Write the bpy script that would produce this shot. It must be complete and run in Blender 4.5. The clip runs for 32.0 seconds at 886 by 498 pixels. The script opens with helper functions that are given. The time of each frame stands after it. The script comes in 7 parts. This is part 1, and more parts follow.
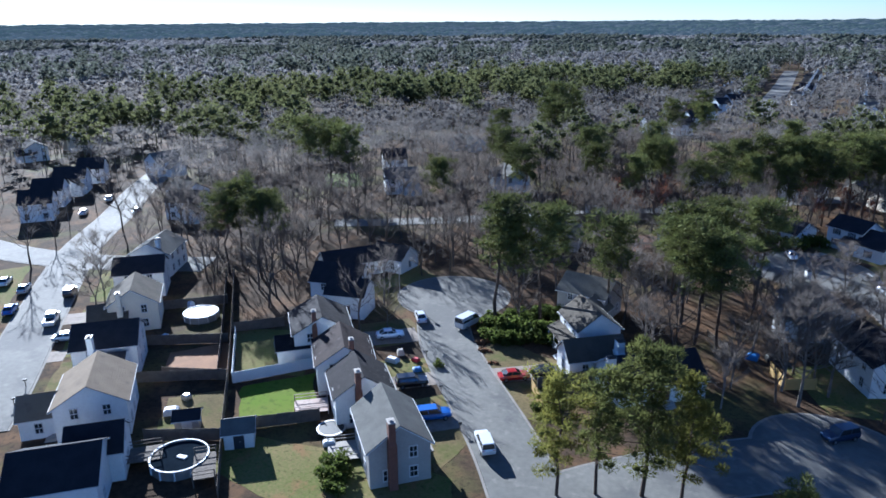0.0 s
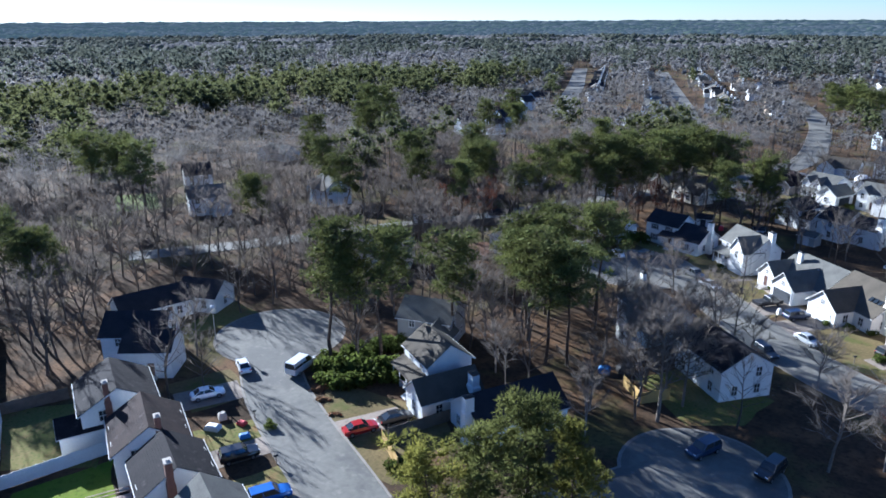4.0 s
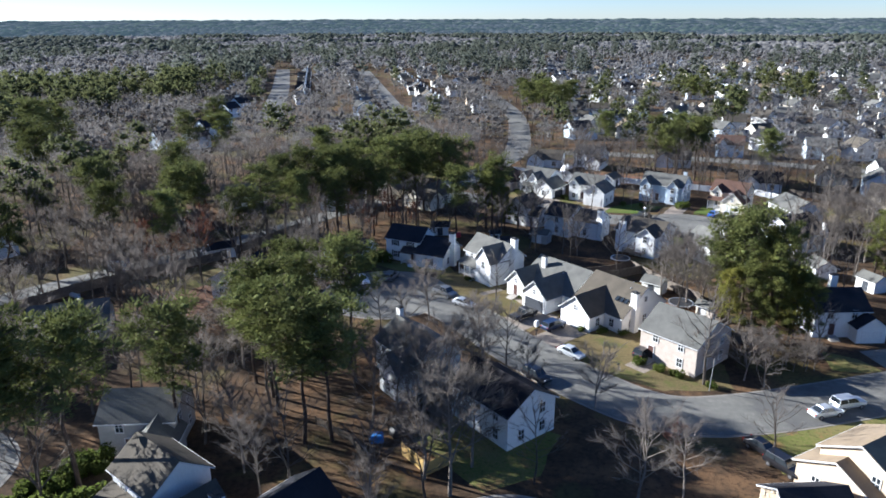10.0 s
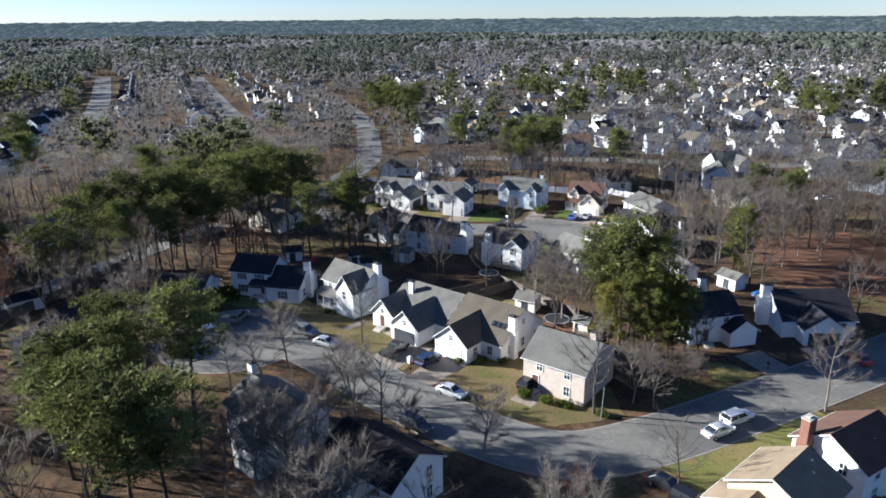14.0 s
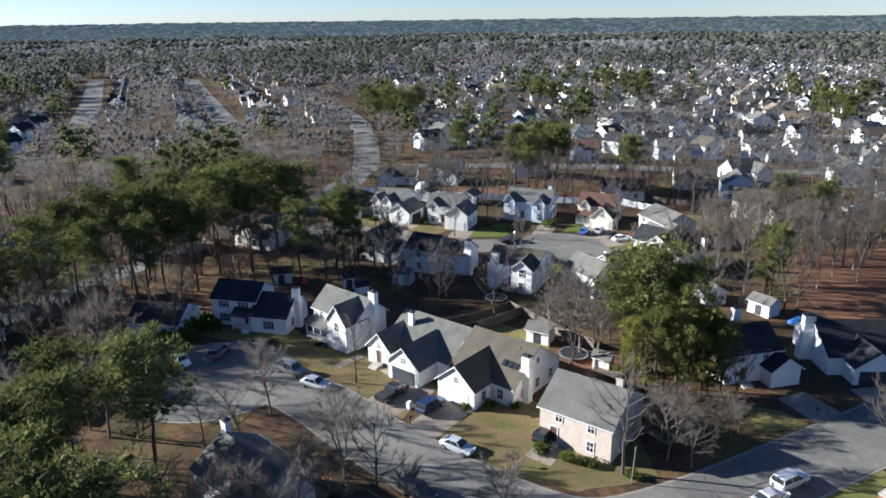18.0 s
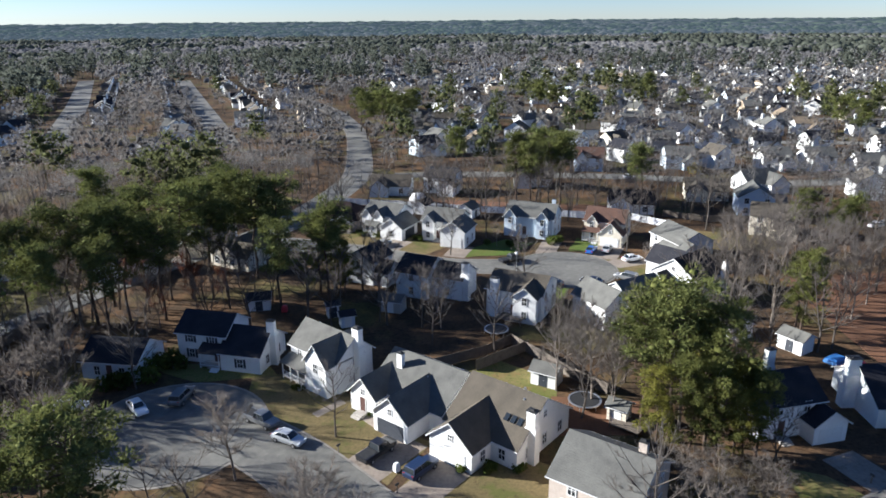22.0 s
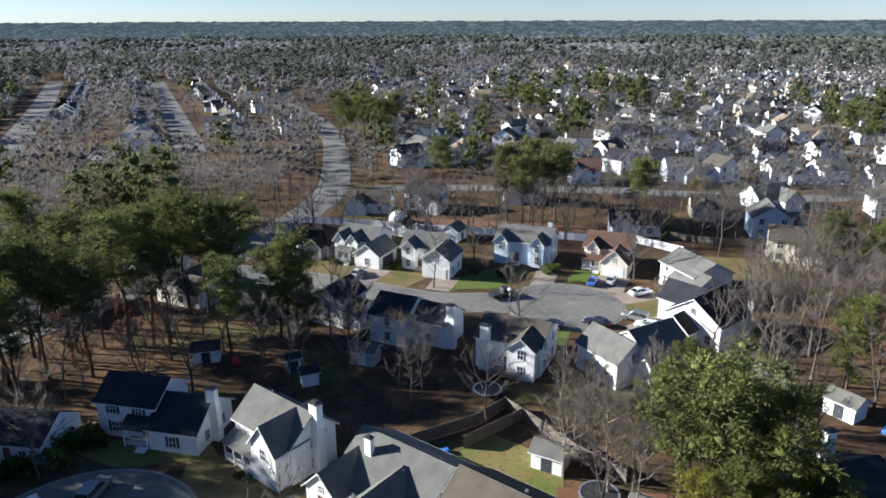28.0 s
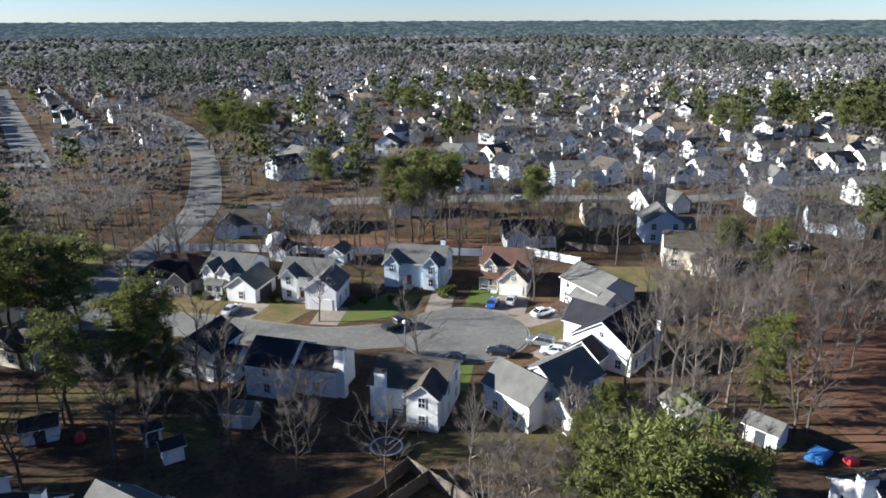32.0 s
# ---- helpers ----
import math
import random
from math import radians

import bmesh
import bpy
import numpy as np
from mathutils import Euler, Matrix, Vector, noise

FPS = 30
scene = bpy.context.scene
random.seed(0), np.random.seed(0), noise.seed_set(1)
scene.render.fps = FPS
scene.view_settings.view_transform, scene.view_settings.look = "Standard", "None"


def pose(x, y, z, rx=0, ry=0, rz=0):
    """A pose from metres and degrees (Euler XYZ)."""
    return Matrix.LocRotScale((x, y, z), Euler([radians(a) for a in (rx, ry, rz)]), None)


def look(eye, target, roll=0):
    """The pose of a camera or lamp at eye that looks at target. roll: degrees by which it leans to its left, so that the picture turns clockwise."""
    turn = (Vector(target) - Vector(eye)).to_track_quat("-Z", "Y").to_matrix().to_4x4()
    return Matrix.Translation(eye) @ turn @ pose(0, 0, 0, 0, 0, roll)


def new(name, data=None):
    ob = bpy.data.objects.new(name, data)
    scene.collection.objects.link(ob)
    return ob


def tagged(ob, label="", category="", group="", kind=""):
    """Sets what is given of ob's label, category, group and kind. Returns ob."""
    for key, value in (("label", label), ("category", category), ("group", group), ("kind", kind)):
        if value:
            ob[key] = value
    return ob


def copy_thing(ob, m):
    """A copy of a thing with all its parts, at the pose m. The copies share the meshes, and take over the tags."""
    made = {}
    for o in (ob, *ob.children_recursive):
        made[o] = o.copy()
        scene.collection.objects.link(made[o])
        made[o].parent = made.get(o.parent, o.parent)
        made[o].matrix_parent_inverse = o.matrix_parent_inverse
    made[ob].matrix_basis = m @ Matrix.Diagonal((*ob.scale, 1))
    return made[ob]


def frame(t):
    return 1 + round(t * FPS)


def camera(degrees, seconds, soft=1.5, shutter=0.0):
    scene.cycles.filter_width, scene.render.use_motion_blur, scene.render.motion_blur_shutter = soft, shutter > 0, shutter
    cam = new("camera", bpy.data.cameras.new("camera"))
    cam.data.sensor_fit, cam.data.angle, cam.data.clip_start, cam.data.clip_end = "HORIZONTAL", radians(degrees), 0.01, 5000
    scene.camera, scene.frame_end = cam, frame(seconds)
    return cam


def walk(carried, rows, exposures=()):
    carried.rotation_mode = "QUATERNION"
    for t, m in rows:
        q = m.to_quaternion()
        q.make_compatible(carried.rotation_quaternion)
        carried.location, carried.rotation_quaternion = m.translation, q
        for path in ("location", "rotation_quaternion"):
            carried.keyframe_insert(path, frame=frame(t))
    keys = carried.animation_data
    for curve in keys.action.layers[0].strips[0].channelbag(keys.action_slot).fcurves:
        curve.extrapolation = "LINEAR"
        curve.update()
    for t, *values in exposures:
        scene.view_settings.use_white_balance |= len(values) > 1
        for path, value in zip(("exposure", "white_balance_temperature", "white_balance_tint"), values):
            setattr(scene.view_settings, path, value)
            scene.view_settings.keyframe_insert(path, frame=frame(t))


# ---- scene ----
cam = camera(64.8, 32.0, soft=1.7)
PATH = [
    (0, (4.567, -2.492, 50.801), (3.101, -1.283, 50.177), -0.4),
    (1, (1.733, -0.64, 50.838), (0.348, 0.661, 50.214), -0.3),
    (2, (-1.1, 1.372, 50.772), (-2.395, 2.762, 50.148), -0.2),
    (3, (-3.827, 3.653, 50.81), (-5.022, 5.129, 50.184), -0.2),
    (4, (-6.441, 6.316, 50.737), (-7.53, 7.872, 50.111), -0.2),
    (4.5, (-7.69, 7.741, 50.889), (-8.722, 9.334, 50.26), -0.2),
    (6.5, (-11.754, 13.19, 50.956), (-12.562, 14.908, 50.326), -0.2),
    (7, (-12.723, 14.749, 50.861), (-13.471, 16.494, 50.232), -0.3),
    (8, (-14.383, 17.954, 50.87), (-15.006, 19.747, 50.24), -0.3),
    (9, (-15.833, 21.104, 50.894), (-16.331, 22.935, 50.263), -0.3),
    (10, (-17.217, 24.326, 50.792), (-17.592, 26.186, 50.162), -0.2),
    (11, (-18.15, 27.51, 51.029), (-18.405, 29.391, 50.397), -0.3),
    (12, (-18.72, 30.851, 51.127), (-18.872, 32.743, 50.495), -0.5),
    (13, (-19.44, 34.668, 51.087), (-19.477, 36.566, 50.456), -0.5),
    (14, (-19.796, 37.815, 51.11), (-19.759, 39.713, 50.479), -0.5),
    (14.5, (-20.135, 39.414, 51.114), (-20.095, 41.311, 50.483), -0.4),
    (16.5, (-20.082, 46.144, 51.055), (-20.046, 48.041, 50.425), -0.7),
    (17, (-20.108, 47.851, 50.98), (-20.071, 49.749, 50.35), -0.7),
    (18, (-20.054, 51.275, 50.924), (-20.016, 53.174, 50.295), -0.7),
    (19, (-19.848, 54.81, 50.761), (-19.808, 56.709, 50.135), -0.6),
    (20, (-19.511, 58.269, 50.752), (-19.472, 60.168, 50.125), -0.7),
    (21, (-19.379, 61.85, 50.729), (-19.336, 63.749, 50.103), -0.5),
    (22, (-19.125, 65.238, 50.826), (-19.081, 67.137, 50.199), -0.5),
    (23, (-18.967, 68.512, 50.819), (-18.921, 70.411, 50.194), -0.4),
    (24, (-18.64, 71.994, 50.847), (-18.594, 73.893, 50.221), -0.4),
    (25, (-18.477, 75.47, 50.741), (-18.428, 77.369, 50.116), -0.4),
    (25.5, (-18.331, 77.861, 50.702), (-18.282, 79.76, 50.077), -0.3),
    (27.5, (-18.021, 83.936, 50.619), (-17.959, 85.835, 49.994), -0.2),
    (28, (-17.879, 85.587, 50.656), (-17.794, 87.485, 50.03), -0.2),
    (29, (-17.595, 88.756, 50.676), (-17.457, 90.651, 50.052), -0.2),
    (30, (-17.408, 92.098, 50.899), (-17.191, 93.985, 50.274), -0.2),
    (31, (-16.978, 95.4, 50.926), (-16.679, 97.276, 50.301), -0.2),
    (32, (-16.567, 98.966, 50.98), (-16.164, 100.823, 50.354), -0.2),
]
walk(cam, [(t, look(eye, target, roll)) for t, eye, target, roll in PATH], [(0.0, 1.79, 5000.0, 10.0), (4.0, 1.95, 5100.0, 10.0), (9.0, 1.98, 5500.0, 10.0), (13.0, 1.86, 5750.0, 10.0), (32.0, 1.74, 5850.0, 10.0)])

# ---- light ----
SUN_EL, SUN_AZ = radians(20), radians(168)
world = bpy.data.worlds.new("world")
scene.world = world
world.use_nodes = True
wn = world.node_tree.nodes
wn.clear()
sky = wn.new("ShaderNodeTexSky")
sky.sky_type = "NISHITA"
sky.sun_disc = False
sky.altitude = 1500
sky.sun_elevation = SUN_EL
sky.sun_rotation = math.pi / 2 - SUN_AZ
sky.air_density, sky.dust_density, sky.ozone_density = 1.0, 0.1, 5.0
bg = wn.new("ShaderNodeBackground")
bg.inputs["Strength"].default_value = 0.040
wo = wn.new("ShaderNodeOutputWorld")
tone = wn.new("ShaderNodeMix")
tone.data_type, tone.blend_type = "RGBA", "MULTIPLY"
tone.inputs["Factor"].default_value = 1.0
tone.inputs["B"].default_value = (1.07, 1.04, 1.10, 1)
world.node_tree.links.new(sky.outputs[0], tone.inputs["A"])
world.node_tree.links.new(tone.outputs["Result"], bg.inputs[0])
world.node_tree.links.new(bg.outputs[0], wo.inputs[0])
sun_data = bpy.data.lights.new("sun", "SUN")
sun_data.energy, sun_data.angle, sun_data.color = 5.0, radians(0.6), (1.0, 0.935, 0.83)
sun = new("sun", sun_data)
sun.matrix_world = look((0, 0, 0), (-math.cos(SUN_AZ) * math.cos(SUN_EL), -math.sin(SUN_AZ) * math.cos(SUN_EL), -math.sin(SUN_EL)))


# ---- materials ----
MATS = {}


def material(name, colour, colour2=None, scale=1.0, rough=0.85, bump=0.0, bump_scale=None, metal=0.0, kind="noise", vary=0.0, fine=None, spec=0.3):
    """A procedural surface: two tones mixed by noise at two scales, relief, and a spread from piece to piece."""
    if name in MATS:
        return MATS[name]
    m = bpy.data.materials.new(name)
    MATS[name] = m
    m.use_nodes = True
    nt = m.node_tree
    n, ln = nt.nodes, nt.links
    p = n["Principled BSDF"]
    p.inputs["Roughness"].default_value = rough
    p.inputs["Metallic"].default_value = metal
    p.inputs["Specular IOR Level"].default_value = spec
    colour2 = colour2 or tuple(c * 0.75 for c in colour)
    co = n.new("ShaderNodeTexCoord")
    geo = n.new("ShaderNodeNewGeometry")
    big = n.new("ShaderNodeTexNoise")
    big.inputs["Scale"].default_value = scale
    big.inputs["Detail"].default_value = 5
    ln.new(geo.outputs["Position"], big.inputs["Vector"])
    small = n.new("ShaderNodeTexNoise")
    small.inputs["Scale"].default_value = fine or scale * 9
    small.inputs["Detail"].default_value = 3
    ln.new(geo.outputs["Position"], small.inputs["Vector"])
    add = n.new("ShaderNodeMath")
    add.operation = "MULTIPLY_ADD"
    add.inputs[1].default_value = 0.45
    ln.new(small.outputs["Fac"], add.inputs[0])
    half = n.new("ShaderNodeMath")
    half.operation = "MULTIPLY"
    half.inputs[1].default_value = 0.55
    ln.new(big.outputs["Fac"], half.inputs[0])
    ln.new(half.outputs[0], add.inputs[2])
    ramp = n.new("ShaderNodeMapRange")
    ramp.inputs["From Min"].default_value = 0.36
    ramp.inputs["From Max"].default_value = 0.64
    ln.new(add.outputs[0], ramp.inputs["Value"])
    mix = n.new("ShaderNodeMix")
    mix.data_type = "RGBA"
    mix.inputs["A"].default_value = (*colour, 1)
    mix.inputs["B"].default_value = (*colour2, 1)
    ln.new(ramp.outputs[0], mix.inputs["Factor"])
    out = mix.outputs["Result"]
    if vary:
        hsv = n.new("ShaderNodeHueSaturation")
        oi = n.new("ShaderNodeObjectInfo")
        src = oi.outputs["Random"]
        if kind == "island":
            src = geo.outputs["Random Per Island"]
        mr = n.new("ShaderNodeMapRange")
        mr.inputs["To Min"].default_value = 1 - vary
        mr.inputs["To Max"].default_value = 1 + vary
        ln.new(src, mr.inputs["Value"])
        ln.new(mr.outputs[0], hsv.inputs["Value"])
        ln.new(out, hsv.inputs["Color"])
        out = hsv.outputs[0]
    ln.new(out, p.inputs["Base Color"])
    if bump:
        b = n.new("ShaderNodeBump")
        b.inputs["Strength"].default_value = bump
        if kind in ("lap", "course"):
            w = n.new("ShaderNodeTexWave")
            w.wave_type, w.wave_profile = "BANDS", "SAW"
            w.bands_direction = "Z"
            w.inputs["Scale"].default_value = 0.5 / 0.15 / 3.1416 * 3.0 if kind == "lap" else 1.9
            w.inputs["Distortion"].default_value = 0.0 if kind == "lap" else 0.6
            ln.new(geo.outputs["Position"], w.inputs["Vector"])
            ln.new(w.outputs["Fac"], b.inputs["Height"])
            b.inputs["Distance"].default_value = 0.03
        else:
            t = n.new("ShaderNodeTexNoise")
            t.inputs["Scale"].default_value = bump_scale or scale * 12
            ln.new(geo.outputs["Position"], t.inputs["Vector"])
            ln.new(t.outputs["Fac"], b.inputs["Height"])
            b.inputs["Distance"].default_value = 0.08
        ln.new(b.outputs[0], p.inputs["Normal"])
    return m


def flat(name, colour, rough=0.4, metal=0.0, coat=0.0):
    if name in MATS:
        return MATS[name]
    m = bpy.data.materials.new(name)
    MATS[name] = m
    m.use_nodes = True
    p = m.node_tree.nodes["Principled BSDF"]
    p.inputs["Base Color"].default_value = (*colour, 1)
    p.inputs["Roughness"].default_value = rough
    p.inputs["Metallic"].default_value = metal
    p.inputs["Coat Weight"].default_value = coat
    return m


SIDING = {
    "white": material("white_siding", (0.78, 0.78, 0.76), (0.68, 0.68, 0.66), 0.4, 0.6, 0.5, kind="lap"),
    "cream": material("cream_siding", (0.70, 0.64, 0.52), (0.62, 0.56, 0.45), 0.4, 0.6, 0.5, kind="lap"),
    "grey": material("grey_siding", (0.40, 0.38, 0.35), (0.33, 0.32, 0.30), 0.4, 0.6, 0.5, kind="lap"),
    "blue": material("pale_blue_siding", (0.55, 0.62, 0.68), (0.47, 0.54, 0.60), 0.4, 0.6, 0.5, kind="lap"),
    "tan": material("tan_siding", (0.55, 0.44, 0.31), (0.48, 0.38, 0.27), 0.4, 0.6, 0.5, kind="lap"),
    "brick": material("painted_brick", (0.47, 0.405, 0.35), (0.37, 0.315, 0.27), 1.5, 0.85, 0.5, 14.0),
}
SHINGLE = {
    "dark": material("dark_shingle", (0.017, 0.018, 0.023), (0.030, 0.030, 0.035), 0.6, 0.9, 0.6, kind="course", fine=9, spec=0.12),
    "grey": material("grey_shingle", (0.136, 0.134, 0.121), (0.088, 0.087, 0.080), 0.5, 0.9, 0.6, kind="course", fine=9, spec=0.12),
    "brown": material("brown_shingle", (0.105, 0.090, 0.070), (0.066, 0.058, 0.046), 0.5, 0.9, 0.6, kind="course", fine=9, spec=0.12),
    "tan": material("tan_shingle", (0.223, 0.175, 0.121), (0.167, 0.129, 0.089), 0.5, 0.9, 0.6, kind="course", fine=9, spec=0.12),
    "red": material("red_brown_shingle", (0.115, 0.068, 0.050), (0.078, 0.046, 0.036), 0.5, 0.9, 0.6, kind="course", fine=9, spec=0.12),
    "umber": material("umber_shingle", (0.034, 0.022, 0.020), (0.018, 0.013, 0.014), 0.5, 0.9, 0.6, kind="course", fine=9, spec=0.12),
    "moss": material("stained_shingle", (0.020, 0.018, 0.021), (0.010, 0.010, 0.013), 0.55, 0.9, 0.6, kind="course", fine=4, spec=0.12),
}
M_TRIM = material("white_trim", (0.66, 0.66, 0.65), (0.55, 0.55, 0.54), 0.8, 0.7, spec=0.1)
M_GLASS = flat("window_glass", (0.02, 0.025, 0.03), 0.06, 0.0, 0.3)
M_SHUT = material("dark_shutter", (0.03, 0.035, 0.045), (0.04, 0.045, 0.055), 2, 0.6)
M_DOOR = material("painted_door", (0.10, 0.05, 0.04), (0.07, 0.04, 0.035), 2, 0.5)
M_GDOOR = material("garage_door_white", (0.70, 0.70, 0.68), (0.62, 0.62, 0.60), 1.5, 0.5, 0.3)
M_BRICK = material("red_brick", (0.20, 0.095, 0.065), (0.13, 0.065, 0.048), 3.0, 0.9, 0.6, 16.0)
M_METAL = flat("galvanised", (0.45, 0.46, 0.47), 0.4, 0.8)
M_BLACK = material("black_iron", (0.02, 0.02, 0.02), (0.035, 0.035, 0.035), 3, 0.55)
M_ASPH = material("asphalt", (0.165, 0.160, 0.142), (0.112, 0.109, 0.098), 0.10, 0.85, 0.25, 20.0, fine=1.1, spec=0.2)
M_KERB = material("kerb_concrete", (0.24, 0.22, 0.19), (0.17, 0.155, 0.135), 0.35, 0.9, 0.2, 12.0)
M_CONC = material("concrete", (0.40, 0.37, 0.33), (0.29, 0.265, 0.235), 0.35, 0.9, 0.2, 12.0)
M_DRIVE = material("driveway_concrete", (0.27, 0.225, 0.18), (0.19, 0.155, 0.125), 0.25, 0.9, 0.2, 12.0)
M_LAWN = material("dormant_lawn", (0.172, 0.130, 0.064), (0.102, 0.084, 0.040), 0.13, 0.95, 0.6, 6.0, fine=2.5, spec=0.05)
M_GREEN = material("green_lawn", (0.115, 0.180, 0.018), (0.140, 0.165, 0.030), 0.2, 0.95, 0.6, 6.0, fine=3.0, spec=0.05)
M_FRONT = material("green_front_lawn", (0.075, 0.120, 0.026), (0.110, 0.115, 0.036), 0.2, 0.95, 0.6, 6.0, fine=3.0, spec=0.05)
M_MIXED = material("patchy_lawn", (0.100, 0.120, 0.030), (0.190, 0.150, 0.068), 0.13, 0.95, 0.6, 6.0, fine=2.5, spec=0.05)
M_LITTER = material("leaf_litter", (0.088, 0.057, 0.035), (0.038, 0.029, 0.020), 0.055, 0.95, 0.7, 5.0, fine=1.3, spec=0.05)
M_STRAW = material("pine_straw", (0.15, 0.07, 0.035), (0.10, 0.05, 0.028), 0.3, 0.95, 0.7, 6.0)
M_WOOD = material("weathered_fence", (0.15, 0.125, 0.10), (0.09, 0.075, 0.062), 1.2, 0.9, 0.3)
M_NEWWOOD = material("new_pine_fence", (0.45, 0.30, 0.10), (0.36, 0.24, 0.09), 1.2, 0.8, 0.3)
M_VINYL = material("white_vinyl", (0.70, 0.71, 0.72), (0.60, 0.61, 0.62), 0.6, 0.6, spec=0.2)
M_BARK = material("pine_bark", (0.085, 0.058, 0.042), (0.05, 0.036, 0.028), 1.5, 0.95, 0.6, 8.0)
M_GBARK = material("grey_bark", (0.230, 0.195, 0.165), (0.130, 0.112, 0.096), 1.5, 0.95, 0.5, 8.0, vary=0.25, spec=0.05)
M_TWIG = material("grey_twigs", (0.180, 0.157, 0.138), (0.112, 0.098, 0.086), 0.4, 0.95, vary=0.22, spec=0.05)
M_NEEDLE = material("pine_needles", (0.146, 0.152, 0.046), (0.064, 0.078, 0.030), 0.35, 0.9, vary=0.28, fine=3, spec=0.05)
M_NEEDLE2 = material("open_pine_needles", (0.160, 0.165, 0.050), (0.085, 0.098, 0.034), 0.35, 0.9, vary=0.2, fine=3, spec=0.05)
M_BRIGHT = material("young_pine_needles", (0.215, 0.200, 0.044), (0.110, 0.115, 0.031), 0.35, 0.9, vary=0.22, fine=3, spec=0.05)
M_RUSSET = material("russet_leaves", (0.15, 0.06, 0.035), (0.10, 0.045, 0.03), 0.5, 0.8, vary=0.2, spec=0.05)
M_SHRUB = material("evergreen_shrub", (0.060, 0.085, 0.020), (0.090, 0.105, 0.026), 0.8, 0.7, vary=0.25, spec=0.05)
M_YELLOW = material("yellow_foliage", (0.33, 0.26, 0.03), (0.25, 0.20, 0.03), 0.8, 0.7)
M_FARG = material("far_pine_canopy", (0.115, 0.120, 0.050), (0.070, 0.080, 0.036), 0.02, 0.95, spec=0.05, kind="island", vary=0.3, fine=0.9)
M_FARB = material("far_bare_canopy", (0.200, 0.187, 0.175), (0.125, 0.117, 0.110), 0.02, 0.95, kind="island", vary=0.25, fine=1.1, spec=0.05)


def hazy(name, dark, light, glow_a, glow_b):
    """Woods along the horizon, with the haze before them painted in as bluish emission."""
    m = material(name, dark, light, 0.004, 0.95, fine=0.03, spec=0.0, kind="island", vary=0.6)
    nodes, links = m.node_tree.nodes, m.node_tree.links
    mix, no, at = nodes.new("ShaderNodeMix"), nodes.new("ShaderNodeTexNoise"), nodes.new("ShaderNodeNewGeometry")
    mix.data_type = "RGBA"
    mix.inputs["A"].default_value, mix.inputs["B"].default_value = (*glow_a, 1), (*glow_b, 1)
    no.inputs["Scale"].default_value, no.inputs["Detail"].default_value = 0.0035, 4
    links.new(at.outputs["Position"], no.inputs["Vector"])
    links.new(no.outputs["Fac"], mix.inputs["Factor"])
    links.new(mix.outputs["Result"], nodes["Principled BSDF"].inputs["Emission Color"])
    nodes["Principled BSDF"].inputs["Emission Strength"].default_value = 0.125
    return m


M_HAZE = hazy("haze_glow_woods", (0.075, 0.075, 0.072), (0.045, 0.047, 0.047), (0.24, 0.36, 0.45), (0.42, 0.55, 0.65))
M_HAZEG = hazy("haze_glow_pine_woods", (0.055, 0.065, 0.04), (0.03, 0.04, 0.028), (0.21, 0.33, 0.41), (0.36, 0.50, 0.60))


def leafy(m, share=0.35):
    """Lets light through thin leaves: part of the surface is translucent."""
    nt = m.node_tree
    p = nt.nodes["Principled BSDF"]
    tr, mx = nt.nodes.new("ShaderNodeBsdfTranslucent"), nt.nodes.new("ShaderNodeMixShader")
    src = p.inputs["Base Color"].links[0].from_socket
    nt.links.new(src, tr.inputs["Color"])
    mx.inputs[0].default_value = share
    nt.links.new(p.outputs[0], mx.inputs[1])
    nt.links.new(tr.outputs[0], mx.inputs[2])
    nt.links.new(mx.outputs[0], nt.nodes["Material Output"].inputs["Surface"])


def blend_in(m, colour, scale, lo, hi, strength=1.0):
    """Lays patches of another tone over a surface, where a noise passes from lo to hi."""
    nt = m.node_tree
    sock = nt.nodes["Principled BSDF"].inputs["Base Color"]
    src = sock.links[0].from_socket
    geo, no = nt.nodes.new("ShaderNodeNewGeometry"), nt.nodes.new("ShaderNodeTexNoise")
    no.inputs["Scale"].default_value, no.inputs["Detail"].default_value, no.inputs["Roughness"].default_value = scale, 6, 0.62
    nt.links.new(geo.outputs["Position"], no.inputs["Vector"])
    mr, mx = nt.nodes.new("ShaderNodeMapRange"), nt.nodes.new("ShaderNodeMix")
    mr.inputs["From Min"].default_value, mr.inputs["From Max"].default_value, mr.inputs["To Max"].default_value = lo, hi, strength
    nt.links.new(no.outputs["Fac"], mr.inputs["Value"])
    mx.data_type = "RGBA"
    nt.links.new(mr.outputs[0], mx.inputs["Factor"])
    nt.links.new(src, mx.inputs["A"])
    mx.inputs["B"].default_value = (*colour, 1)
    nt.links.new(mx.outputs["Result"], sock)


blend_in(M_LITTER, (0.17, 0.098, 0.050), 0.16, 0.48, 0.62, 0.6)
blend_in(M_LITTER, (0.105, 0.098, 0.036), 0.045, 0.52, 0.62, 0.7)
blend_in(M_LITTER, (0.030, 0.024, 0.017), 1.7, 0.52, 0.66, 0.75)
blend_in(M_LAWN, (0.085, 0.095, 0.028), 0.22, 0.5, 0.62, 0.8)
blend_in(M_LAWN, (0.070, 0.052, 0.028), 1.4, 0.56, 0.68, 0.7)
blend_in(M_MIXED, (0.21, 0.125, 0.06), 0.3, 0.55, 0.66, 0.8)
blend_in(M_MIXED, (0.04, 0.045, 0.016), 1.6, 0.56, 0.68, 0.7)
blend_in(M_GREEN, (0.055, 0.085, 0.016), 1.1, 0.52, 0.66, 0.6)
blend_in(M_ASPH, (0.085, 0.084, 0.082), 0.05, 0.53, 0.58, 0.6)
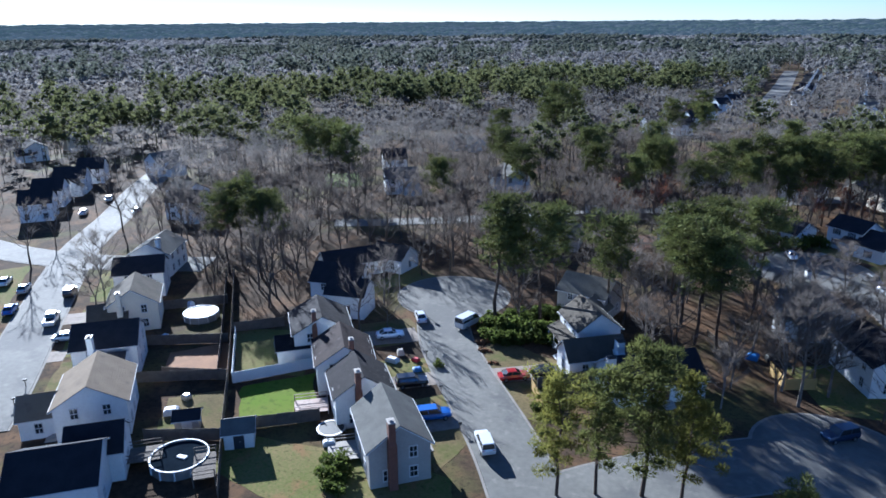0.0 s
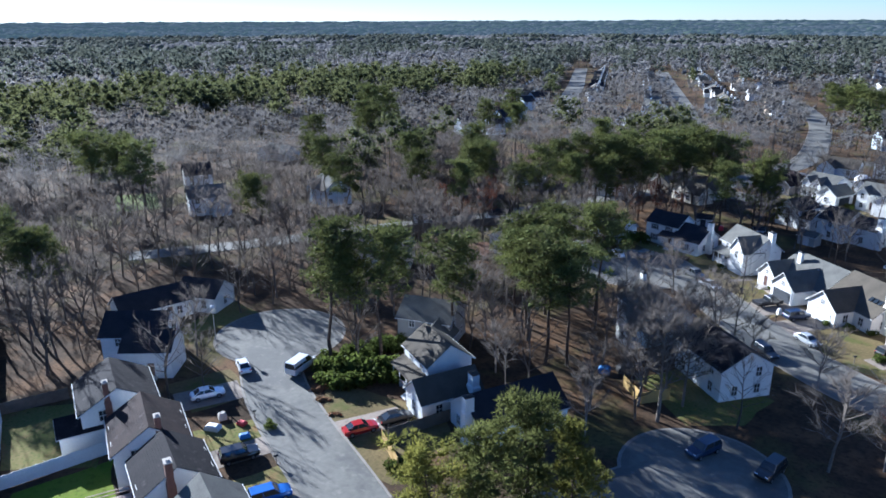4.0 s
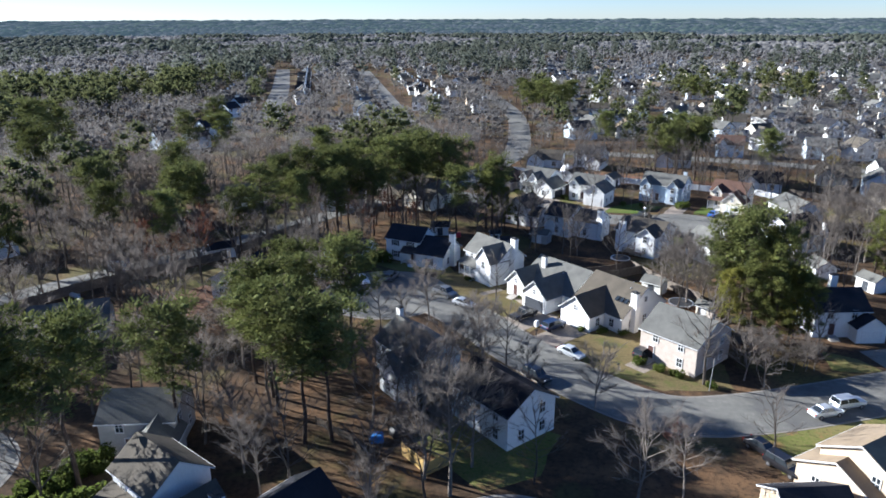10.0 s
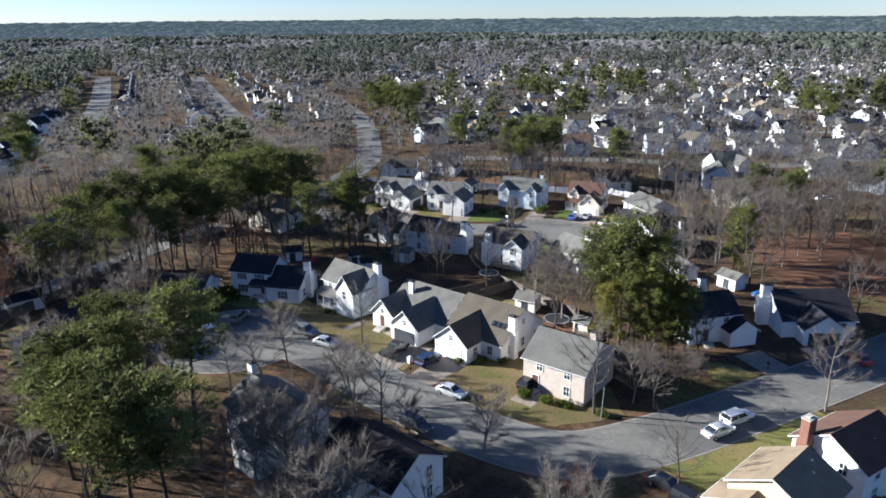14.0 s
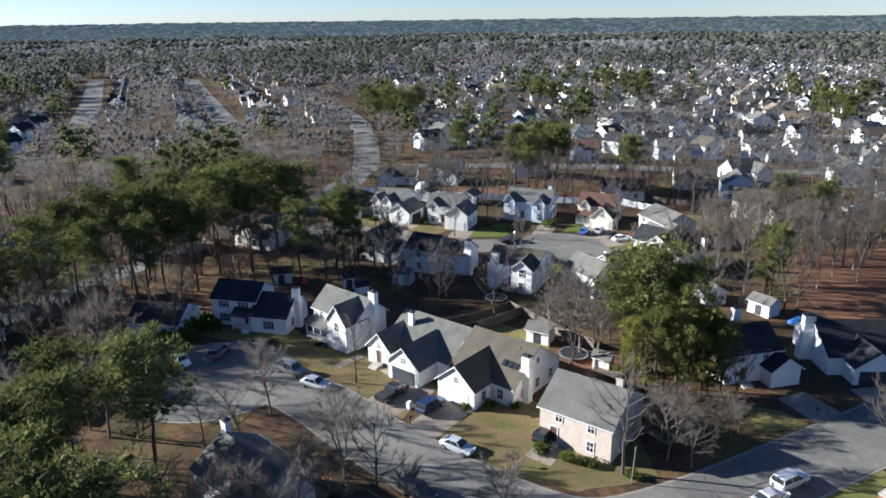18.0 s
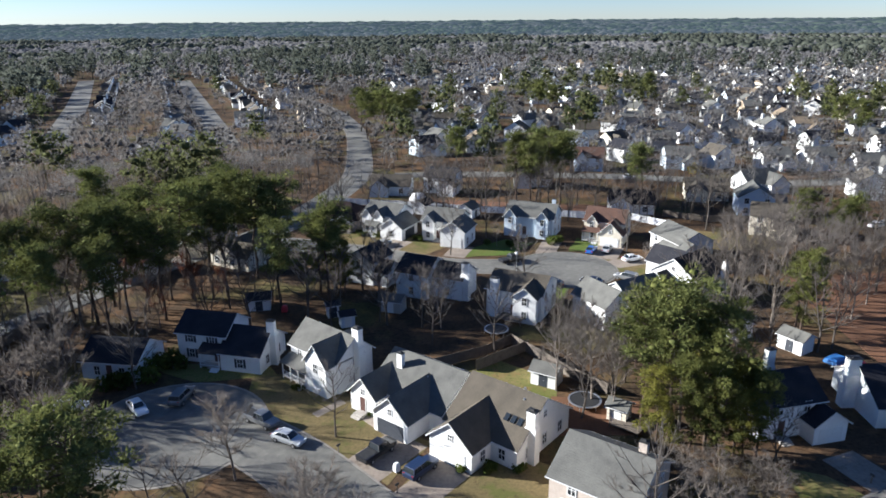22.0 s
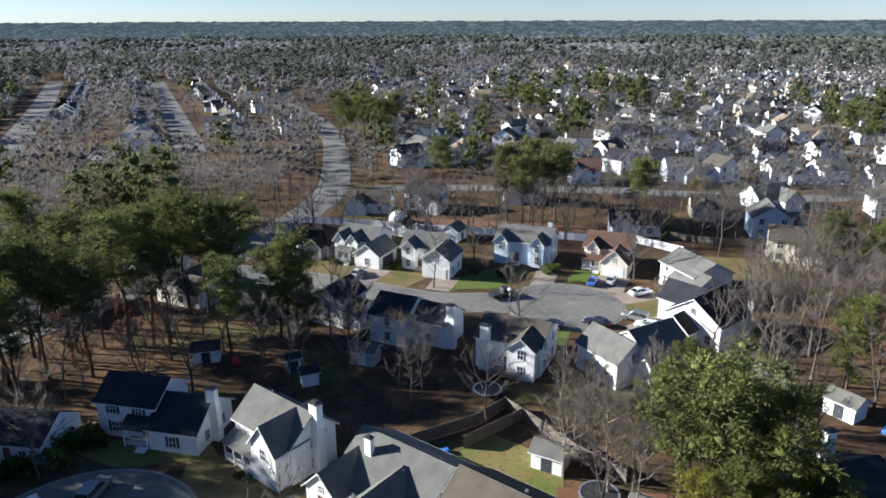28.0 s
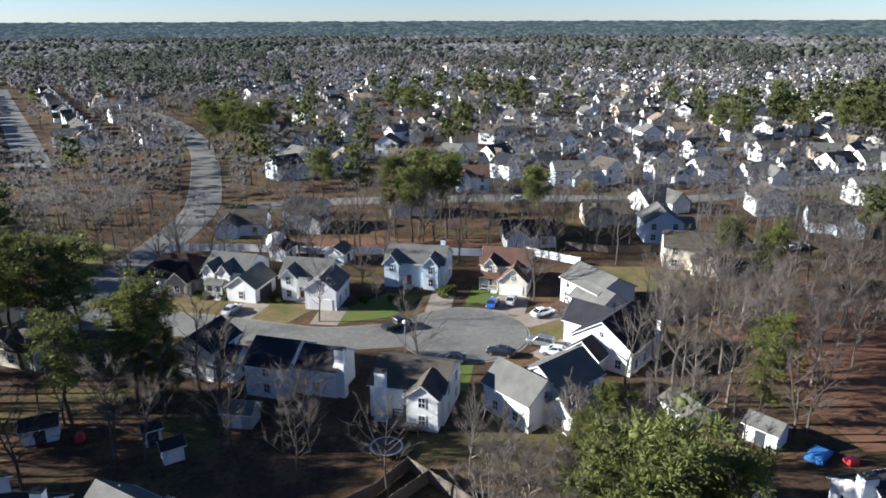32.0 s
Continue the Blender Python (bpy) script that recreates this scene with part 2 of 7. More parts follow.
blend_in(M_ASPH, (0.23, 0.215, 0.19), 0.6, 0.56, 0.7, 0.5)
blend_in(M_DRIVE, (0.12, 0.10, 0.08), 0.8, 0.54, 0.68, 0.7)
blend_in(SHINGLE["moss"], (0.075, 0.066, 0.066), 0.8, 0.6, 0.7, 0.55)
blend_in(SHINGLE["umber"], (0.085, 0.070, 0.070), 0.8, 0.6, 0.7, 0.5)
for roof_mat in ("grey", "brown", "tan", "red"):
    blend_in(SHINGLE[roof_mat], (0.05, 0.048, 0.047), 0.7, 0.56, 0.74, 0.45)
for wall_mat in ("white", "cream", "blue", "tan", "grey"):
    blend_in(SIDING[wall_mat], (0.42, 0.42, 0.38), 0.35, 0.6, 0.8, 0.45)
M_YARD = material("bare_clay_yard", (0.30, 0.165, 0.085), (0.20, 0.115, 0.062), 0.4, 0.95, 0.5, 5.0, fine=3.0)

leafy(M_NEEDLE, 0.28)
for leaf_mat in (M_NEEDLE2, M_BRIGHT, M_RUSSET, M_SHRUB, M_YELLOW):
    leafy(leaf_mat, 0.5)
# farther canopies: greyer, low-contrast copies with haze painted into the base colour
M_FARB_HAZE = material("hazed_bare_canopy", (0.250, 0.243, 0.236), (0.188, 0.183, 0.180), 0.006, 0.95, kind="island", vary=0.25, fine=0.3, spec=0.05)
M_FARG_HAZE = material("hazed_pine_canopy", (0.112, 0.122, 0.095), (0.080, 0.090, 0.072), 0.006, 0.95, spec=0.05, kind="island", vary=0.25, fine=0.3)
for leaf_mat in (M_FARG, M_FARG_HAZE, M_FARB, M_FARB_HAZE, M_TWIG, M_HAZE, M_HAZEG):
    leafy(leaf_mat, 0.5)
M_COVER = material("pool_cover", (0.33, 0.32, 0.30), (0.12, 0.12, 0.11), 1.0, 0.6)
M_TYRE = material("tyre_rubber", (0.02, 0.02, 0.02), (0.03, 0.03, 0.03), 4, 0.85)
M_RIM = flat("alloy_rim", (0.5, 0.5, 0.52), 0.3, 0.9)
M_LAMP = flat("headlight", (0.75, 0.77, 0.8), 0.15, 0.0, 0.5)
M_TAIL = flat("tail_light", (0.35, 0.015, 0.01), 0.2, 0.0, 0.5)
M_WATER = material("pool_water", (0.012, 0.018, 0.026), (0.008, 0.012, 0.018), 1.2, 0.9, 0.2, 3.0, spec=0.0)
M_BLUE = flat("blue_plastic", (0.04, 0.16, 0.42), 0.5)
M_RED = flat("red_plastic", (0.55, 0.04, 0.05), 0.5)
M_GLOBE = flat("lamp_globe", (0.85, 0.85, 0.83), 0.3)


# ---- building helpers ----
class Geo:
    """Gathers vertices and faces of one mesh."""

    def __init__(self):
        self.v, self.f = [], []

    def add(self, verts, faces):
        n = len(self.v)
        self.v += [tuple(p) for p in verts]
        self.f += [tuple(n + i for i in f) for f in faces]
        return self

    def box(self, x, y, z, sx, sy, sz, rz=0.0, taper=1.0):
        """A box on (x, y), from z up, turned by rz degrees, its top scaled by taper."""
        c, s = math.cos(radians(rz)), math.sin(radians(rz))
        pts = []
        for k, zz in ((1.0, z), (taper, z + sz)):
            for a, b in ((-1, -1), (1, -1), (1, 1), (-1, 1)):
                u, w = a * sx / 2 * k, b * sy / 2 * k
                pts.append((x + u * c - w * s, y + u * s + w * c, zz))
        return self.add(pts, [(3, 2, 1, 0), (4, 5, 6, 7), (0, 1, 5, 4), (1, 2, 6, 5), (2, 3, 7, 6), (3, 0, 4, 7)])

    def stack(self, x, y, rings):
        """One body through rectangles of size (sx, sy) at heights z, centred on (x, y)."""
        v, f = [], []
        for sx, sy, z in rings:
            v += [(x + a * sx / 2, y + b * sy / 2, z) for a, b in ((-1, -1), (1, -1), (1, 1), (-1, 1))]
        for k in range(len(rings) - 1):
            f += [(4 * k + i, 4 * k + (i + 1) % 4, 4 * k + 4 + (i + 1) % 4, 4 * k + 4 + i) for i in range(4)]
        return self.add(v, f + [(3, 2, 1, 0), tuple(range(4 * len(rings) - 4, 4 * len(rings)))])

    def tube(self, a, b, ra, rb, sides=6):
        a, b = Vector(a), Vector(b)
        q = (b - a).to_track_quat("Z", "Y")
        pts = []
        for p, r in ((a, ra), (b, rb)):
            for i in range(sides):
                an = 2 * math.pi * i / sides
                pts.append(p + q @ Vector((math.cos(an) * r, math.sin(an) * r, 0)))
        fs = [(i, (i + 1) % sides, sides + (i + 1) % sides, sides + i) for i in range(sides)]
        fs += [tuple(range(sides))[::-1], tuple(range(sides, 2 * sides))]
        return self.add(pts, fs)

    def lathe(self, x, y, prof, sides=16):
        """A turned shape from (radius, z) pairs."""
        pts, fs = [], []
        for r, z in prof:
            for i in range(sides):
                an = 2 * math.pi * i / sides
                pts.append((x + r * math.cos(an), y + r * math.sin(an), z))
        for k in range(len(prof) - 1):
            for i in range(sides):
                j = (i + 1) % sides
                fs.append((k * sides + i, k * sides + j, (k + 1) * sides + j, (k + 1) * sides + i))
        fs.append(tuple(range(sides))[::-1])
        fs.append(tuple(range((len(prof) - 1) * sides, len(prof) * sides)))
        return self.add(pts, fs)

    def ring(self, prof, sides=32):
        """A closed (radius, z) section turned round the axis."""
        n, pts, fs = len(prof), [], []
        for i in range(sides):
            an = 2 * math.pi * i / sides
            pts += [(r * math.cos(an), r * math.sin(an), z) for r, z in prof]
        for i in range(sides):
            j = (i + 1) % sides
            fs += [(i * n + k, j * n + k, j * n + (k + 1) % n, i * n + (k + 1) % n) for k in range(n)]
        return self.add(pts, fs)

    def extrude(self, section, x0, x1):
        """A closed (y, z) section drawn along x."""
        n = len(section)
        pts = [(x0, y, z) for y, z in section] + [(x1, y, z) for y, z in section]
        fs = [(i, (i + 1) % n, n + (i + 1) % n, n + i) for i in range(n)]
        return self.add(pts, fs + [tuple(range(n))[::-1], tuple(range(n, 2 * n))])

    def mesh(self, name, mat, smooth=False):
        me = bpy.data.meshes.new(name)
        me.from_pydata(self.v, [], self.f)
        me.materials.append(mat)
        bm = bmesh.new()
        bm.from_mesh(me)
        bmesh.ops.recalc_face_normals(bm, faces=bm.faces)
        bm.to_mesh(me)
        bm.free()
        if smooth:
            me.polygons.foreach_set("use_smooth", [True] * len(me.polygons))
        return me


def big_mesh(name, verts, tris, mat):
    """A mesh from arrays of vertices and triangles."""
    me = bpy.data.meshes.new(name)
    verts, tris = np.asarray(verts, np.float32), np.asarray(tris, np.int32)
    me.vertices.add(len(verts))
    me.vertices.foreach_set("co", verts.ravel())
    me.loops.add(tris.size)
    me.loops.foreach_set("vertex_index", tris.ravel())
    me.polygons.add(len(tris))
    me.polygons.foreach_set("loop_start", np.arange(0, tris.size, 3, dtype=np.int32))
    me.update()
    me.materials.append(mat)
    return me


def thing(name, x, y, z=0.0, rz=0.0, label="", category="", group="", kind=""):
    ob = new(name)
    ob.matrix_basis = pose(x, y, z, 0, 0, rz)
    ob.empty_display_size = 0.5
    return tagged(ob, label, category, group, kind)


def part(name, me, parent, label="", m=None):
    ob = new(name, me)
    ob.parent = parent
    if m is not None:
        ob.matrix_basis = m
    if label:
        tagged(ob, label)
    return ob


# ---- ground ----
KEEP_OUT = []


def clear(x, y, r):
    KEEP_OUT.append((x, y, r))


def rise(r):
    """The ground lifts gently toward the horizon."""
    k = np.clip((r - 1400) / 3500, 0, 1)
    return 22 * k * k * (3 - 2 * k)


def build_ground():
    rings = [0, 30, 60, 100, 150, 220, 320, 450, 650, 900, 1200, 1500, 1900, 2400, 3000, 3700, 4500, 4900]
    cx, cy, n = -20, 100, 64
    v, f = [(cx, cy, 0)], []
    for r in rings[1:]:
        for i in range(n):
            a = 2 * math.pi * i / n
            v.append((cx + r * math.cos(a), cy + r * math.sin(a), float(rise(r))))
    for i in range(n):
        f.append((0, 1 + i, 1 + (i + 1) % n))
    for k in range(len(rings) - 2):
        for i in range(n):
            a, b = 1 + k * n + i, 1 + k * n + (i + 1) % n
            f.append((a, a + n, b + n, b))
    me = bpy.data.meshes.new("ground")
    me.from_pydata(v, [], f)
    me.materials.append(M_LITTER)
    tagged(new("ground", me), "brown leaf-littered winter ground under the whole suburb", "ground", kind="structure")


build_ground()


def smooth_line(pts, step=2.5):
    """A Catmull-Rom line through the points, in even steps."""
    p = [np.array(q, float) for q in pts]
    p = [2 * p[0] - p[1]] + p + [2 * p[-1] - p[-2]]
    out = []
    for a, b, c, d in zip(p, p[1:], p[2:], p[3:]):
        n = max(2, int(np.linalg.norm(c - b) / step))
        for i in range(n):
            t = i / n
            out.append(0.5 * (2 * b + (c - a) * t + (2 * a - 5 * b + 4 * c - d) * t * t + (3 * b - a - 3 * c + d) * t**3))
    return np.array(out + [p[-2]])


def ribbon(line, half, z0, z1, off=0.0):
    """A strip along a line, off to one side by off, from z0 up to z1."""
    d = np.gradient(line, axis=0)
    d /= np.linalg.norm(d, axis=1)[:, None]
    nrm = np.stack([-d[:, 1], d[:, 0]], 1)
    a, b = line + nrm * (off - half), line + nrm * (off + half)
    g = Geo()
    n = len(line)
    v = [(*p, z1) for p in a] + [(*p, z1) for p in b] + [(*p, z0) for p in a] + [(*p, z0) for p in b]
    f = []
    for i in range(n - 1):
        f += [(i, i + 1, n + i + 1, n + i), (2 * n + i, 2 * n + i + 1, i + 1, i), (n + i, n + i + 1, 3 * n + i + 1, 3 * n + i)]
    f += [(0, n, 3 * n, 2 * n), (n - 1, 3 * n - 1 - n + 0, 4 * n - 1, 3 * n - 1)]
    return g.add(v, f)


ROAD_N = [0]


def road(pts, width=8.6, kerb=True, name="road", mat=None, label="grey asphalt street with low concrete kerbs", pad=2.0):
    ROAD_N[0] += 1
    line = smooth_line(pts)
    z = 0.05 + 0.006 * ROAD_N[0]
    ob = new(name, ribbon(line, width / 2, -0.1, z).mesh(name, mat or M_ASPH))
    tagged(ob, label, "road", kind="structure")
    if kerb:
        for s in (-1, 1):
            k = new("kerb", ribbon(line, 0.16, -0.1, 0.045 + 0.003 * ROAD_N[0], s * (width / 2 + 0.2)).mesh("kerb", M_KERB))
            tagged(k, "low concrete kerb along the street", "kerb", kind="structure")
    for p in line[::2]:
        clear(p[0], p[1], width / 2 + pad)


def bulb(x, y, r):
    """The round end of a street."""
    ROAD_N[0] += 1
    z = 0.05 + 0.006 * ROAD_N[0]
    tagged(new("road", Geo().lathe(x, y, [(r, -0.1), (r, z)], 40).mesh("road", M_ASPH)), "round asphalt turning end of the street", "road", kind="structure")
    tagged(new("kerb", Geo().lathe(x, y, [(r + 0.45, -0.1), (r + 0.45, 0.04)], 40).mesh("kerb", M_KERB)), "curved concrete kerb round the street's end", "kerb", kind="structure")
    clear(x, y, r + 2)


PATCH_N = [0]


def patch(pts, mat, name="lawn", label="patchy winter lawn beside a house", z=0.02):
    """A sheet of lawn or paving, with an uneven edge."""
    PATCH_N[0] += 1
    z = z + 0.0004 * PATCH_N[0]
    r = random.Random(PATCH_N[0])
    out = []
    wob = 0.25 if name == "lawn" else 0.03
    for (ax, ay), (bx, by) in zip(pts, pts[1:] + pts[:1]):
        n = max(1, int(math.hypot(bx - ax, by - ay) / 2))
        for i in range(n):
            t = i / n
            out.append((ax + (bx - ax) * t + r.uniform(-wob, wob), ay + (by - ay) * t + r.uniform(-wob, wob)))
    n = len(out)
    g = Geo().add([(x, y, z) for x, y in out] + [(x, y, -0.05) for x, y in out], [tuple(range(n))] + [(i, (i + 1) % n, n + (i + 1) % n, n + i) for i in range(n)])
    tagged(new(name, g.mesh(name, mat)), label, name, kind="structure")


def rect(x, y, sx, sy, rz):
    c, s = math.cos(radians(rz)), math.sin(radians(rz))
    return [(x + u * sx / 2 * c - w * sy / 2 * s, y + u * sx / 2 * s + w * sy / 2 * c) for u, w in ((-1, -1), (1, -1), (1, 1), (-1, 1))]


# ---- houses ----
CACHE = {}


def cached(key, make):
    if key not in CACHE:
        CACHE[key] = make()
    return CACHE[key]


def lattice(xs, zs, d):
    """One flat frame with a bar at every other strip and openings between, 2 d thick."""
    nx, nz = len(xs), len(zs)
    v = [(x, y, z) for y in (-d, d) for z in zs for x in xs]
    at = lambda s, k, i: s * nx * nz + k * nx + i
    full = lambda i, k: 0 <= i < nx - 1 and 0 <= k < nz - 1 and not (i % 2 and k % 2)
    f = []
    for k in range(nz - 1):
        for i in range(nx - 1):
            if not full(i, k):
                continue
            f.append((at(0, k, i), at(0, k, i + 1), at(0, k + 1, i + 1), at(0, k + 1, i)))
            f.append((at(1, k, i), at(1, k + 1, i), at(1, k + 1, i + 1), at(1, k, i + 1)))
            for (di, dk), (a, b) in {(-1, 0): ((k, i), (k + 1, i)), (1, 0): ((k, i + 1), (k + 1, i + 1)), (0, -1): ((k, i), (k, i + 1)), (0, 1): ((k + 1, i), (k + 1, i + 1))}.items():
                if not full(i + di, k + dk):
                    f.append((at(0, *a), at(0, *b), at(1, *b), at(1, *a)))
    return Geo().add(v, f)


def upright_frame(outline, d):
    """A closed (x, z) outline, 2 d thick."""
    n = len(outline)
    v = [(x, -d, z) for x, z in outline] + [(x, d, z) for x, z in outline]
    return Geo().add(v, [tuple(range(n)), tuple(range(n, 2 * n))[::-1]] + [(i, (i + 1) % n, n + (i + 1) % n, n + i) for i in range(n)])


def window_meshes(w, h, shutters):
    def frame_mesh():
        xs = [-w / 2 - 0.06, -w / 2 + 0.05, -0.03, 0.03, w / 2 - 0.05, w / 2 + 0.06]
        zs = [-h / 2 - 0.08, -h / 2 + 0.05, -0.04, 0.04, h / 2 - 0.05, h / 2 + 0.07]
        return lattice(xs, zs, 0.05).mesh("window", M_TRIM)

    def pane_mesh():
        return Geo().box(0, 0, -h / 2, w, 0.03, h).mesh("pane", M_GLASS)

    def shut_mesh():
        return Geo().box(0, 0, -h / 2 - 0.03, 0.38, 0.05, h + 0.06).mesh("shutter", M_SHUT)

    return cached(("wf", w, h), frame_mesh), cached(("wp", w, h), pane_mesh), cached("ws%g" % h, shut_mesh) if shutters else None


def add_window(parent, m, w, h, shutters):
    """A window whose outer face looks along -y of m."""
    fr, pa, sh = window_meshes(w, h, shutters)
    win = part("window", fr, parent, m=m @ pose(0, -0.03, 0))
    part("pane", pa, win, m=pose(0, 0.01, 0))
    if sh:
        for s in (-1, 1):
            part("shutter", sh, win, m=pose(s * (w / 2 + 0.26), 0.0, 0))


def block_parts(ob, b, wall, roof, trim=True):
    """One gabled block: walls, roof slab and rake boards, in the thing's own frame."""
    cx, cy, L, W, ze, zr, turn = b[:7]
    m = pose(cx, cy, 0, 0, 0, turn)
    sl = (zr - ze) / (W / 2)
    sec = [(-W / 2, -0.2), (W / 2, -0.2), (W / 2, ze), (0, zr), (-W / 2, ze)]
    if len(b) > 8:
        part("wall", Geo().box(0, 0, -0.2, L, W, ze + 0.2).mesh("wall", wall), ob, m=m)
        g = Geo()
        a, c, k = L / 2 + 0.45, W / 2 + 0.45, max(0.6, L / 2 - W / 2.6)
        g.add([(-a, -c, ze), (a, -c, ze), (a, c, ze), (-a, c, ze), (-a, -c, ze + 0.16), (a, -c, ze + 0.16), (a, c, ze + 0.16), (-a, c, ze + 0.16), (-k, 0, zr), (k, 0, zr)], [(3, 2, 1, 0), (0, 1, 5, 4), (1, 2, 6, 5), (2, 3, 7, 6), (3, 0, 4, 7), (4, 5, 9, 8), (5, 6, 9), (6, 7, 8, 9), (7, 4, 8)])
        part("roof", g.mesh("roof", roof), ob, m=m)
        return
    part("wall", Geo().extrude(sec, -L / 2, L / 2).mesh("wall", wall), ob, m=m)
    o, t = 0.38, 0.16
    wo_, zo = W / 2 + o, ze - sl * o
    up = 0.06
    sec = [(-wo_, zo + up), (0, zr + up), (wo_, zo + up), (wo_, zo + up + t), (0, zr + up + t), (-wo_, zo + up + t)]
    part("roof", Geo().extrude(sec, -L / 2 - 0.3, L / 2 + 0.3).mesh("roof", roof), ob, m=m)
    if trim:
        for s in (-1, 1):
            sec2 = [(-wo_, zo + up - 0.1), (0, zr + up - 0.1), (wo_, zo + up - 0.1), (wo_, zo + up + t - 0.09), (0, zr + up + t - 0.09), (-wo_, zo + up + t - 0.09)]
            part("rake_board", Geo().extrude(sec2, s * (L / 2 + 0.305), s * (L / 2 + 0.335)).mesh("rake_board", M_TRIM), ob, m=m)
            g = Geo().box(0, s * (wo_ + 0.05), zo + up + 0.01, L + 0.6, 0.08, 0.1)
            part("gutter", g.mesh("gutter", M_TRIM), ob, m=m)


def inside(blocks, skip, x, y, z):
    for k, (cx, cy, L, W, ze, zr, turn, *_) in enumerate(blocks):
        if k == skip:
            continue
        c, s = math.cos(radians(-turn)), math.sin(radians(-turn))
        u, w = (x - cx) * c - (y - cy) * s, (x - cx) * s + (y - cy) * c
        if abs(u) < L / 2 + 0.5 and abs(w) < W / 2 + 0.5 and z < zr - (zr - ze) * abs(w) / (W / 2) + 0.4:
            return True
    return False


def house(x, y, rz, blocks, wall="white", roof="grey", chimneys=(), doors=(), garages=(), shutters=False, label="", seed=0, steps=True, dormers=()):
    """A house of gabled blocks (centre x, y, length, width, eave, ridge, turn), with windows on the free walls.
    chimneys: x, y, height, width, brick or not; doors and garages: block, side, offset."""
    r = random.Random(int(x * 7 + y * 13) + seed)
    ob = thing("house", x, y, 0, rz, label, "house")
    wm, rm = SIDING[wall], SHINGLE[roof]
    for b in blocks:
        block_parts(ob, b, wm if len(b) < 8 else SIDING[b[7]], rm)
        c, s = math.cos(radians(rz)), math.sin(radians(rz))
        clear(x + b[0] * c - b[1] * s, y + b[0] * s + b[1] * c, max(b[2], b[3]) / 2 + 2.5)
    taken = [(k, side) for k, side, *_ in garages]
    for k, b in enumerate(blocks):
        cx, cy, L, W, ze, zr, turn = b[:7]
        bm_ = pose(cx, cy, 0, 0, 0, turn)
        for side in range(4):
            span = L if side in (0, 2) else W
            out = W / 2 if side in (0, 2) else L / 2
            face = bm_ @ pose(0, 0, 0, 0, 0, 90 * side) @ pose(0, -out, 0)
            cols = max(1, int((span - 1.2) / 2.9))
            rows = [1.5] + ([4.1] if ze > 4.4 else []) + ([zr - 2.0] if side in (1, 3) and zr - 2.0 > (4.9 if ze > 4.4 else 3.2) and ze < 4.4 else [])
            for row, z in enumerate(rows):
                n = cols if z < ze else 1
                for i in range(n):
                    u = (i + 0.5) / n * (span - 1.0) - (span - 1.0) / 2
                    if row == 0 and ((k, side) in taken or any(d[0] == k and d[1] == side and abs(d[2] - u) < 1.3 for d in doors)):
                        continue
                    p = face @ Vector((u, -0.35, z))
                    if inside(blocks, k, p.x, p.y, z) or r.random() < 0.12:
                        continue
                    add_window(ob, face @ pose(u, 0, z), 0.95 if z < ze else 0.7, 1.45 if z < ze else 0.9, shutters and side == 0)
    for k, side, u in doors:
        b = blocks[k]
        out = b[3] / 2 if side in (0, 2) else b[2] / 2
        face = pose(b[0], b[1], 0, 0, 0, b[6] + 90 * side) @ pose(u, -out, 0)
        d = part("door", cached("door", lambda: Geo().box(0, 0, 0.45, 0.95, 0.1, 2.05).mesh("door", M_DOOR)), ob, m=face)
        part("door_frame", cached("dframe", lambda: upright_frame([(-0.61, 0.4), (-0.49, 0.4), (-0.49, 2.5), (0.49, 2.5), (0.49, 0.4), (0.61, 0.4), (0.61, 2.64), (-0.61, 2.64)], 0.08).mesh("door_frame", M_TRIM)), d)
        if steps:
            part("step", cached("steps", lambda: Geo().extrude([(0, -0.05), (0, 0.4), (-1.2, 0.4), (-1.2, 0.24), (-1.52, 0.24), (-1.52, 0.09), (-1.81, 0.09), (-1.81, -0.05)], -0.8, 0.8).mesh("step", M_CONC)), ob, m=face)
    for k, side, u, w, *shade in garages:
        b = blocks[k]
        # dark panel: a dark-painted door, or painted shade filling an open bay
        tone_ = M_SHUT if shade else M_GDOOR
        out = b[3] / 2 if side in (0, 2) else b[2] / 2
        face = pose(b[0], b[1], 0, 0, 0, b[6] + 90 * side) @ pose(u, -out, 0)
        gd = part("garage_door", cached(("gd", w, len(shade)), lambda: Geo().box(0, 0, 0.02, w, 0.1, 2.15).mesh("garage_door", tone_)), ob, m=face)
        for j in range(4):
            part("panel", cached(("gdp", w, len(shade)), lambda: Geo().box(0, -0.06, 0.06, w - 0.16, 0.05, 0.44).mesh("panel", tone_)), gd, m=pose(0, 0, j * 0.53))
    for ux, uy, hh, w, brick in chimneys:
        mt = M_BRICK if brick else wm
        ch = part("chimney", Geo().stack(ux, uy, [(w * 1.25, w * 0.9, -0.1), (w * 1.25, w * 0.9, hh * 0.68), (w, w * 0.72, hh * 0.72), (w, w * 0.72, hh)]).mesh("chimney", mt), ob)
        part("cap", Geo().stack(ux, uy, [(w * 1.12, w * 0.82, hh), (w * 1.12, w * 0.82, hh + 0.12), (w * 0.5, w * 0.4, hh + 0.14), (w * 0.42, w * 0.34, hh + 0.3)]).mesh("cap", M_BLACK if not brick else M_CONC), ch)
    for ux, uy, uz in dormers:
        part("roof_vent", Geo().box(ux, uy, uz, 0.3, 0.3, 0.35, 0, 0.8).mesh("roof_vent", M_METAL), ob)
    return ob


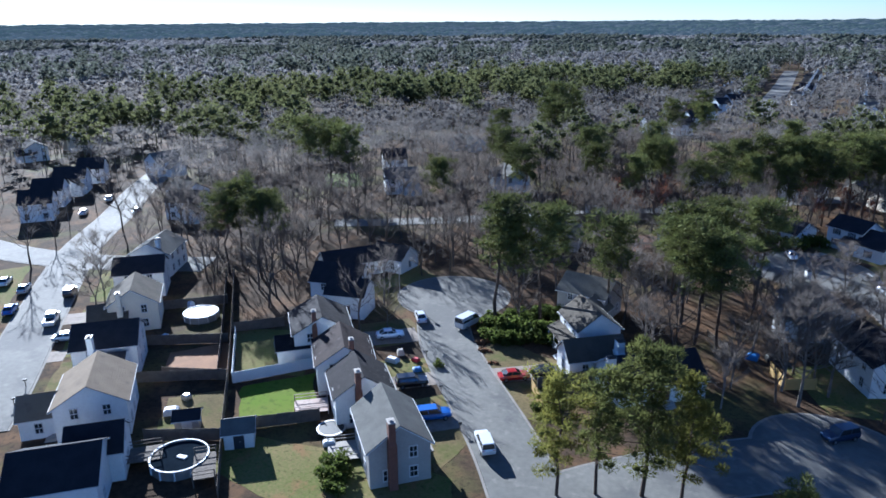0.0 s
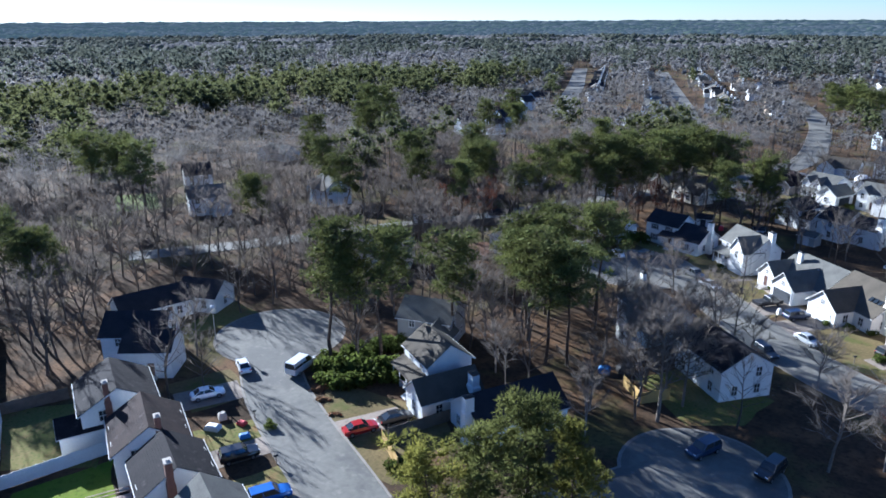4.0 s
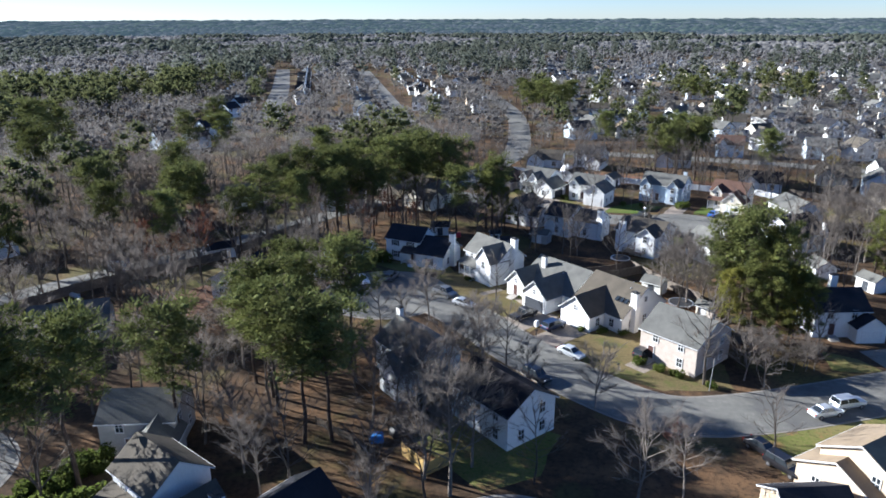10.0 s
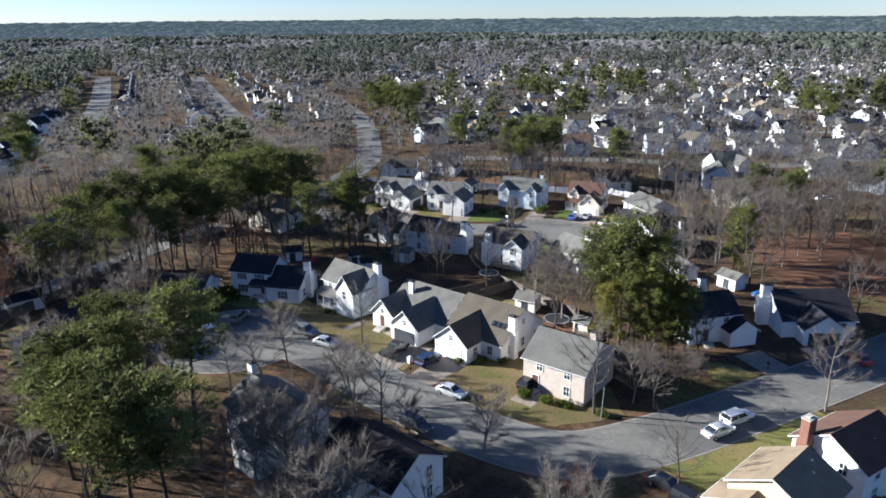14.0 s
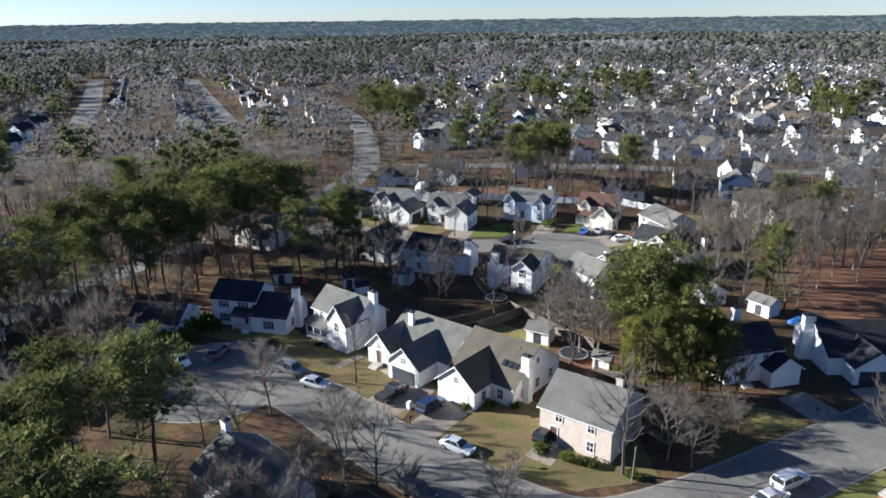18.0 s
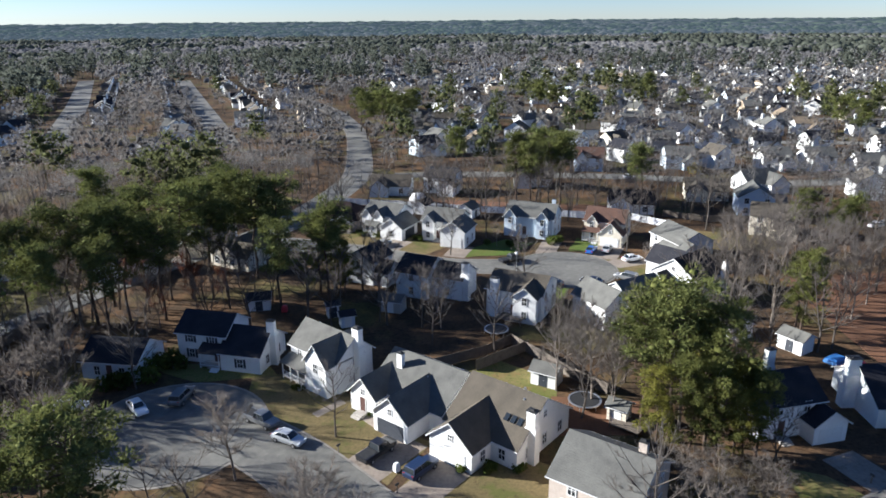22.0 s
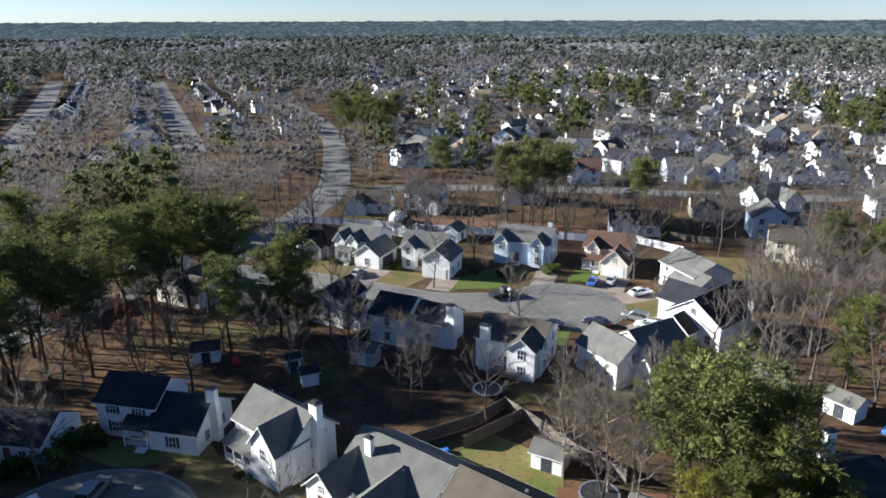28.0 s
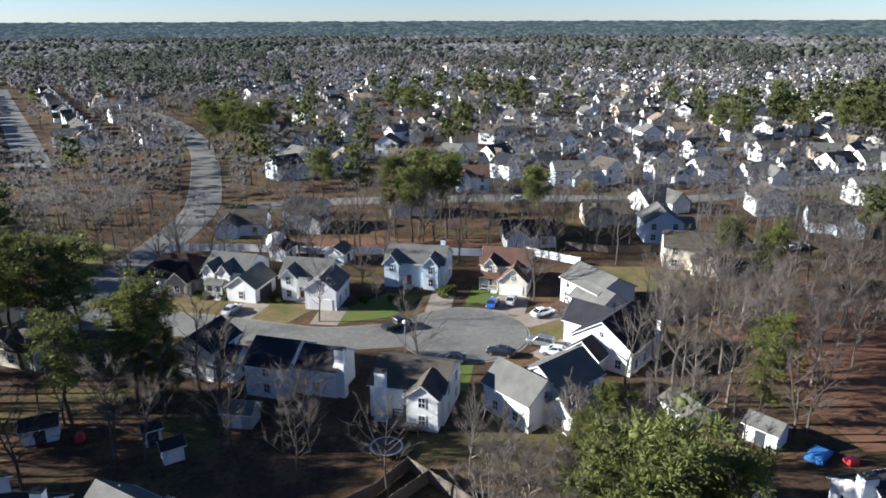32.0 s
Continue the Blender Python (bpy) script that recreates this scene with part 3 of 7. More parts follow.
# ---- streets ----
road([(-36, 44), (-47, 50.5), (-57, 55.5), (-68, 60.6), (-78, 66), (-87, 73), (-90, 77)])
bulb(-91, 79, 10.5)
road([(40, -90), (4, -45), (-14, -12), (-26, 14), (-33, 30), (-36.5, 46), (-33, 59), (-27, 71), (-22, 79)], 10.0)
bulb(-21.5, 80.5, 9.2)
road([(-47, 147), (-36, 138), (-26, 127), (-15, 117), (-4, 111), (8, 113.5), (28, 123), (46, 132), (75, 147)], 9.4)
bulb(-53, 145.5, 12.0)
road([(-95, 0), (-106, 5), (-138, 17.5), (-170, 31), (-197, 47), (-225, 62), (-260, 84)], 8.6)
road([(-215, 5), (-181, 17), (-160, 30), (-140, 50)], 8.6)
road([(8, 205), (-4, 206.5), (-14, 207.5), (-22, 211), (-33, 217), (-50, 224), (-58, 226)], 8.6)
bulb(10, 204.5, 10.8)
road([(-62, 230), (-55.5, 243), (-50, 262), (-45, 284), (-43, 305), (-46, 345), (-52, 395), (-62, 440), (-76, 485), (-100, 540)], 9.2, pad=1)
BACK_ROAD = [(-150, 88), (-133, 112), (-122, 131), (-112, 146), (-102, 161), (-93, 178), (-84, 196), (-74, 213), (-62, 230)]
road(BACK_ROAD, 6.4, False, label="narrow grey asphalt road behind a fence")
road([(-30, 300), (0, 300), (45, 293), (100, 280), (140, 288), (200, 280)], 8.0, False)
road([(-106, 368), (-125, 420), (-165, 525), (-203, 625), (-235, 710)], 12.0, False, pad=3)
road([(-178, 365), (-192, 400), (-240, 520), (-291, 640), (-325, 720)], 13.0, False, pad=3)
for k in range(6):
    road([(-40 + 8 * k, 375 + 72 * k), (80, 362 + 72 * k), (200 + 30 * k, 345 + 72 * k)], 7.5, False)

# ---- lawns, drives and paved yards ----
patch([(-43, 38), (-47, 30), (-58, 24), (-72, 20), (-73, 27), (-58, 37), (-48, 42)], M_MIXED)
patch([(-84.5, 32.4), (-75.5, 28), (-69.4, 36.4), (-81, 42.6)], M_GREEN, label="bright green back lawn inside fences")
patch([(-104, 40), (-90, 34), (-81, 41), (-96, 49)], M_MIXED)
patch([(-102, 28.5), (-95, 24.5), (-88.5, 32.3), (-100, 37.5)], M_YARD, label="bare brown yard behind a white house")
patch([(-88, 23), (-79, 18), (-73.5, 25), (-84.5, 30.8)], M_LAWN)
patch([(-53, 52), (-50, 41), (-57, 45), (-59, 53)], M_LAWN)
patch([(-63, 55), (-57, 52), (-62, 44), (-66, 48)], M_MIXED)
patch([(-73, 60), (-66, 57), (-70, 47), (-78, 52)], M_MIXED, label="green and brown front lawn with clutter")
patch([(-88, 66), (-79, 63), (-82, 55), (-92, 57)], M_LAWN)
patch([(-103, 72), (-98, 83), (-110, 84), (-106, 68), (-98, 62)], M_MIXED)
patch([(-62, 60), (-50, 58), (-45, 66), (-54, 74), (-66, 73), (-74, 72)], M_LAWN)
patch([(-45, 56), (-38, 57), (-28, 74), (-40, 84), (-50, 66)], M_LITTER, label="leaf-covered yard under trees")
patch([(-110, 14), (-95, 7), (-90, 13), (-104, 20)], M_LAWN)
patch([(-130, 22), (-112, 14), (-108, 21), (-125, 29)], M_MIXED)
patch([(-150, 31), (-134, 24), (-131, 29), (-147, 37)], M_MIXED)
patch([(-130, 6), (-105, -4), (-104, 0), (-128, 10)], M_LAWN)
patch([(-165, 20), (-140, 11), (-140, 7), (-166, 14)], M_MIXED)
patch([(-44, 148), (-34, 141), (-24, 133), (-19, 141), (-30, 153), (-37, 160), (-46, 160)], M_LAWN, label="straw-coloured winter front lawn")
patch([(-23, 132), (-12, 121), (-4, 117), (6, 119), (6, 127), (-6, 137), (-18, 140)], M_LAWN, label="straw-coloured winter front lawn")
patch([(-42, 128), (-30, 116), (-18, 106), (-24, 108), (-38, 121), (-50, 128)], M_LAWN)
patch([(-36, 98), (-26, 90), (-20, 94), (-18, 103), (-30, 108)], M_MIXED)
patch([(6, 108), (18, 113), (32, 120), (36, 112), (24, 100), (8, 100)], M_MIXED, label="green side lawn beside the street")
patch([(21.5, 128), (29.5, 128.8), (27, 133), (22, 134.5)], M_MIXED)
patch([(-14, 152), (-3, 148), (0, 156), (-8, 163), (-14, 158)], M_MIXED)
patch([(-1, 214), (-12, 213), (-10, 219), (0, 226), (6, 222)], M_FRONT, label="bright green front lawn by the turning end")
patch([(13, 216), (17, 226), (24, 219), (20, 215)], M_FRONT, label="bright green front lawn by the turning end")
patch([(-46, 226), (-34, 221), (-20, 215), (-14, 221), (-24, 229), (-42, 236)], M_LAWN)
patch([(20, 198), (28, 194), (31, 203), (26, 211), (20, 210)], M_LAWN)
patch([(38, 216), (62, 214), (66, 226), (40, 232)], M_LAWN, label="straw-coloured open back yard")
patch([(6, 185), (9, 194), (1, 196), (-2, 190)], M_FRONT)
patch([(-80, 255), (-62, 246), (-56, 268), (-74, 280)], M_MIXED, label="grassy verge beside the main road")
patch([(-70, 168), (-54, 158), (-42, 160), (-44, 163), (-62, 164)], M_MIXED)
patch([(50, 160), (80, 158), (84, 200), (52, 196)], M_STRAW, name="pine_straw", label="red-brown pine straw under bare trees")
patch([(-4, 142), (8, 142), (10, 150), (-2, 152)], M_STRAW, name="pine_straw", label="red-brown pine straw behind a shed")
patch([(-96, 146), (-84, 140), (-84, 128), (-98, 132)], M_STRAW, name="pine_straw", label="red-brown pine straw by a fence")
patch([(-20, 255), (30, 245), (34, 256), (-18, 266)], M_STRAW, name="pine_straw", label="red-brown pine straw under tall pines")
patch([(160, 285), (185, 280), (190, 292), (164, 296)], M_LAWN)
patch([(-206, 118), (-188, 108), (-182, 118), (-200, 128)], M_FRONT)
for x, y, sx, sy, rz in [(-58, 49, 9, 4, 65), (-69, 53.5, 9, 4, 65), (-84, 59, 9, 5.5, 62), (-61, 66, 11, 4.5, 60), (-114, 11, 9, 4, 66), (-128, 18, 9, 5, 66), (-98, 13, 10, 3, 66)]:
    patch(rect(x, y, sx, sy, rz), M_DRIVE, "driveway", "worn concrete driveway", 0.022)
for x, y, sx, sy, rz in [(-25, 138.5, 10, 6.0, 50), (-19, 133, 9, 5.0, 50), (-5, 126, 8, 3.5, 50), (-26, 145.5, 6, 1.6, 130), (22, 215.5, 11, 6, 64), (25, 208, 9, 5, 20), (23, 194.5, 8, 5, 30), (-27, 222, 9, 5, 62), (-12, 217, 8, 5, 70), (9, 219, 10, 4.6, 70), (32, 132, 10, 5, 110), (43, 134.5, 8, 6, 100), (-33, 150, 5, 1.4, 45)]:
    patch(rect(x, y, sx, sy, rz), M_DRIVE, "driveway", "worn concrete driveway", 0.022)

patch([(-105.5, 141), (-96, 154), (-87, 150), (-92, 137)], M_LAWN, label="tan winter lawn behind a fence")
M_SEAL = material("newer_asphalt", (0.205, 0.202, 0.182), (0.165, 0.163, 0.148), 0.2, 0.85, 0.2, 20.0, fine=2.0, spec=0.2)
patch([(10.5 + 8.8 * math.cos(a * 0.3), 204.5 + 8.8 * math.sin(a * 0.3)) for a in range(21)], M_SEAL, "asphalt_patch", "round paler asphalt patch in the turning end", 0.03)
# ---- houses of the first street ----
house(-55.6, 38.8, 157, [(0, 0, 9.8, 7.2, 5, 7.7, 0)], "grey", "grey", [(-5.2, 1.0, 8.6, 1.1, True)], [(0, 0, 1.0)], shutters=True, label="taupe two-storey house with grey roof and brick chimney")
house(-67.3, 42.1, 156, [(0, 0, 7.6, 7.6, 4.7, 7.2, 0)], "white", "moss", [(-4.0, 0.8, 8.3, 1.0, True)], [(0, 0, 1.0)], label="white two-storey house with stained dark roof and brick chimney")
house(-76.6, 45.2, 153, [(0, 0, 8.4, 8, 4.7, 7.2, 0)], "white", "umber", [(-3.9, -1.0, 8.2, 0.9, True)], [(0, 0, 1.0)], label="white two-storey house with stained brown roof")
house(-88, 48, 155, [(0, 0, 9.2, 8.8, 4.8, 7.3, 0), (-2.6, 4.6, 5, 4.2, 2.6, 4.0, 90)], "white", "moss", [(-4.4, 1.2, 8.4, 0.9, True)], [(0, 0, 1.0)], label="white two-storey house with stained dark roof and sunroom")
house(-102, 60, 36, [(0, 1.5, 9.5, 7, 5, 7.6, 0), (3.5, -3, 7.2, 6, 4.4, 6.6, 0)], "white", "dark", (), [(1, 0, 0.6)], label="white two-storey house with blue-black roof")
house(-114.5, 75, 75, [(-4, 0, 12, 7, 3, 5.2, 0), (5.5, -1, 8, 6.5, 3, 5.2, -55)], "white", "dark", (), [(0, 0, 2.0)], label="long white one-storey house with dark roof")
house(-59.4, 80.5, -28, [(0, 0, 8, 6.8, 5.3, 7.8, 0), (6.3, -2.2, 9, 5, 3, 5.2, 90)], "white", "brown", [(9.2, 0.8, 5.8, 1.4, False)], [(0, 0, 0.5)], label="white two-storey house with weathered grey-brown roof")
house(-45.5, 77, 62, [(0, 0, 13, 8, 3, 5.8, 0)], "white", "dark", [(-6.9, -1.5, 6.6, 1.2, False)], [(0, 0, 0.5)], label="white one-storey house with dark roof and bare rake")
house(-69, 92.5, 15, [(0, 0, 9, 8, 4.8, 7, 0), (2.5, -4.5, 5, 5, 3, 5.2, 90)], "grey", "grey", (), [(0, 0, -1.0)], label="grey house with grey roof among trees")

# ---- houses of the far left street ----
house(-73, 6.5, -24, [(0, 0, 9, 9, 4.4, 6.8, 90), (-5, 3, 6, 6, 4, 6.2, 90)], "white", "dark", (), [(0, 0, 1)], label="white house with dark panelled roof")
house(-88.2, 14.2, -22, [(0, 0, 10, 8.6, 5, 7.6, 0), (0, -5, 8, 5, 3, 5, 90)], "white", "tan", (), [(0, 0, 3)], label="white house with tan roof")
house(-103.5, 20, -25, [(0, 0, 9, 8.2, 5, 7.4, 90), (5.5, 1, 4, 6, 3, 4.6, 90)], "white", "dark", [(4.8, -1.5, 7.2, 1.1, False)], [(0, 0, 1)], label="white house with dark panelled roof")
house(-118.4, 28.4, -22, [(0, 0, 9, 8, 5, 7.6, 0), (3, -4, 6, 5, 3, 5, 90)], "cream", "brown", [(4.8, -2, 7.4, 1.0, False)], [(0, 0, -2)], label="cream house with brown roof")
house(-133, 34, -25, [(0, 0, 9, 8, 5, 7.2, 90)], "white", "dark", (), [(0, 0, 1)], label="white house with dark panelled roof")
house(-144, 41, -40, [(0, 0, 10, 8, 5, 7.2, 0)], "white", "grey", [(4.5, 2, 8.2, 1.0, False)], (), label="white house with grey roof")

# ---- houses of the second street ----
house(0.2, 128.6, -38, [(0, 0, 9.6, 9.8, 4.8, 7.6, 0)], "brick", "grey", [(2.6, 2.2, 7.9, 0.9, False)], [(0, 0, -2.8)], label="beige-brick house with plain grey roof", shutters=False)
brown_house = house(-9.2, 143, -41, [(0, 0, 10.8, 12, 3, 7, 0), (-1.6, -6, 7.6, 6.4, 3, 5.7, 90)], "white", "brown", [(5.7, -3.3, 7.0, 1.2, False)], (), [(1, 3, 0, 4.6)], label="white house with brown roof and attached garage", dormers=[(1.5, 1.5, 6.2), (3.0, -1.0, 6.3)])
for k in range(3):
    part("skylight", cached("skylight", lambda: Geo().box(0, 0, 0.12, 0.62, 1.0, 0.1).mesh("skylight", M_GLASS)), brown_house, "small roof skylight", pose(2.2 + 0.95 * k, -3.4, 7.0 - 3.4 * 4.0 / 6.0 + 0.12, 33.7, 0, 0))
# the open garage's inner shade is painted as a closed dark panel
house(-18.9, 150.4, -40, [(-0.5, 0.5, 12.5, 11, 3, 6.5, 0), (0.8, -5.5, 7.6, 5.8, 3, 5.6, 90), (-5.9, -4.4, 6, 4.6, 3, 5.3, 90)], "white", "grey", [(-4.1, -1.6, 7.3, 0.9, False)], [(2, 3, 0)], [(1, 3, 0, 4.4, True)], label="white house with grey roof, its open garage a dark panel", dormers=[(1, -2, 5.3), (3, 2, 5.4)])
house(-34, 159.9, -42, [(0.4, 0, 10.4, 6.8, 5, 7.8, 0), (3.1, -1.8, 7, 4.4, 5, 7.7, 90)], "white", "grey", [(6.0, 0.3, 9.2, 1.3, False)], [(0, 0, -1.5)], label="white two-storey house with steep front gable and porch", dormers=[(-3, 1, 7)])
house(-52, 167.5, -15, [(-1.5, 0, 8.4, 7.2, 4.9, 7.1, 0), (5.8, -1, 6.6, 8.6, 3, 5.7, 0)], "white", "dark", [(9.4, -1.4, 7.2, 1.2, False)], [(0, 0, 2.5)], label="white house with dark blue-black roof", shutters=True)
house(-39.5, 115.5, -43, [(0, 0, 10.6, 8, 5, 7.4, 0), (3, -4, 6, 4.6, 4.4, 6.6, 90)], "white", "grey", [(-5.7, 0.6, 8.6, 1.0, False)], [(0, 2, 0)], label="white two-storey house with mossy grey roof")
house(-25.6, 104.8, -41, [(0, 0, 11, 8.2, 4.8, 7.2, 0)], "white", "moss", (), [(0, 2, 0)], label="white two-storey house with dark stained roof")
house(-80.5, 142, 84, [(0, 0, 11, 7.5, 4, 6.2, 0)], "white", "dark", (), [(0, 2, 0)], label="white house with dark roof behind trees")
house(-66, 163, -10, [(0, 0, 9, 7.5, 3, 5.2, 0)], "blue", "dark", (), [(0, 0, 0)], label="pale blue house with dark roof in shade")
house(16.9, 98, 40, [(0, 0, 7.9, 8.8, 5, 7.4, 0), (-3.8, 1.3, 4, 8.8, 3, 5.2, 0)], "tan", "tan", (), (), label="tan-sided house with two stepped gables and tan roof", dormers=[(1.2, -1.8, 6.4), (2.6, -1.0, 6.8)])
house(27.7, 105.1, 30, [(0, 0, 9, 8.4, 5, 7.4, 0)], "white", "red", [(-5.0, 2.4, 8.4, 1.4, True)], [(0, 2, 0)], label="white house with red-brown roof and broad brick chimney", dormers=[(0.5, -2.0, 6.1), (1.5, -3.0, 5.6)])
house(25.6, 144.8, 12, [(0, 0, 9, 8, 4.7, 7.2, 0), (3.8, -3.6, 5.6, 4.8, 2.7, 4.4, 90)], "white", "dark", [(2.4, 4.3, 8.0, 1.2, False)], [(0, 0, -1.5)], [(1, 3, 0, 3.4)], label="white two-storey house with dark roof and garage wing behind pines")
# dark panel on the front wing paints the shade inside its opening
house(44.6, 147.6, -2, [(0, 0, 12, 11, 3, 6.3, 0), (-0.6, -5.4, 6.4, 6.4, 2.8, 5, 90)], "white", "dark", [(-6.8, 0.2, 7.2, 1.6, False)], [(0, 0, 4)], [(1, 3, 0, 5.0, True)], label="white one-storey house with dark roof and big white chimney")
house(8, 90.8, 15, [(0, 0, 7, 6.5, 2.8, 4.8, 0)], "tan", "dark", (), [(0, 2, 0)], label="low tan house wing with slate-grey roof")

# ---- houses round the far turning end ----
house(-41, 241, -18, [(0, 0, 12.5, 10.5, 2.9, 6.3, 0, "brick", True), (3.2, -5, 4.6, 4, 2.9, 4.8, 90)], "brick", "umber", (), [(0, 0, -2)], label="brick bungalow with dark brown hipped roof")
house(-29, 236, -27, [(0, 0, 9.4, 9, 4.8, 7, 0), (5.0, -3.4, 8, 6, 3, 5.2, 90), (-2.8, -3.6, 4, 2.6, 4.8, 6.4, 90), (0.4, -3.6, 4, 2.6, 4.8, 6.4, 90)], "white", "grey", (), [(0, 0, -1)], [(1, 0, 0, 4.6, True)], label="white two-storey house with twin front gables")
house(-14.5, 229.5, -22, [(0, 0, 9.5, 8, 4.8, 7, 0), (4.6, -4.4, 8, 6, 4, 6.2, 90), (-2.8, -3, 4, 3, 4.8, 6.4, 90)], "white", "grey", (), [(0, 0, -0.5)], [(1, 3, 0, 4.6)], label="white two-storey house with front garage gable")
house(7.2, 231.5, -25, [(0, 0, 12, 8, 5, 7.6, 0), (-4.4, -3, 4, 3, 5, 6.8, 90), (3.6, -3, 4, 3, 5, 6.8, 90)], "blue", "grey", [(4.6, 2, 8.4, 0.9, False)], [(0, 0, -1)], [(0, 0, 3.8, 3.4)], label="white two-storey house with dark roof and dark garage")
house(24.5, 226.5, -28, [(0, 0, 9.4, 8, 4.8, 7.2, 0), (2.4, -4.4, 6, 5.4, 3, 5.6, 90), (-2.6, -3, 3.6, 2.6, 4.8, 6.4, 90)], "cream", "red", (), [(0, 0, -1)], [(1, 3, 0, 4.2)], label="cream two-storey house with red-brown roof")
house(37, 211, -74, [(0, 0, 10.5, 8.6, 4.8, 7, 0), (4, -3, 8, 6.5, 3.2, 5.6, 0)], "white", "grey", (), [(0, 0, 0)], label="white house with grey roof by the turning end")
house(31.2, 191, 38, [(0, 0, 10, 10, 4.2, 7.6, 0), (-5.6, 1.6, 4.6, 5.4, 2.8, 5.0, 0), (1.8, 5.2, 7, 5.6, 4.4, 7.0, 90)], "white", "dark", [(3.4, -5.6, 6.8, 1.1, False)], [(0, 2, 0)], label="white house with broad sunlit gable and dark roof")
house(-31.2, 201, -30, [(0, 0, 7.4, 6.6, 4.8, 7, 90), (4.4, -0.6, 4, 5, 3, 4.8, 0)], "white", "dark", (), [(0, 0, 0)], label="white house with dark roof in shade")
house(-18.4, 192.6, -28, [(-2.2, 0, 6.6, 8.6, 4.9, 7.2, 0), (4.2, 1.4, 6.4, 6.6, 4.2, 6.2, 0)], "white", "dark", [(7.7, -1, 7.4, 1.3, False)], (), label="white two-storey house with blue-black roof")
house(-2, 183.6, -27, [(0, 0, 10.2, 9.2, 4.9, 7, 0), (2.6, -4, 4.6, 4.2, 4.9, 6.6, 90)], "white", "brown", [(-3.4, -5.0, 7.2, 1.4, False)], [(0, 0, 0)], label="white two-storey house seen from behind with deck")
house(16, 178.6, 28, [(1.4, 0, 8.6, 7.8, 4.9, 7.3, 0), (-4.2, 1.8, 8.4, 6.2, 4.2, 6.6, 90), (-1.2, -4.6, 5.4, 4.6, 3.0, 5.0, 0)], "white", "grey", (), [(0, 0, 1)], label="white house with stepped sunlit gables and grey roof")


FAR, TAKEN = [], []


def plain_house(x, y, rz, wall, roof, kind=0, windows=True, joined=False):
    """A house farther off: one of six plans in its colours, built once each and then copied."""
    plans = [
        [(0, 0, 10, 8, 5, 7.4, 0), (3, -4, 6, 5, 3, 5.2, 90)],
        [(0, 0, 9, 9, 5, 7.8, 90), (5.5, 1, 5, 6, 3, 5, 0)],
        [(0, 0, 12, 8, 3, 5.6, 0), (-3, -4, 5, 5.5, 3, 5.2, 90)],
        [(0, 0, 10, 8.6, 4.8, 7.6, 0), (-2.6, -3.4, 4, 3.4, 4.8, 6.8, 90)],
        [(0, 0, 8, 9, 5, 7.8, 90)],
        [(0, 0, 11, 9, 3, 6.4, 0), (3.4, -4.4, 6, 6, 3, 5.6, 90)],
    ]
    key = (wall, roof, kind, windows)
    clear(x, y, 6.8 if y < 335 else 5.2)
    TAKEN.append((x, y))
    if joined:
        FAR.append((pose(x, y, 0, 0, 0, rz), plans[kind], wall, roof))
        return
    if key in CACHE:
        copy_thing(CACHE[key], pose(x, y, 0, 0, 0, rz))
        return
    names = {"white": "white", "cream": "cream", "grey": "grey", "blue": "pale blue", "tan": "tan", "brick": "pink-brick"}
    roofs = {"dark": "dark", "grey": "grey", "brown": "brown", "tan": "tan", "red": "red-brown", "moss": "stained"}
    ob = thing("house", x, y, 0, rz, "%s suburban house with %s gabled roof" % (names[wall], roofs[roof]), "house", "houses of the suburb")
    for b in plans[kind]:
        block_parts(ob, b, SIDING[wall], SHINGLE[roof], trim=False)
    if windows:
        L, W, ze, turn = plans[kind][0][2], plans[kind][0][3], plans[kind][0][4], plans[kind][0][6]
        for side in (0, 1, 3):
            span, out = (L, W) if side == 0 else (W, L)
            face = pose(0, 0, 0, 0, 0, turn + 90 * side) @ pose(0, -out / 2, 0)
            for z in [1.5, 4.1][: 2 if ze > 4.4 else 1]:
                for u in (-span * 0.28, span * 0.28):
                    add_window(ob, face @ pose(u, 0, z), 1.2, 1.5, False)
    else:
        g = Geo().box(plans[kind][0][2] * 0.3, 1.5, 0, 1.0, 0.9, plans[kind][0][5] + 1.2)
        part("chimney", g.mesh("chimney", SIDING[wall]), ob)
    CACHE[key] = ob


# ---- middle-distance houses ----
for x, y, rz, w, ro, k in [(-29.7, 275.5, -8, "blue", "brown", 2), (-14, 277, -20, "white", "dark", 0), (-19.5, 339, 30, "blue", "dark", 0), (-14, 354, 30, "white", "grey", 1), (20.9, 373, -20, "white", "brown", 1), (38, 307, -10, "blue", "red", 3), (54.3, 322, 35, "white", "dark", 4), (70, 308, -5, "blue", "grey", 0), (84, 308, 20, "white", "brown", 4), (102, 304, -2, "white", "grey", 0), (116.5, 302, 0, "white", "grey", 3), (132, 297, -2, "white", "grey", 5)]:
    plain_house(x, y, rz, w, ro, k)
for x, y, rz, w, ro, k in [(148, 299, 4, "white", "dark", 2), (165, 301, 5, "white", "dark", 3), (185, 308, 0, "white", "grey", 5), (110, 262, -15, "white", "brown", 1), (63, 264, -15, "cream", "brown", 2), (82, 273, 10, "white", "grey", 5), (69.5, 247, -15, "blue", "grey", 1), (65.5, 228, -25, "cream", "brown", 0), (37, 250.5, -10, "white", "dark", 2), (115, 244, -30, "blue", "dark", 5), (145, 265, -10, "white", "grey", 3), (180, 250, -8, "cream", "brown", 0), (15, 284, -10, "white", "brown", 2)]:
    plain_house(x, y, rz, w, ro, k)
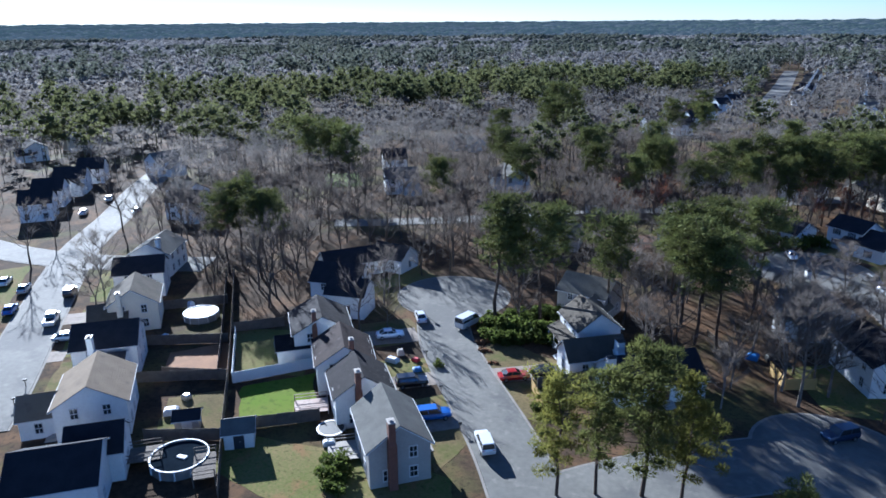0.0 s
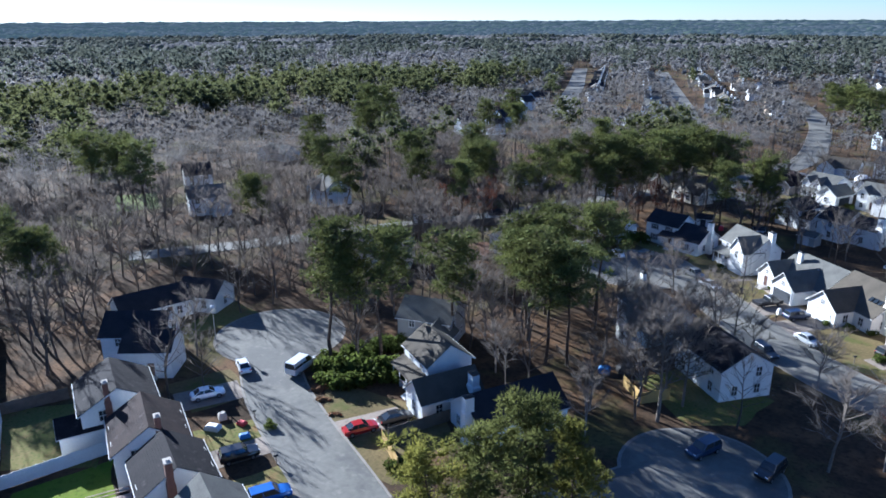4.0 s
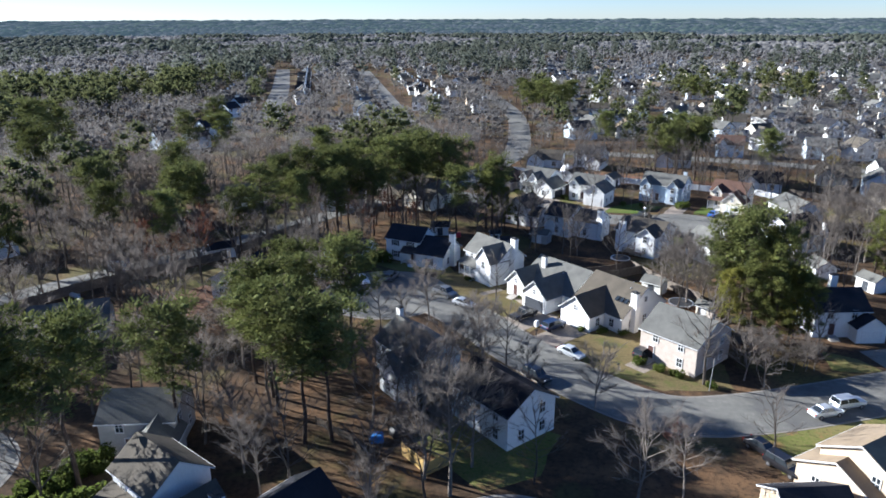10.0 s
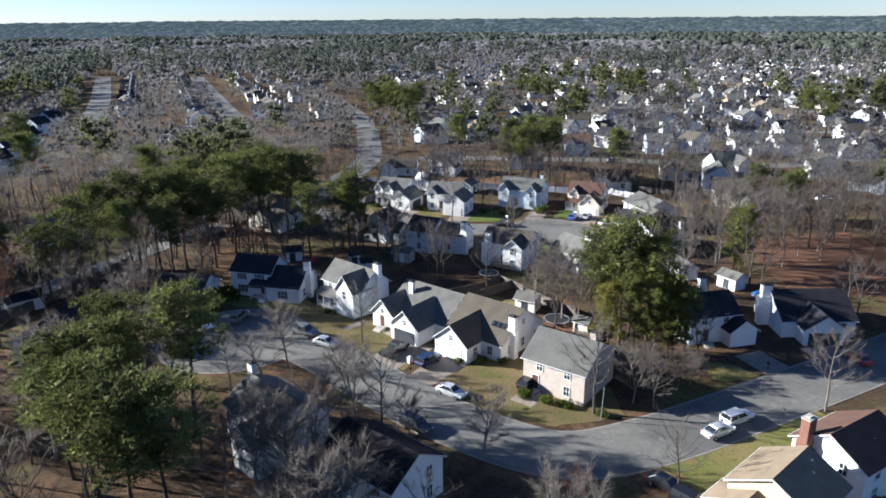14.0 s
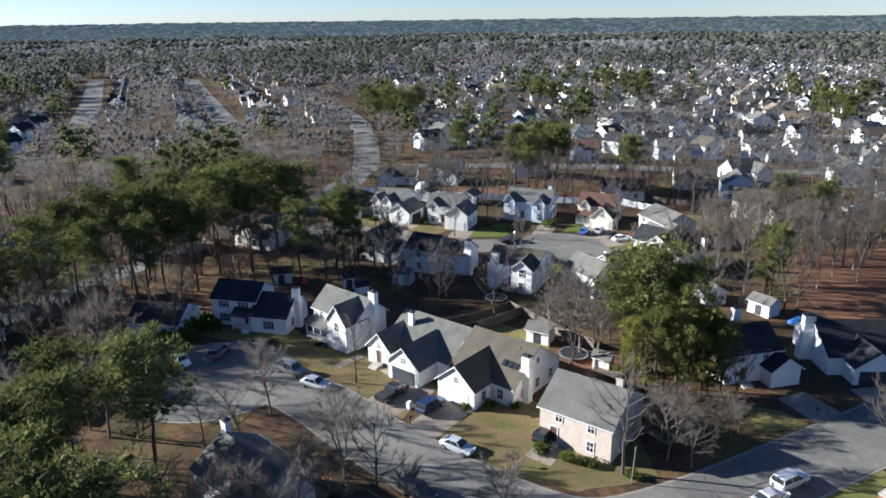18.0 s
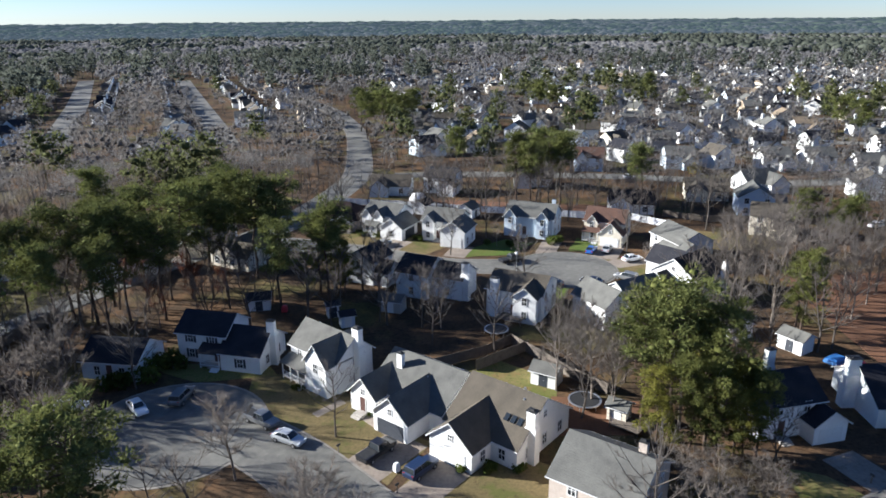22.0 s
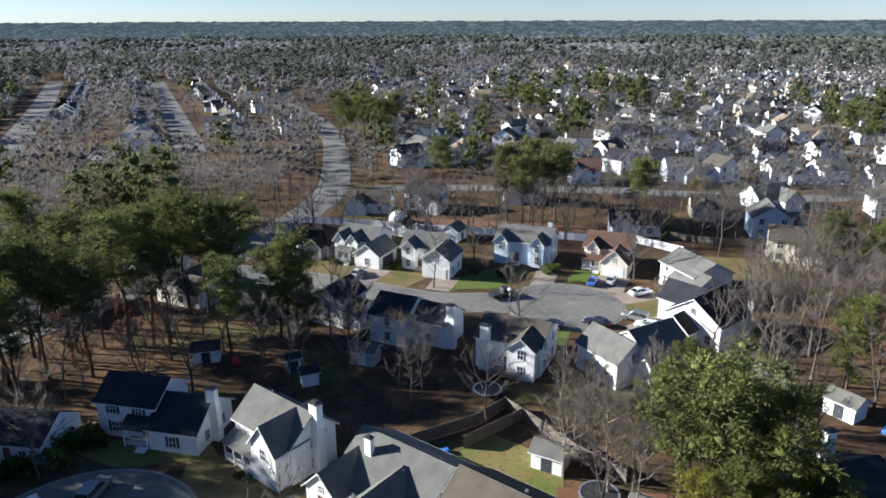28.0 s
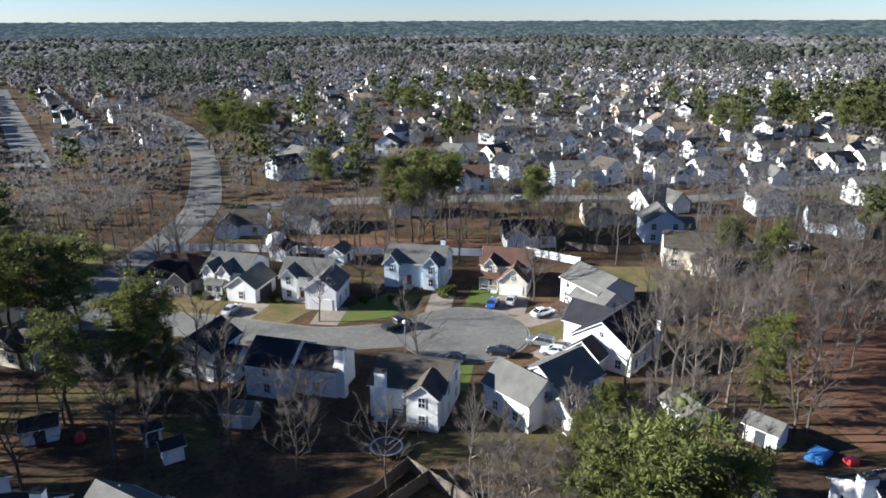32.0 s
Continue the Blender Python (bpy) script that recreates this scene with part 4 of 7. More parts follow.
for x, y, rz, w, ro, k in [(-208, 30, -20, "white", "dark", 4), (-222, 36, -25, "white", "dark", 4), (-236, 45, -25, "white", "dark", 1), (-248, 54, -25, "white", "dark", 4), (-194, 66, 10, "white", "brown", 0), (-244, 76, 10, "white", "grey", 1), (-305, 47, 0, "white", "dark", 0), (-319, 66, 0, "cream", "grey", 3), (-182, 62, 40, "white", "brown", 0)]:
    plain_house(x, y, rz, w, ro, k)
for x, y, rz, w, ro, k in [(-195, 140, -30, "white", "dark", 4), (-168, 123, 60, "white", "grey", 0), (-209, 188, 0, "white", "grey", 2), (-147, 150, -20, "blue", "grey", 3), (-112, 205, 20, "white", "grey", 2), (-60, 214, 60, "cream", "brown", 2), (-100, 118, 30, "grey", "grey", 2), (-83, 208, 10, "white", "dark", 2), (-70, 222, 10, "cream", "grey", 2)]:
    plain_house(x, y, rz, w, ro, k)
    clear(x + 10, y - 7, 10)
for x, y, rz in [(-184, 279, -32), (-174, 287, -32), (-183, 312, -28), (-193, 342, -28), (-205, 375, -25), (-211, 399, -25)]:
    plain_house(x, y, rz, "blue", "dark", 4)
    clear(x + 8, y - 12, 11)
    clear(x + 16, y - 26, 9)

# ---- the far estate: rows of houses up to the woods ----
rnd = random.Random(11)
WALLS = ["white"] * 7 + ["cream", "cream", "blue", "grey", "tan"]
ROOFS = ["grey", "grey", "brown", "dark", "brown", "tan", "moss"]
for row in range(19):
    yy = 344 + row * 26 + (row // 2) * 3
    x0, x1 = -22 - (yy - 340) * 0.08, 205 + (yy - 340) * 0.78
    xx = x0 + rnd.uniform(0, 12)
    while xx < x1:
        py = yy - 0.10 * xx + rnd.uniform(-5, 5) + 10 * math.sin(xx * 0.02 + row)
        if rnd.random() < 0.88 and py > 312 and not any(math.hypot(xx - q, py - w) < 13 for q, w in TAKEN):
            plain_house(xx, py, rnd.choice([-8, -8, 172, 82, 40]) + rnd.uniform(-14, 14), rnd.choice(WALLS), rnd.choice(ROOFS), rnd.randrange(6), row < 2, row > 8)
        xx += rnd.uniform(15, 22) + row * 0.25
for (ax, ay), (bx, by), sides, n in [((-112, 395), (-212, 668), (-20, 22, -42), 17), ((-206, 423), (-292, 645), (-21, 24), 14)]:
    d = math.atan2(by - ay, bx - ax)
    for k in range(n):
        t = (k + 0.5) / n
        for s in sides:
            if rnd.random() < (1.0 if s > -30 else 0.6):
                px, py = ax + (bx - ax) * t - math.sin(d) * s, ay + (by - ay) * t + math.cos(d) * s
                plain_house(px, py, math.degrees(d) + (0 if s > 0 else 180) + rnd.uniform(-6, 6), rnd.choice(WALLS) if s < 0 else rnd.choice(["blue", "grey", "white"]), rnd.choice(ROOFS), rnd.choice([0, 3, 4, 4]), False)
                if -30 < s < 0:
                    clear(px + 3, py - 12, 12)
for x, y, rz, w, ro, k in [(-126.5, 376, 80, "white", "grey", 4), (-136, 395, 75, "blue", "grey", 4), (-132, 350, 70, "white", "grey", 2), (-99.5, 408, 10, "white", "tan", 1), (-110, 423, 10, "white", "grey", 0), (-112, 552, -10, "white", "grey", 1), (-103, 570, 20, "cream", "brown", 0)]:
    plain_house(x, y, rz, w, ro, k)
    clear(x + 4, y - 14, 12)


def build_far_houses():
    """The farthest rows, too many to count, as one joined mesh."""
    mats = list(SIDING.values()) + list(SHINGLE.values())
    at = {n: i for i, n in enumerate(SIDING)}
    rt = {n: len(SIDING) + i for i, n in enumerate(SHINGLE)}
    g, idx = Geo(), []
    for m, plan, wall, roof in FAR:
        for cx, cy, L, W, ze, zr, turn in plan:
            mm = m @ pose(cx, cy, 0, 0, 0, turn)
            a = Geo().extrude([(-W / 2, -0.2), (W / 2, -0.2), (W / 2, ze), (0, zr), (-W / 2, ze)], -L / 2, L / 2)
            o = 0.38
            zo = ze - (zr - ze) / (W / 2) * o
            b = Geo().extrude([(-W / 2 - o, zo + 0.06), (0, zr + 0.06), (W / 2 + o, zo + 0.06), (W / 2 + o, zo + 0.22), (0, zr + 0.22), (-W / 2 - o, zo + 0.22)], -L / 2 - 0.3, L / 2 + 0.3)
            for q, i in ((a, at[wall]), (b, rt[roof])):
                g.add([mm @ Vector(v) for v in q.v], q.f)
                idx += [i] * len(q.f)
        c = Geo().box(plan[0][2] * 0.3, 1.5, 0, 1.0, 0.9, plan[0][5] + 1.2)
        g.add([m @ Vector(v) for v in c.v], c.f)
        idx += [at[wall]] * len(c.f)
    me = bpy.data.meshes.new("far_houses")
    me.from_pydata(g.v, [], g.f)
    for mt in mats:
        me.materials.append(mt)
    me.polygons.foreach_set("material_index", idx)
    tagged(new("far_houses", me), "pale gabled houses of the estate, far off", "houses", kind="stuff")


build_far_houses()
for ax, ay, bx, by in [(-106, 368, -235, 710), (-178, 365, -325, 720)]:
    for k in range(14):
        clear(ax + (bx - ax) * k / 13, ay + (by - ay) * k / 13, 8)
for x, y, r in [(-25, 275, 13), (-6, 273, 12), (-30, 262, 9), (10, 280, 10)]:
    clear(x, y, r)


# ---- trees ----
def tri_cloud(rng, centres, size):
    """One random triangle at each centre."""
    n = len(centres)
    a = rng.normal(size=(n, 3))
    a /= np.linalg.norm(a, axis=1)[:, None]
    b = rng.normal(size=(n, 3))
    b -= (a * b).sum(1)[:, None] * a
    b /= np.linalg.norm(b, axis=1)[:, None]
    s = size * rng.uniform(0.6, 1.3, (n, 1))
    v = np.stack([centres + a * s, centres - a * s * 0.5 + b * s * 0.8, centres - a * s * 0.5 - b * s * 0.8], 1)
    return v.reshape(-1, 3)


def slivers(rng, centres, length, width):
    """Thin tufts, pointing up and outward at random."""
    n = len(centres)
    a = rng.normal(size=(n, 3)) + np.array([0, 0, 0.35])
    a /= np.linalg.norm(a, axis=1)[:, None]
    b = np.cross(a, rng.normal(size=(n, 3)))
    b /= np.linalg.norm(b, axis=1)[:, None]
    s = rng.uniform(0.6, 1.3, (n, 1))
    v = np.stack([centres + a * s * length, centres + b * s * width, centres - b * s * width], 1)
    return v.reshape(-1, 3)


def tufts(rng, centres, out, length, width):
    """Pointed tufts that stand out and up from the middle of their clump."""
    n = len(centres)
    a = out * 1.3 + rng.normal(size=(n, 3)) * 0.55 + np.array([0, 0, 0.4])
    a /= np.linalg.norm(a, axis=1)[:, None]
    b = np.cross(a, rng.normal(size=(n, 3)))
    b /= np.linalg.norm(b, axis=1)[:, None]
    s = rng.uniform(0.6, 1.3, (n, 1))
    v = np.stack([centres + a * s * length, centres + b * s * width, centres - b * s * width], 1)
    return v.reshape(-1, 3)


def ico(level):
    bm = bmesh.new()
    bmesh.ops.create_icosphere(bm, subdivisions=level, radius=1.0)
    v, f = np.array([tuple(p.co) for p in bm.verts]), np.array([[p.index for p in q.verts] for q in bm.faces])
    bm.free()
    return v, f


ICO = {1: ico(1), 2: ico(2)}


def blobs(rng, c, rad, level=1, rough=0.26):
    """Uneven rounded clumps round the centres, as (vertices, triangles)."""
    v, f = ICO[level]
    k, n = len(c), len(v)
    p = c[:, None, :] + v[None] * np.asarray(rad)[:, None, :] * rng.uniform(1 - rough, 1 + rough, (k, n, 1))
    return p.reshape(-1, 3), (f[None] + (np.arange(k) * n)[:, None, None]).reshape(-1, 3)


def soup(v):
    return v, np.arange(len(v)).reshape(-1, 3)


def joined(pieces):
    vs, ts, n = [], [], 0
    for v, t in pieces:
        vs.append(v)
        ts.append(t + n)
        n += len(v)
    return np.concatenate(vs), np.concatenate(ts)


def ball(rng, n):
    p = rng.normal(size=(n, 3))
    return p / np.linalg.norm(p, axis=1)[:, None] * rng.uniform(0.25, 1, (n, 1)) ** 0.5


def pine_meshes(seed, h, leafy_=1.0, low0=0.47, mat=None):
    """A loblolly pine: straight trunk bare to half its height, rising limbs that carry rounded clumps of needles."""
    rng, r = np.random.default_rng(seed), random.Random(seed)
    g = Geo()
    bend = [Vector((r.uniform(-0.25, 0.25) * k, r.uniform(-0.25, 0.25) * k, h * k / 5.0)) for k in range(6)]
    rad = 0.014 * h
    for k in range(5):
        g.tube(bend[k] - Vector((0, 0, 0.15)), bend[k + 1], rad * (1 - k / 5.6), rad * (1 - (k + 1) / 5.6), 8)
    cs, out, core, size = [], [], [], []
    n = 40
    low = r.uniform(low0, low0 + 0.1)
    lop = r.uniform(0, 6.28)
    for i in range(n):
        t = low + (0.96 - low) * (i / (n - 1)) ** 0.85
        k = min(4, int(t * 5))
        base = bend[k].lerp(bend[k + 1], t * 5 - k)
        an = i * 2.4 + r.uniform(-0.5, 0.5)
        u = (t - low) / (0.96 - low)
        prof = math.sqrt(max(0.02, 1 - ((u - 0.42) / 0.66) ** 2))
        ln = h * 0.172 * prof * r.uniform(0.45, 1.25) * (1 + 0.25 * math.cos(an - lop)) + 0.2
        tip = base + Vector((math.cos(an) * ln, math.sin(an) * ln, ln * (r.uniform(0.05, 0.3) + 0.45 * u)))
        g.tube(base, tip, 0.085, 0.025, 4)
        for f in (0.5, 0.98) if ln > h * 0.09 else (0.8,):
            if r.random() < 0.1:
                continue
            c = np.array(base.lerp(tip, f)) + rng.normal(size=3) * np.array([0.5, 0.5, 0.3])
            s = h * 0.043 * r.uniform(0.6, 1.4) * (0.85 + 0.3 * f)
            core.append(c)
            size.append((s * 0.42, s * 0.42, s * 0.22))
            d = ball(rng, int(105 * leafy_))
            cs.append(c + d * np.array([s, s, s * 0.66]) * 1.1)
            out.append(d)
    core.append(np.array(bend[5]) - np.array([0, 0, 0.4]))
    size.append((0.5, 0.5, 0.6))
    d = ball(rng, int(120 * leafy_))
    cs.append(core[-1] + d * np.array([1.3, 1.3, 1.5]))
    out.append(d)
    v, t = joined([soup(tufts(rng, np.concatenate(cs), np.concatenate(out), 0.55, 0.07)), blobs(rng, np.array(core), size, 1, 0.4)])
    return g.mesh("trunk", M_BARK), big_mesh("crown", v, t, mat or M_NEEDLE)


def bare_meshes(seed, h, spread=0.5, mat=None, subs=5, spray=14):
    """A leafless tree: a leader with rising limbs, each forking into sprays of thin twigs, in an oval crown."""
    r = random.Random(seed)
    g, tips = Geo(), []
    fork = r.uniform(0.2, 0.32)
    heads = 1 if r.random() < 0.45 else 2
    stem = [Vector((0, 0, -0.15)), Vector((r.uniform(-0.02, 0.02) * h, r.uniform(-0.02, 0.02) * h, h * fork))]
    g.tube(stem[0], stem[1], h * 0.0125, h * 0.0095, 6)
    for k in range(heads):
        a0 = r.uniform(0, 6.28)
        lean = 0.04 if heads == 1 else 0.2
        axis = [stem[1]]
        for j in range(4):
            axis.append(axis[-1] + Vector((math.cos(a0) * lean + r.gauss(0, 0.05), math.sin(a0) * lean + r.gauss(0, 0.05), 1)).normalized() * h * (0.92 - fork) / 4.2)
            g.tube(axis[-2], axis[-1], h * 0.009 * (1 - j / 4.6), h * 0.009 * (1 - (j + 1) / 4.6), 5)
        n = 15 if heads == 1 else 10
        for i in range(n):
            t = (i + 0.3) / n
            p = axis[min(3, int(t * 4))].lerp(axis[min(3, int(t * 4)) + 1], t * 4 % 1)
            an = i * 2.4 + r.uniform(-0.6, 0.6)
            out = spread * (0.75 + 0.9 * t - 1.35 * t * t) * r.uniform(0.7, 1.3)
            ln = h * 0.42 * out / spread
            d = Vector((math.cos(an), math.sin(an), 0.75 + 0.9 * t)).normalized()
            q = p + d * ln * 0.5
            e = q + (d + Vector((0, 0, 0.45))).normalized() * ln * 0.5
            g.tube(p, q, h * 0.0042, h * 0.003, 4)
            g.tube(q, e, h * 0.003, h * 0.001, 3)
            tips.append((e, d, ln * 0.3))
            for _ in range(subs):
                f = r.uniform(0.25, 1.0)
                s0 = p.lerp(q, f * 2) if f < 0.5 else q.lerp(e, f * 2 - 1)
                d2 = (d + Vector((r.gauss(0, 0.6), r.gauss(0, 0.6), r.gauss(0.25, 0.35)))).normalized()
                l2 = h * r.uniform(0.06, 0.14) * (1.2 - 0.5 * t)
                g.tube(s0, s0 + d2 * l2, h * 0.0016, h * 0.0007, 3)
                tips.append((s0 + d2 * l2, d2, l2))
        tips.append((axis[-1], Vector((0, 0, 1)), h * 0.1))
    vs = []
    for q, d, ln in tips:
        for _ in range(spray):
            e = (d + Vector((r.gauss(0, 0.5), r.gauss(0, 0.5), r.gauss(0.25, 0.4)))).normalized() * h * r.uniform(0.04, 0.115)
            side = e.cross(Vector((r.gauss(0, 1), r.gauss(0, 1), r.gauss(0, 1)))).normalized() * 0.0011 * h
            s = q - d * ln * r.uniform(0, 0.9)
            vs += [s + side, s - side, s + e]
    v = np.array([tuple(p) for p in vs])
    return g.mesh("trunk", M_GBARK), big_mesh("crown", v, np.arange(len(v)).reshape(-1, 3), mat or M_TWIG)


PINES = [pine_meshes(20 + k, 20) for k in range(7)]
YOUNG = [pine_meshes(30 + k, 20, 1.3, 0.2, M_BRIGHT if k % 2 else M_NEEDLE2) for k in range(4)]
BARES = [bare_meshes(40 + k, 12, 0.9 + 0.08 * (k % 3), None, 6, 22) for k in range(8)]
RUSSETS = [bare_meshes(60 + k, 12, 0.9, M_RUSSET, 6, 30) for k in range(2)]
TREE_N = [0]


def on_back_road(x, y):
    for (ax, ay), (bx, by) in zip(BACK_ROAD, BACK_ROAD[1:]):
        t = max(0.0, min(1.0, ((x - ax) * (bx - ax) + (y - ay) * (by - ay)) / ((bx - ax) ** 2 + (by - ay) ** 2)))
        if math.hypot(x - ax - t * (bx - ax), y - ay - t * (by - ay)) < 4.6:
            return True
    return False


def plant(x, y, h, protos, ph, name, label, group, crown, wide=1.0):
    if on_back_road(x, y):
        return
    TREE_N[0] += 1
    k = TREE_N[0]
    tr, cr = protos[(k * 7 + k // 3) % len(protos)]
    ob = thing(name, x, y, 0, (k * 137.5) % 360, label, "tree", group)
    s = h / ph
    ob.scale = (s * wide, s * wide, s)
    part("trunk", tr, ob)
    part(crown, cr, ob)
    clear(x, y, 2.2)


def pine(x, y, h=20, wide=1.0):
    wide = 1 + 0.35 * (wide - 1)
    plant(x, y, h, PINES, 20, "pine_tree", "tall pine with bare lower trunk and dark green clumped crown", "tall pines", "crown", wide)


def young_pine(x, y, h=16, wide=1.0):
    wide = 1 + 0.35 * (wide - 1)
    plant(x, y, h, YOUNG, 20, "pine_tree", "full yellow-green pine with foliage low on the trunk", "young pines", "crown", wide)


def bare(x, y, h=11, wide=1.0):
    plant(x, y, h, BARES, 12, "bare_tree", "leafless grey deciduous tree with fine twigs", "bare winter trees", "crown", wide)


def russet(x, y, h=9):
    plant(x, y, h, RUSSETS, 12, "oak_tree", "small oak still holding russet winter leaves", "russet oaks", "crown")


for x, y, h in [(-38.2, 49, 14.8), (-32, 56.2, 18.7), (-35.5, 52.5, 15), (-28.5, 58.5, 15), (-15.8, 53.2, 12.5)]:
    young_pine(x, y, h, 1.1)
for x, y, h in [(-75.8, 75.7, 22.5), (-74, 79, 19), (-71.2, 81.9, 21.5), (-64, 91, 19.5), (-57.9, 104.9, 20), (-49.3, 95.1, 20), (-50.4, 116.5, 20), (-55.3, 100.6, 19), (-46.1, 96.2, 19)]:
    pine(x, y, h, 1.25)
for x, y, h in [(-84.1, 190.5, 22), (-72.1, 180.6, 21), (-64.5, 191.3, 22), (-59.4, 206.8, 22), (-38, 189, 18.5), (-81.2, 179.4, 21), (-71.3, 208.7, 22), (-63.7, 200, 21), (-54.4, 201.8, 21), (-84, 201, 21), (-90, 212, 21), (-72, 172, 18), (-66, 181, 19), (-58, 192, 19), (-78, 188, 20), (-90, 183, 20), (-76, 198, 20), (-88, 196, 21), (-79, 170, 18), (-77, 179, 21), (-67, 198, 21), (-50, 206, 20), (-63, 211, 20), (-86, 174, 20)]:
    pine(x, y, h, 1.08)
for x, y, h in [(-58, 112, 18), (-60, 119, 18), (-62, 108, 17), (-86, 164, 20), (-46, 184, 17)]:
    pine(x, y, h, 1.3)
for x, y, h in [(-166.6, 191.6, 22), (-117.8, 125.4, 20), (-115.5, 150.8, 18), (-142.4, 143.2, 20), (-136.9, 241.7, 20), (-120.9, 186.8, 20), (-189.1, 102.9, 22), (-178.5, 104.5, 22), (-165.7, 102.8, 22), (-124.6, 55.2, 18), (-127.6, 107.5, 18), (-128, 58, 17), (-108, 172, 18), (-180, 204, 22), (-163, 159, 17), (-130.5, 167, 19), (-188, 186, 18), (-195, 226, 25), (-191, 231, 22), (-164, 287, 20), (-148, 238, 21), (-134.5, 55.4, 19), (-131, 51, 17)]:
    pine(x, y, h, 1.4)
for x, y, h in [(-109, 166, 18), (-106, 157, 17), (-97, 164, 18), (-113, 176, 18), (-94, 168, 17), (-101, 150, 17), (-90, 159, 16)]:
    pine(x, y, h, 1.5)
for x, y, h in [(10.7, 140.4, 21), (8.2, 143.5, 18)]:
    pine(x, y, h, 1.0)
for x, y, h in [(14.4, 138, 19), (16, 142.5, 15.5), (17.6, 137.2, 13), (14, 156.9, 14.5), (9.4, 155.6, 11), (17, 148, 14), (18, 153, 12.5), (12.4, 160.5, 10.5), (8.2, 137.5, 12), (11.8, 136.6, 13.5), (14.6, 135.2, 11), (17.4, 134.6, 10), (20, 136.5, 12), (41, 168.4, 15), (-35, 190, 11)]:
    young_pine(x, y, h, 0.95)
for x, y, h in [(-40.1, 192.5, 16.5), (-37.2, 194.5, 13.5)]:
    young_pine(x, y, h, 1.55)
for x, y, h in [(6.7, 260.9, 20), (13.9, 267.3, 20), (18.8, 257.7, 20), (20, 264, 19), (10, 256, 18), (39, 249, 18), (-9, 288, 18), (64.6, 213.7, 14), (70, 208, 13), (76, 212, 13), (44, 172, 13)]:
    pine(x, y, h, 1.25)
for x, y, h in [(-49.9, 399.7, 20), (-37.5, 383, 21), (-28.5, 364, 20), (-42, 392, 19), (-33, 374, 20), (-45, 376, 20), (39, 427.5, 20), (45, 421, 18), (145.9, 342.2, 20), (152, 336, 19), (203.4, 343.6, 20), (210, 338, 19), (-25, 400, 19), (55, 380, 17), (230, 420, 20), (110, 470, 20)]:
    pine(x, y, h, 1.3)

for x, y, h in [(-13.4, 110.3, 9.5), (-30.8, 124, 9), (-41.9, 134.6, 10.6), (-30.4, 120.6, 11), (-9.4, 89.3, 12.5), (-4, 93, 9), (-22.2, 109.7, 8.8), (8, 122.4, 8), (10.5, 121, 7), (-29.5, 88.6, 16), (-27.9, 94.2, 12.4), (33.4, 119.5, 11), (-33, 91, 13), (-31, 97, 11), (-36, 104, 12), (-34, 108, 12), (-30, 110, 10), (-40, 105, 12), (-42, 100, 13)]:
    bare(x, y, h * 1.0, 1.3)
for x, y, h in [(-17, 175.2, 10.2), (4.4, 163.7, 10.4), (2, 161, 9), (36.6, 186, 16), (39.5, 173.5, 17), (35.6, 180.8, 16), (61.6, 182.3, 14), (65.1, 179.6, 12), (26.3, 200.8, 7), (36.9, 180.6, 13), (-2.9, 220.5, 6), (2, 219, 6), (44, 182, 17), (48, 178, 16), (47, 190, 16), (52, 186, 15), (42, 194, 14), (55, 176, 15), (58, 190, 14), (50, 198, 14), (63, 192, 14), (68, 186, 13), (33, 172, 12), (29, 163, 12), (6, 150, 13), (3, 155, 12), (19, 158, 14), (22, 151, 14), (5, 146, 12), (20, 144, 13), (24, 163, 13), (1, 166, 11), (12, 165, 12)]:
    bare(x, y, h * 0.95, 0.95)
for x, y, h in [(3.2, 149.8, 12.5), (-1.0, 153.5, 10), (-17.5, 182.5, 9.5), (-128.3, 23.9, 10)]:
    bare(x, y, h, 1.5)
for x, y, h in [(-138.3, 27.9, 12), (-150, 40, 11), (-96, 66, 11), (-104, 90, 13), (-98, 95, 13), (-92, 97, 12), (-85, 92, 13), (-80, 96, 12), (-75, 100, 13), (-68, 102, 12), (-62, 98, 12), (-60, 110, 12), (-66, 112, 13), (-54, 88, 11), (-50, 84, 10), (-38, 86, 10), (-36, 80, 9), (-62, 120, 12), (-70, 125, 12), (-58, 130, 11), (-62, 138, 10), (-72, 156, 9), (-74, 150, 9)]:
    bare(x, y, h * 1.0, 1.15)
thicket_rnd = random.Random(8)
for k in range(16):
    tx, ty = 8 + 11 * thicket_rnd.random(), 126 + 8 * thicket_rnd.random()
    plant(tx, ty, thicket_rnd.uniform(3.2, 4.8), BARES, 12, "bare_shrub", "tangled leafless brown shrub in a dense thicket", "thicket shrubs", "crown", 1.7)
plant(1.6, 123.6, 6.5, BARES, 12, "bare_shrub", "spreading leafless shrub before the beige-brick house", "", "crown", 1.6)
plant(-3.9, 101.7, 4.2, RUSSETS, 12, "bare_shrub", "russet-twigged shrub beside the street", "", "crown", 1.5)
for x, y, h in [(-100, 150, 8), (-97, 156, 9), (-104, 148, 7), (-86, 182, 9), (-66, 178, 8), (-62, 186, 9), (-158, 62, 9), (-150, 58, 8), (-113, 158, 8), (-104, 170, 9), (-99, 176, 8), (-116, 172, 9), (-87, 189, 8), (-76, 193, 8), (-68, 197, 7), (-58, 189, 7)]:
    russet(x, y, h)


# ---- woods beyond: uncountable trees as joined stuff ----
for x, y, r in [(-80, 134, 8), (-76, 126, 6), (-95, 156, 5), (-95, 31, 9), (-79, 35, 9), (-81, 25, 8), (-112, 38, 9), (-88, 40, 7)]:
    clear(x, y, r)
KO = np.array(KEEP_OUT)


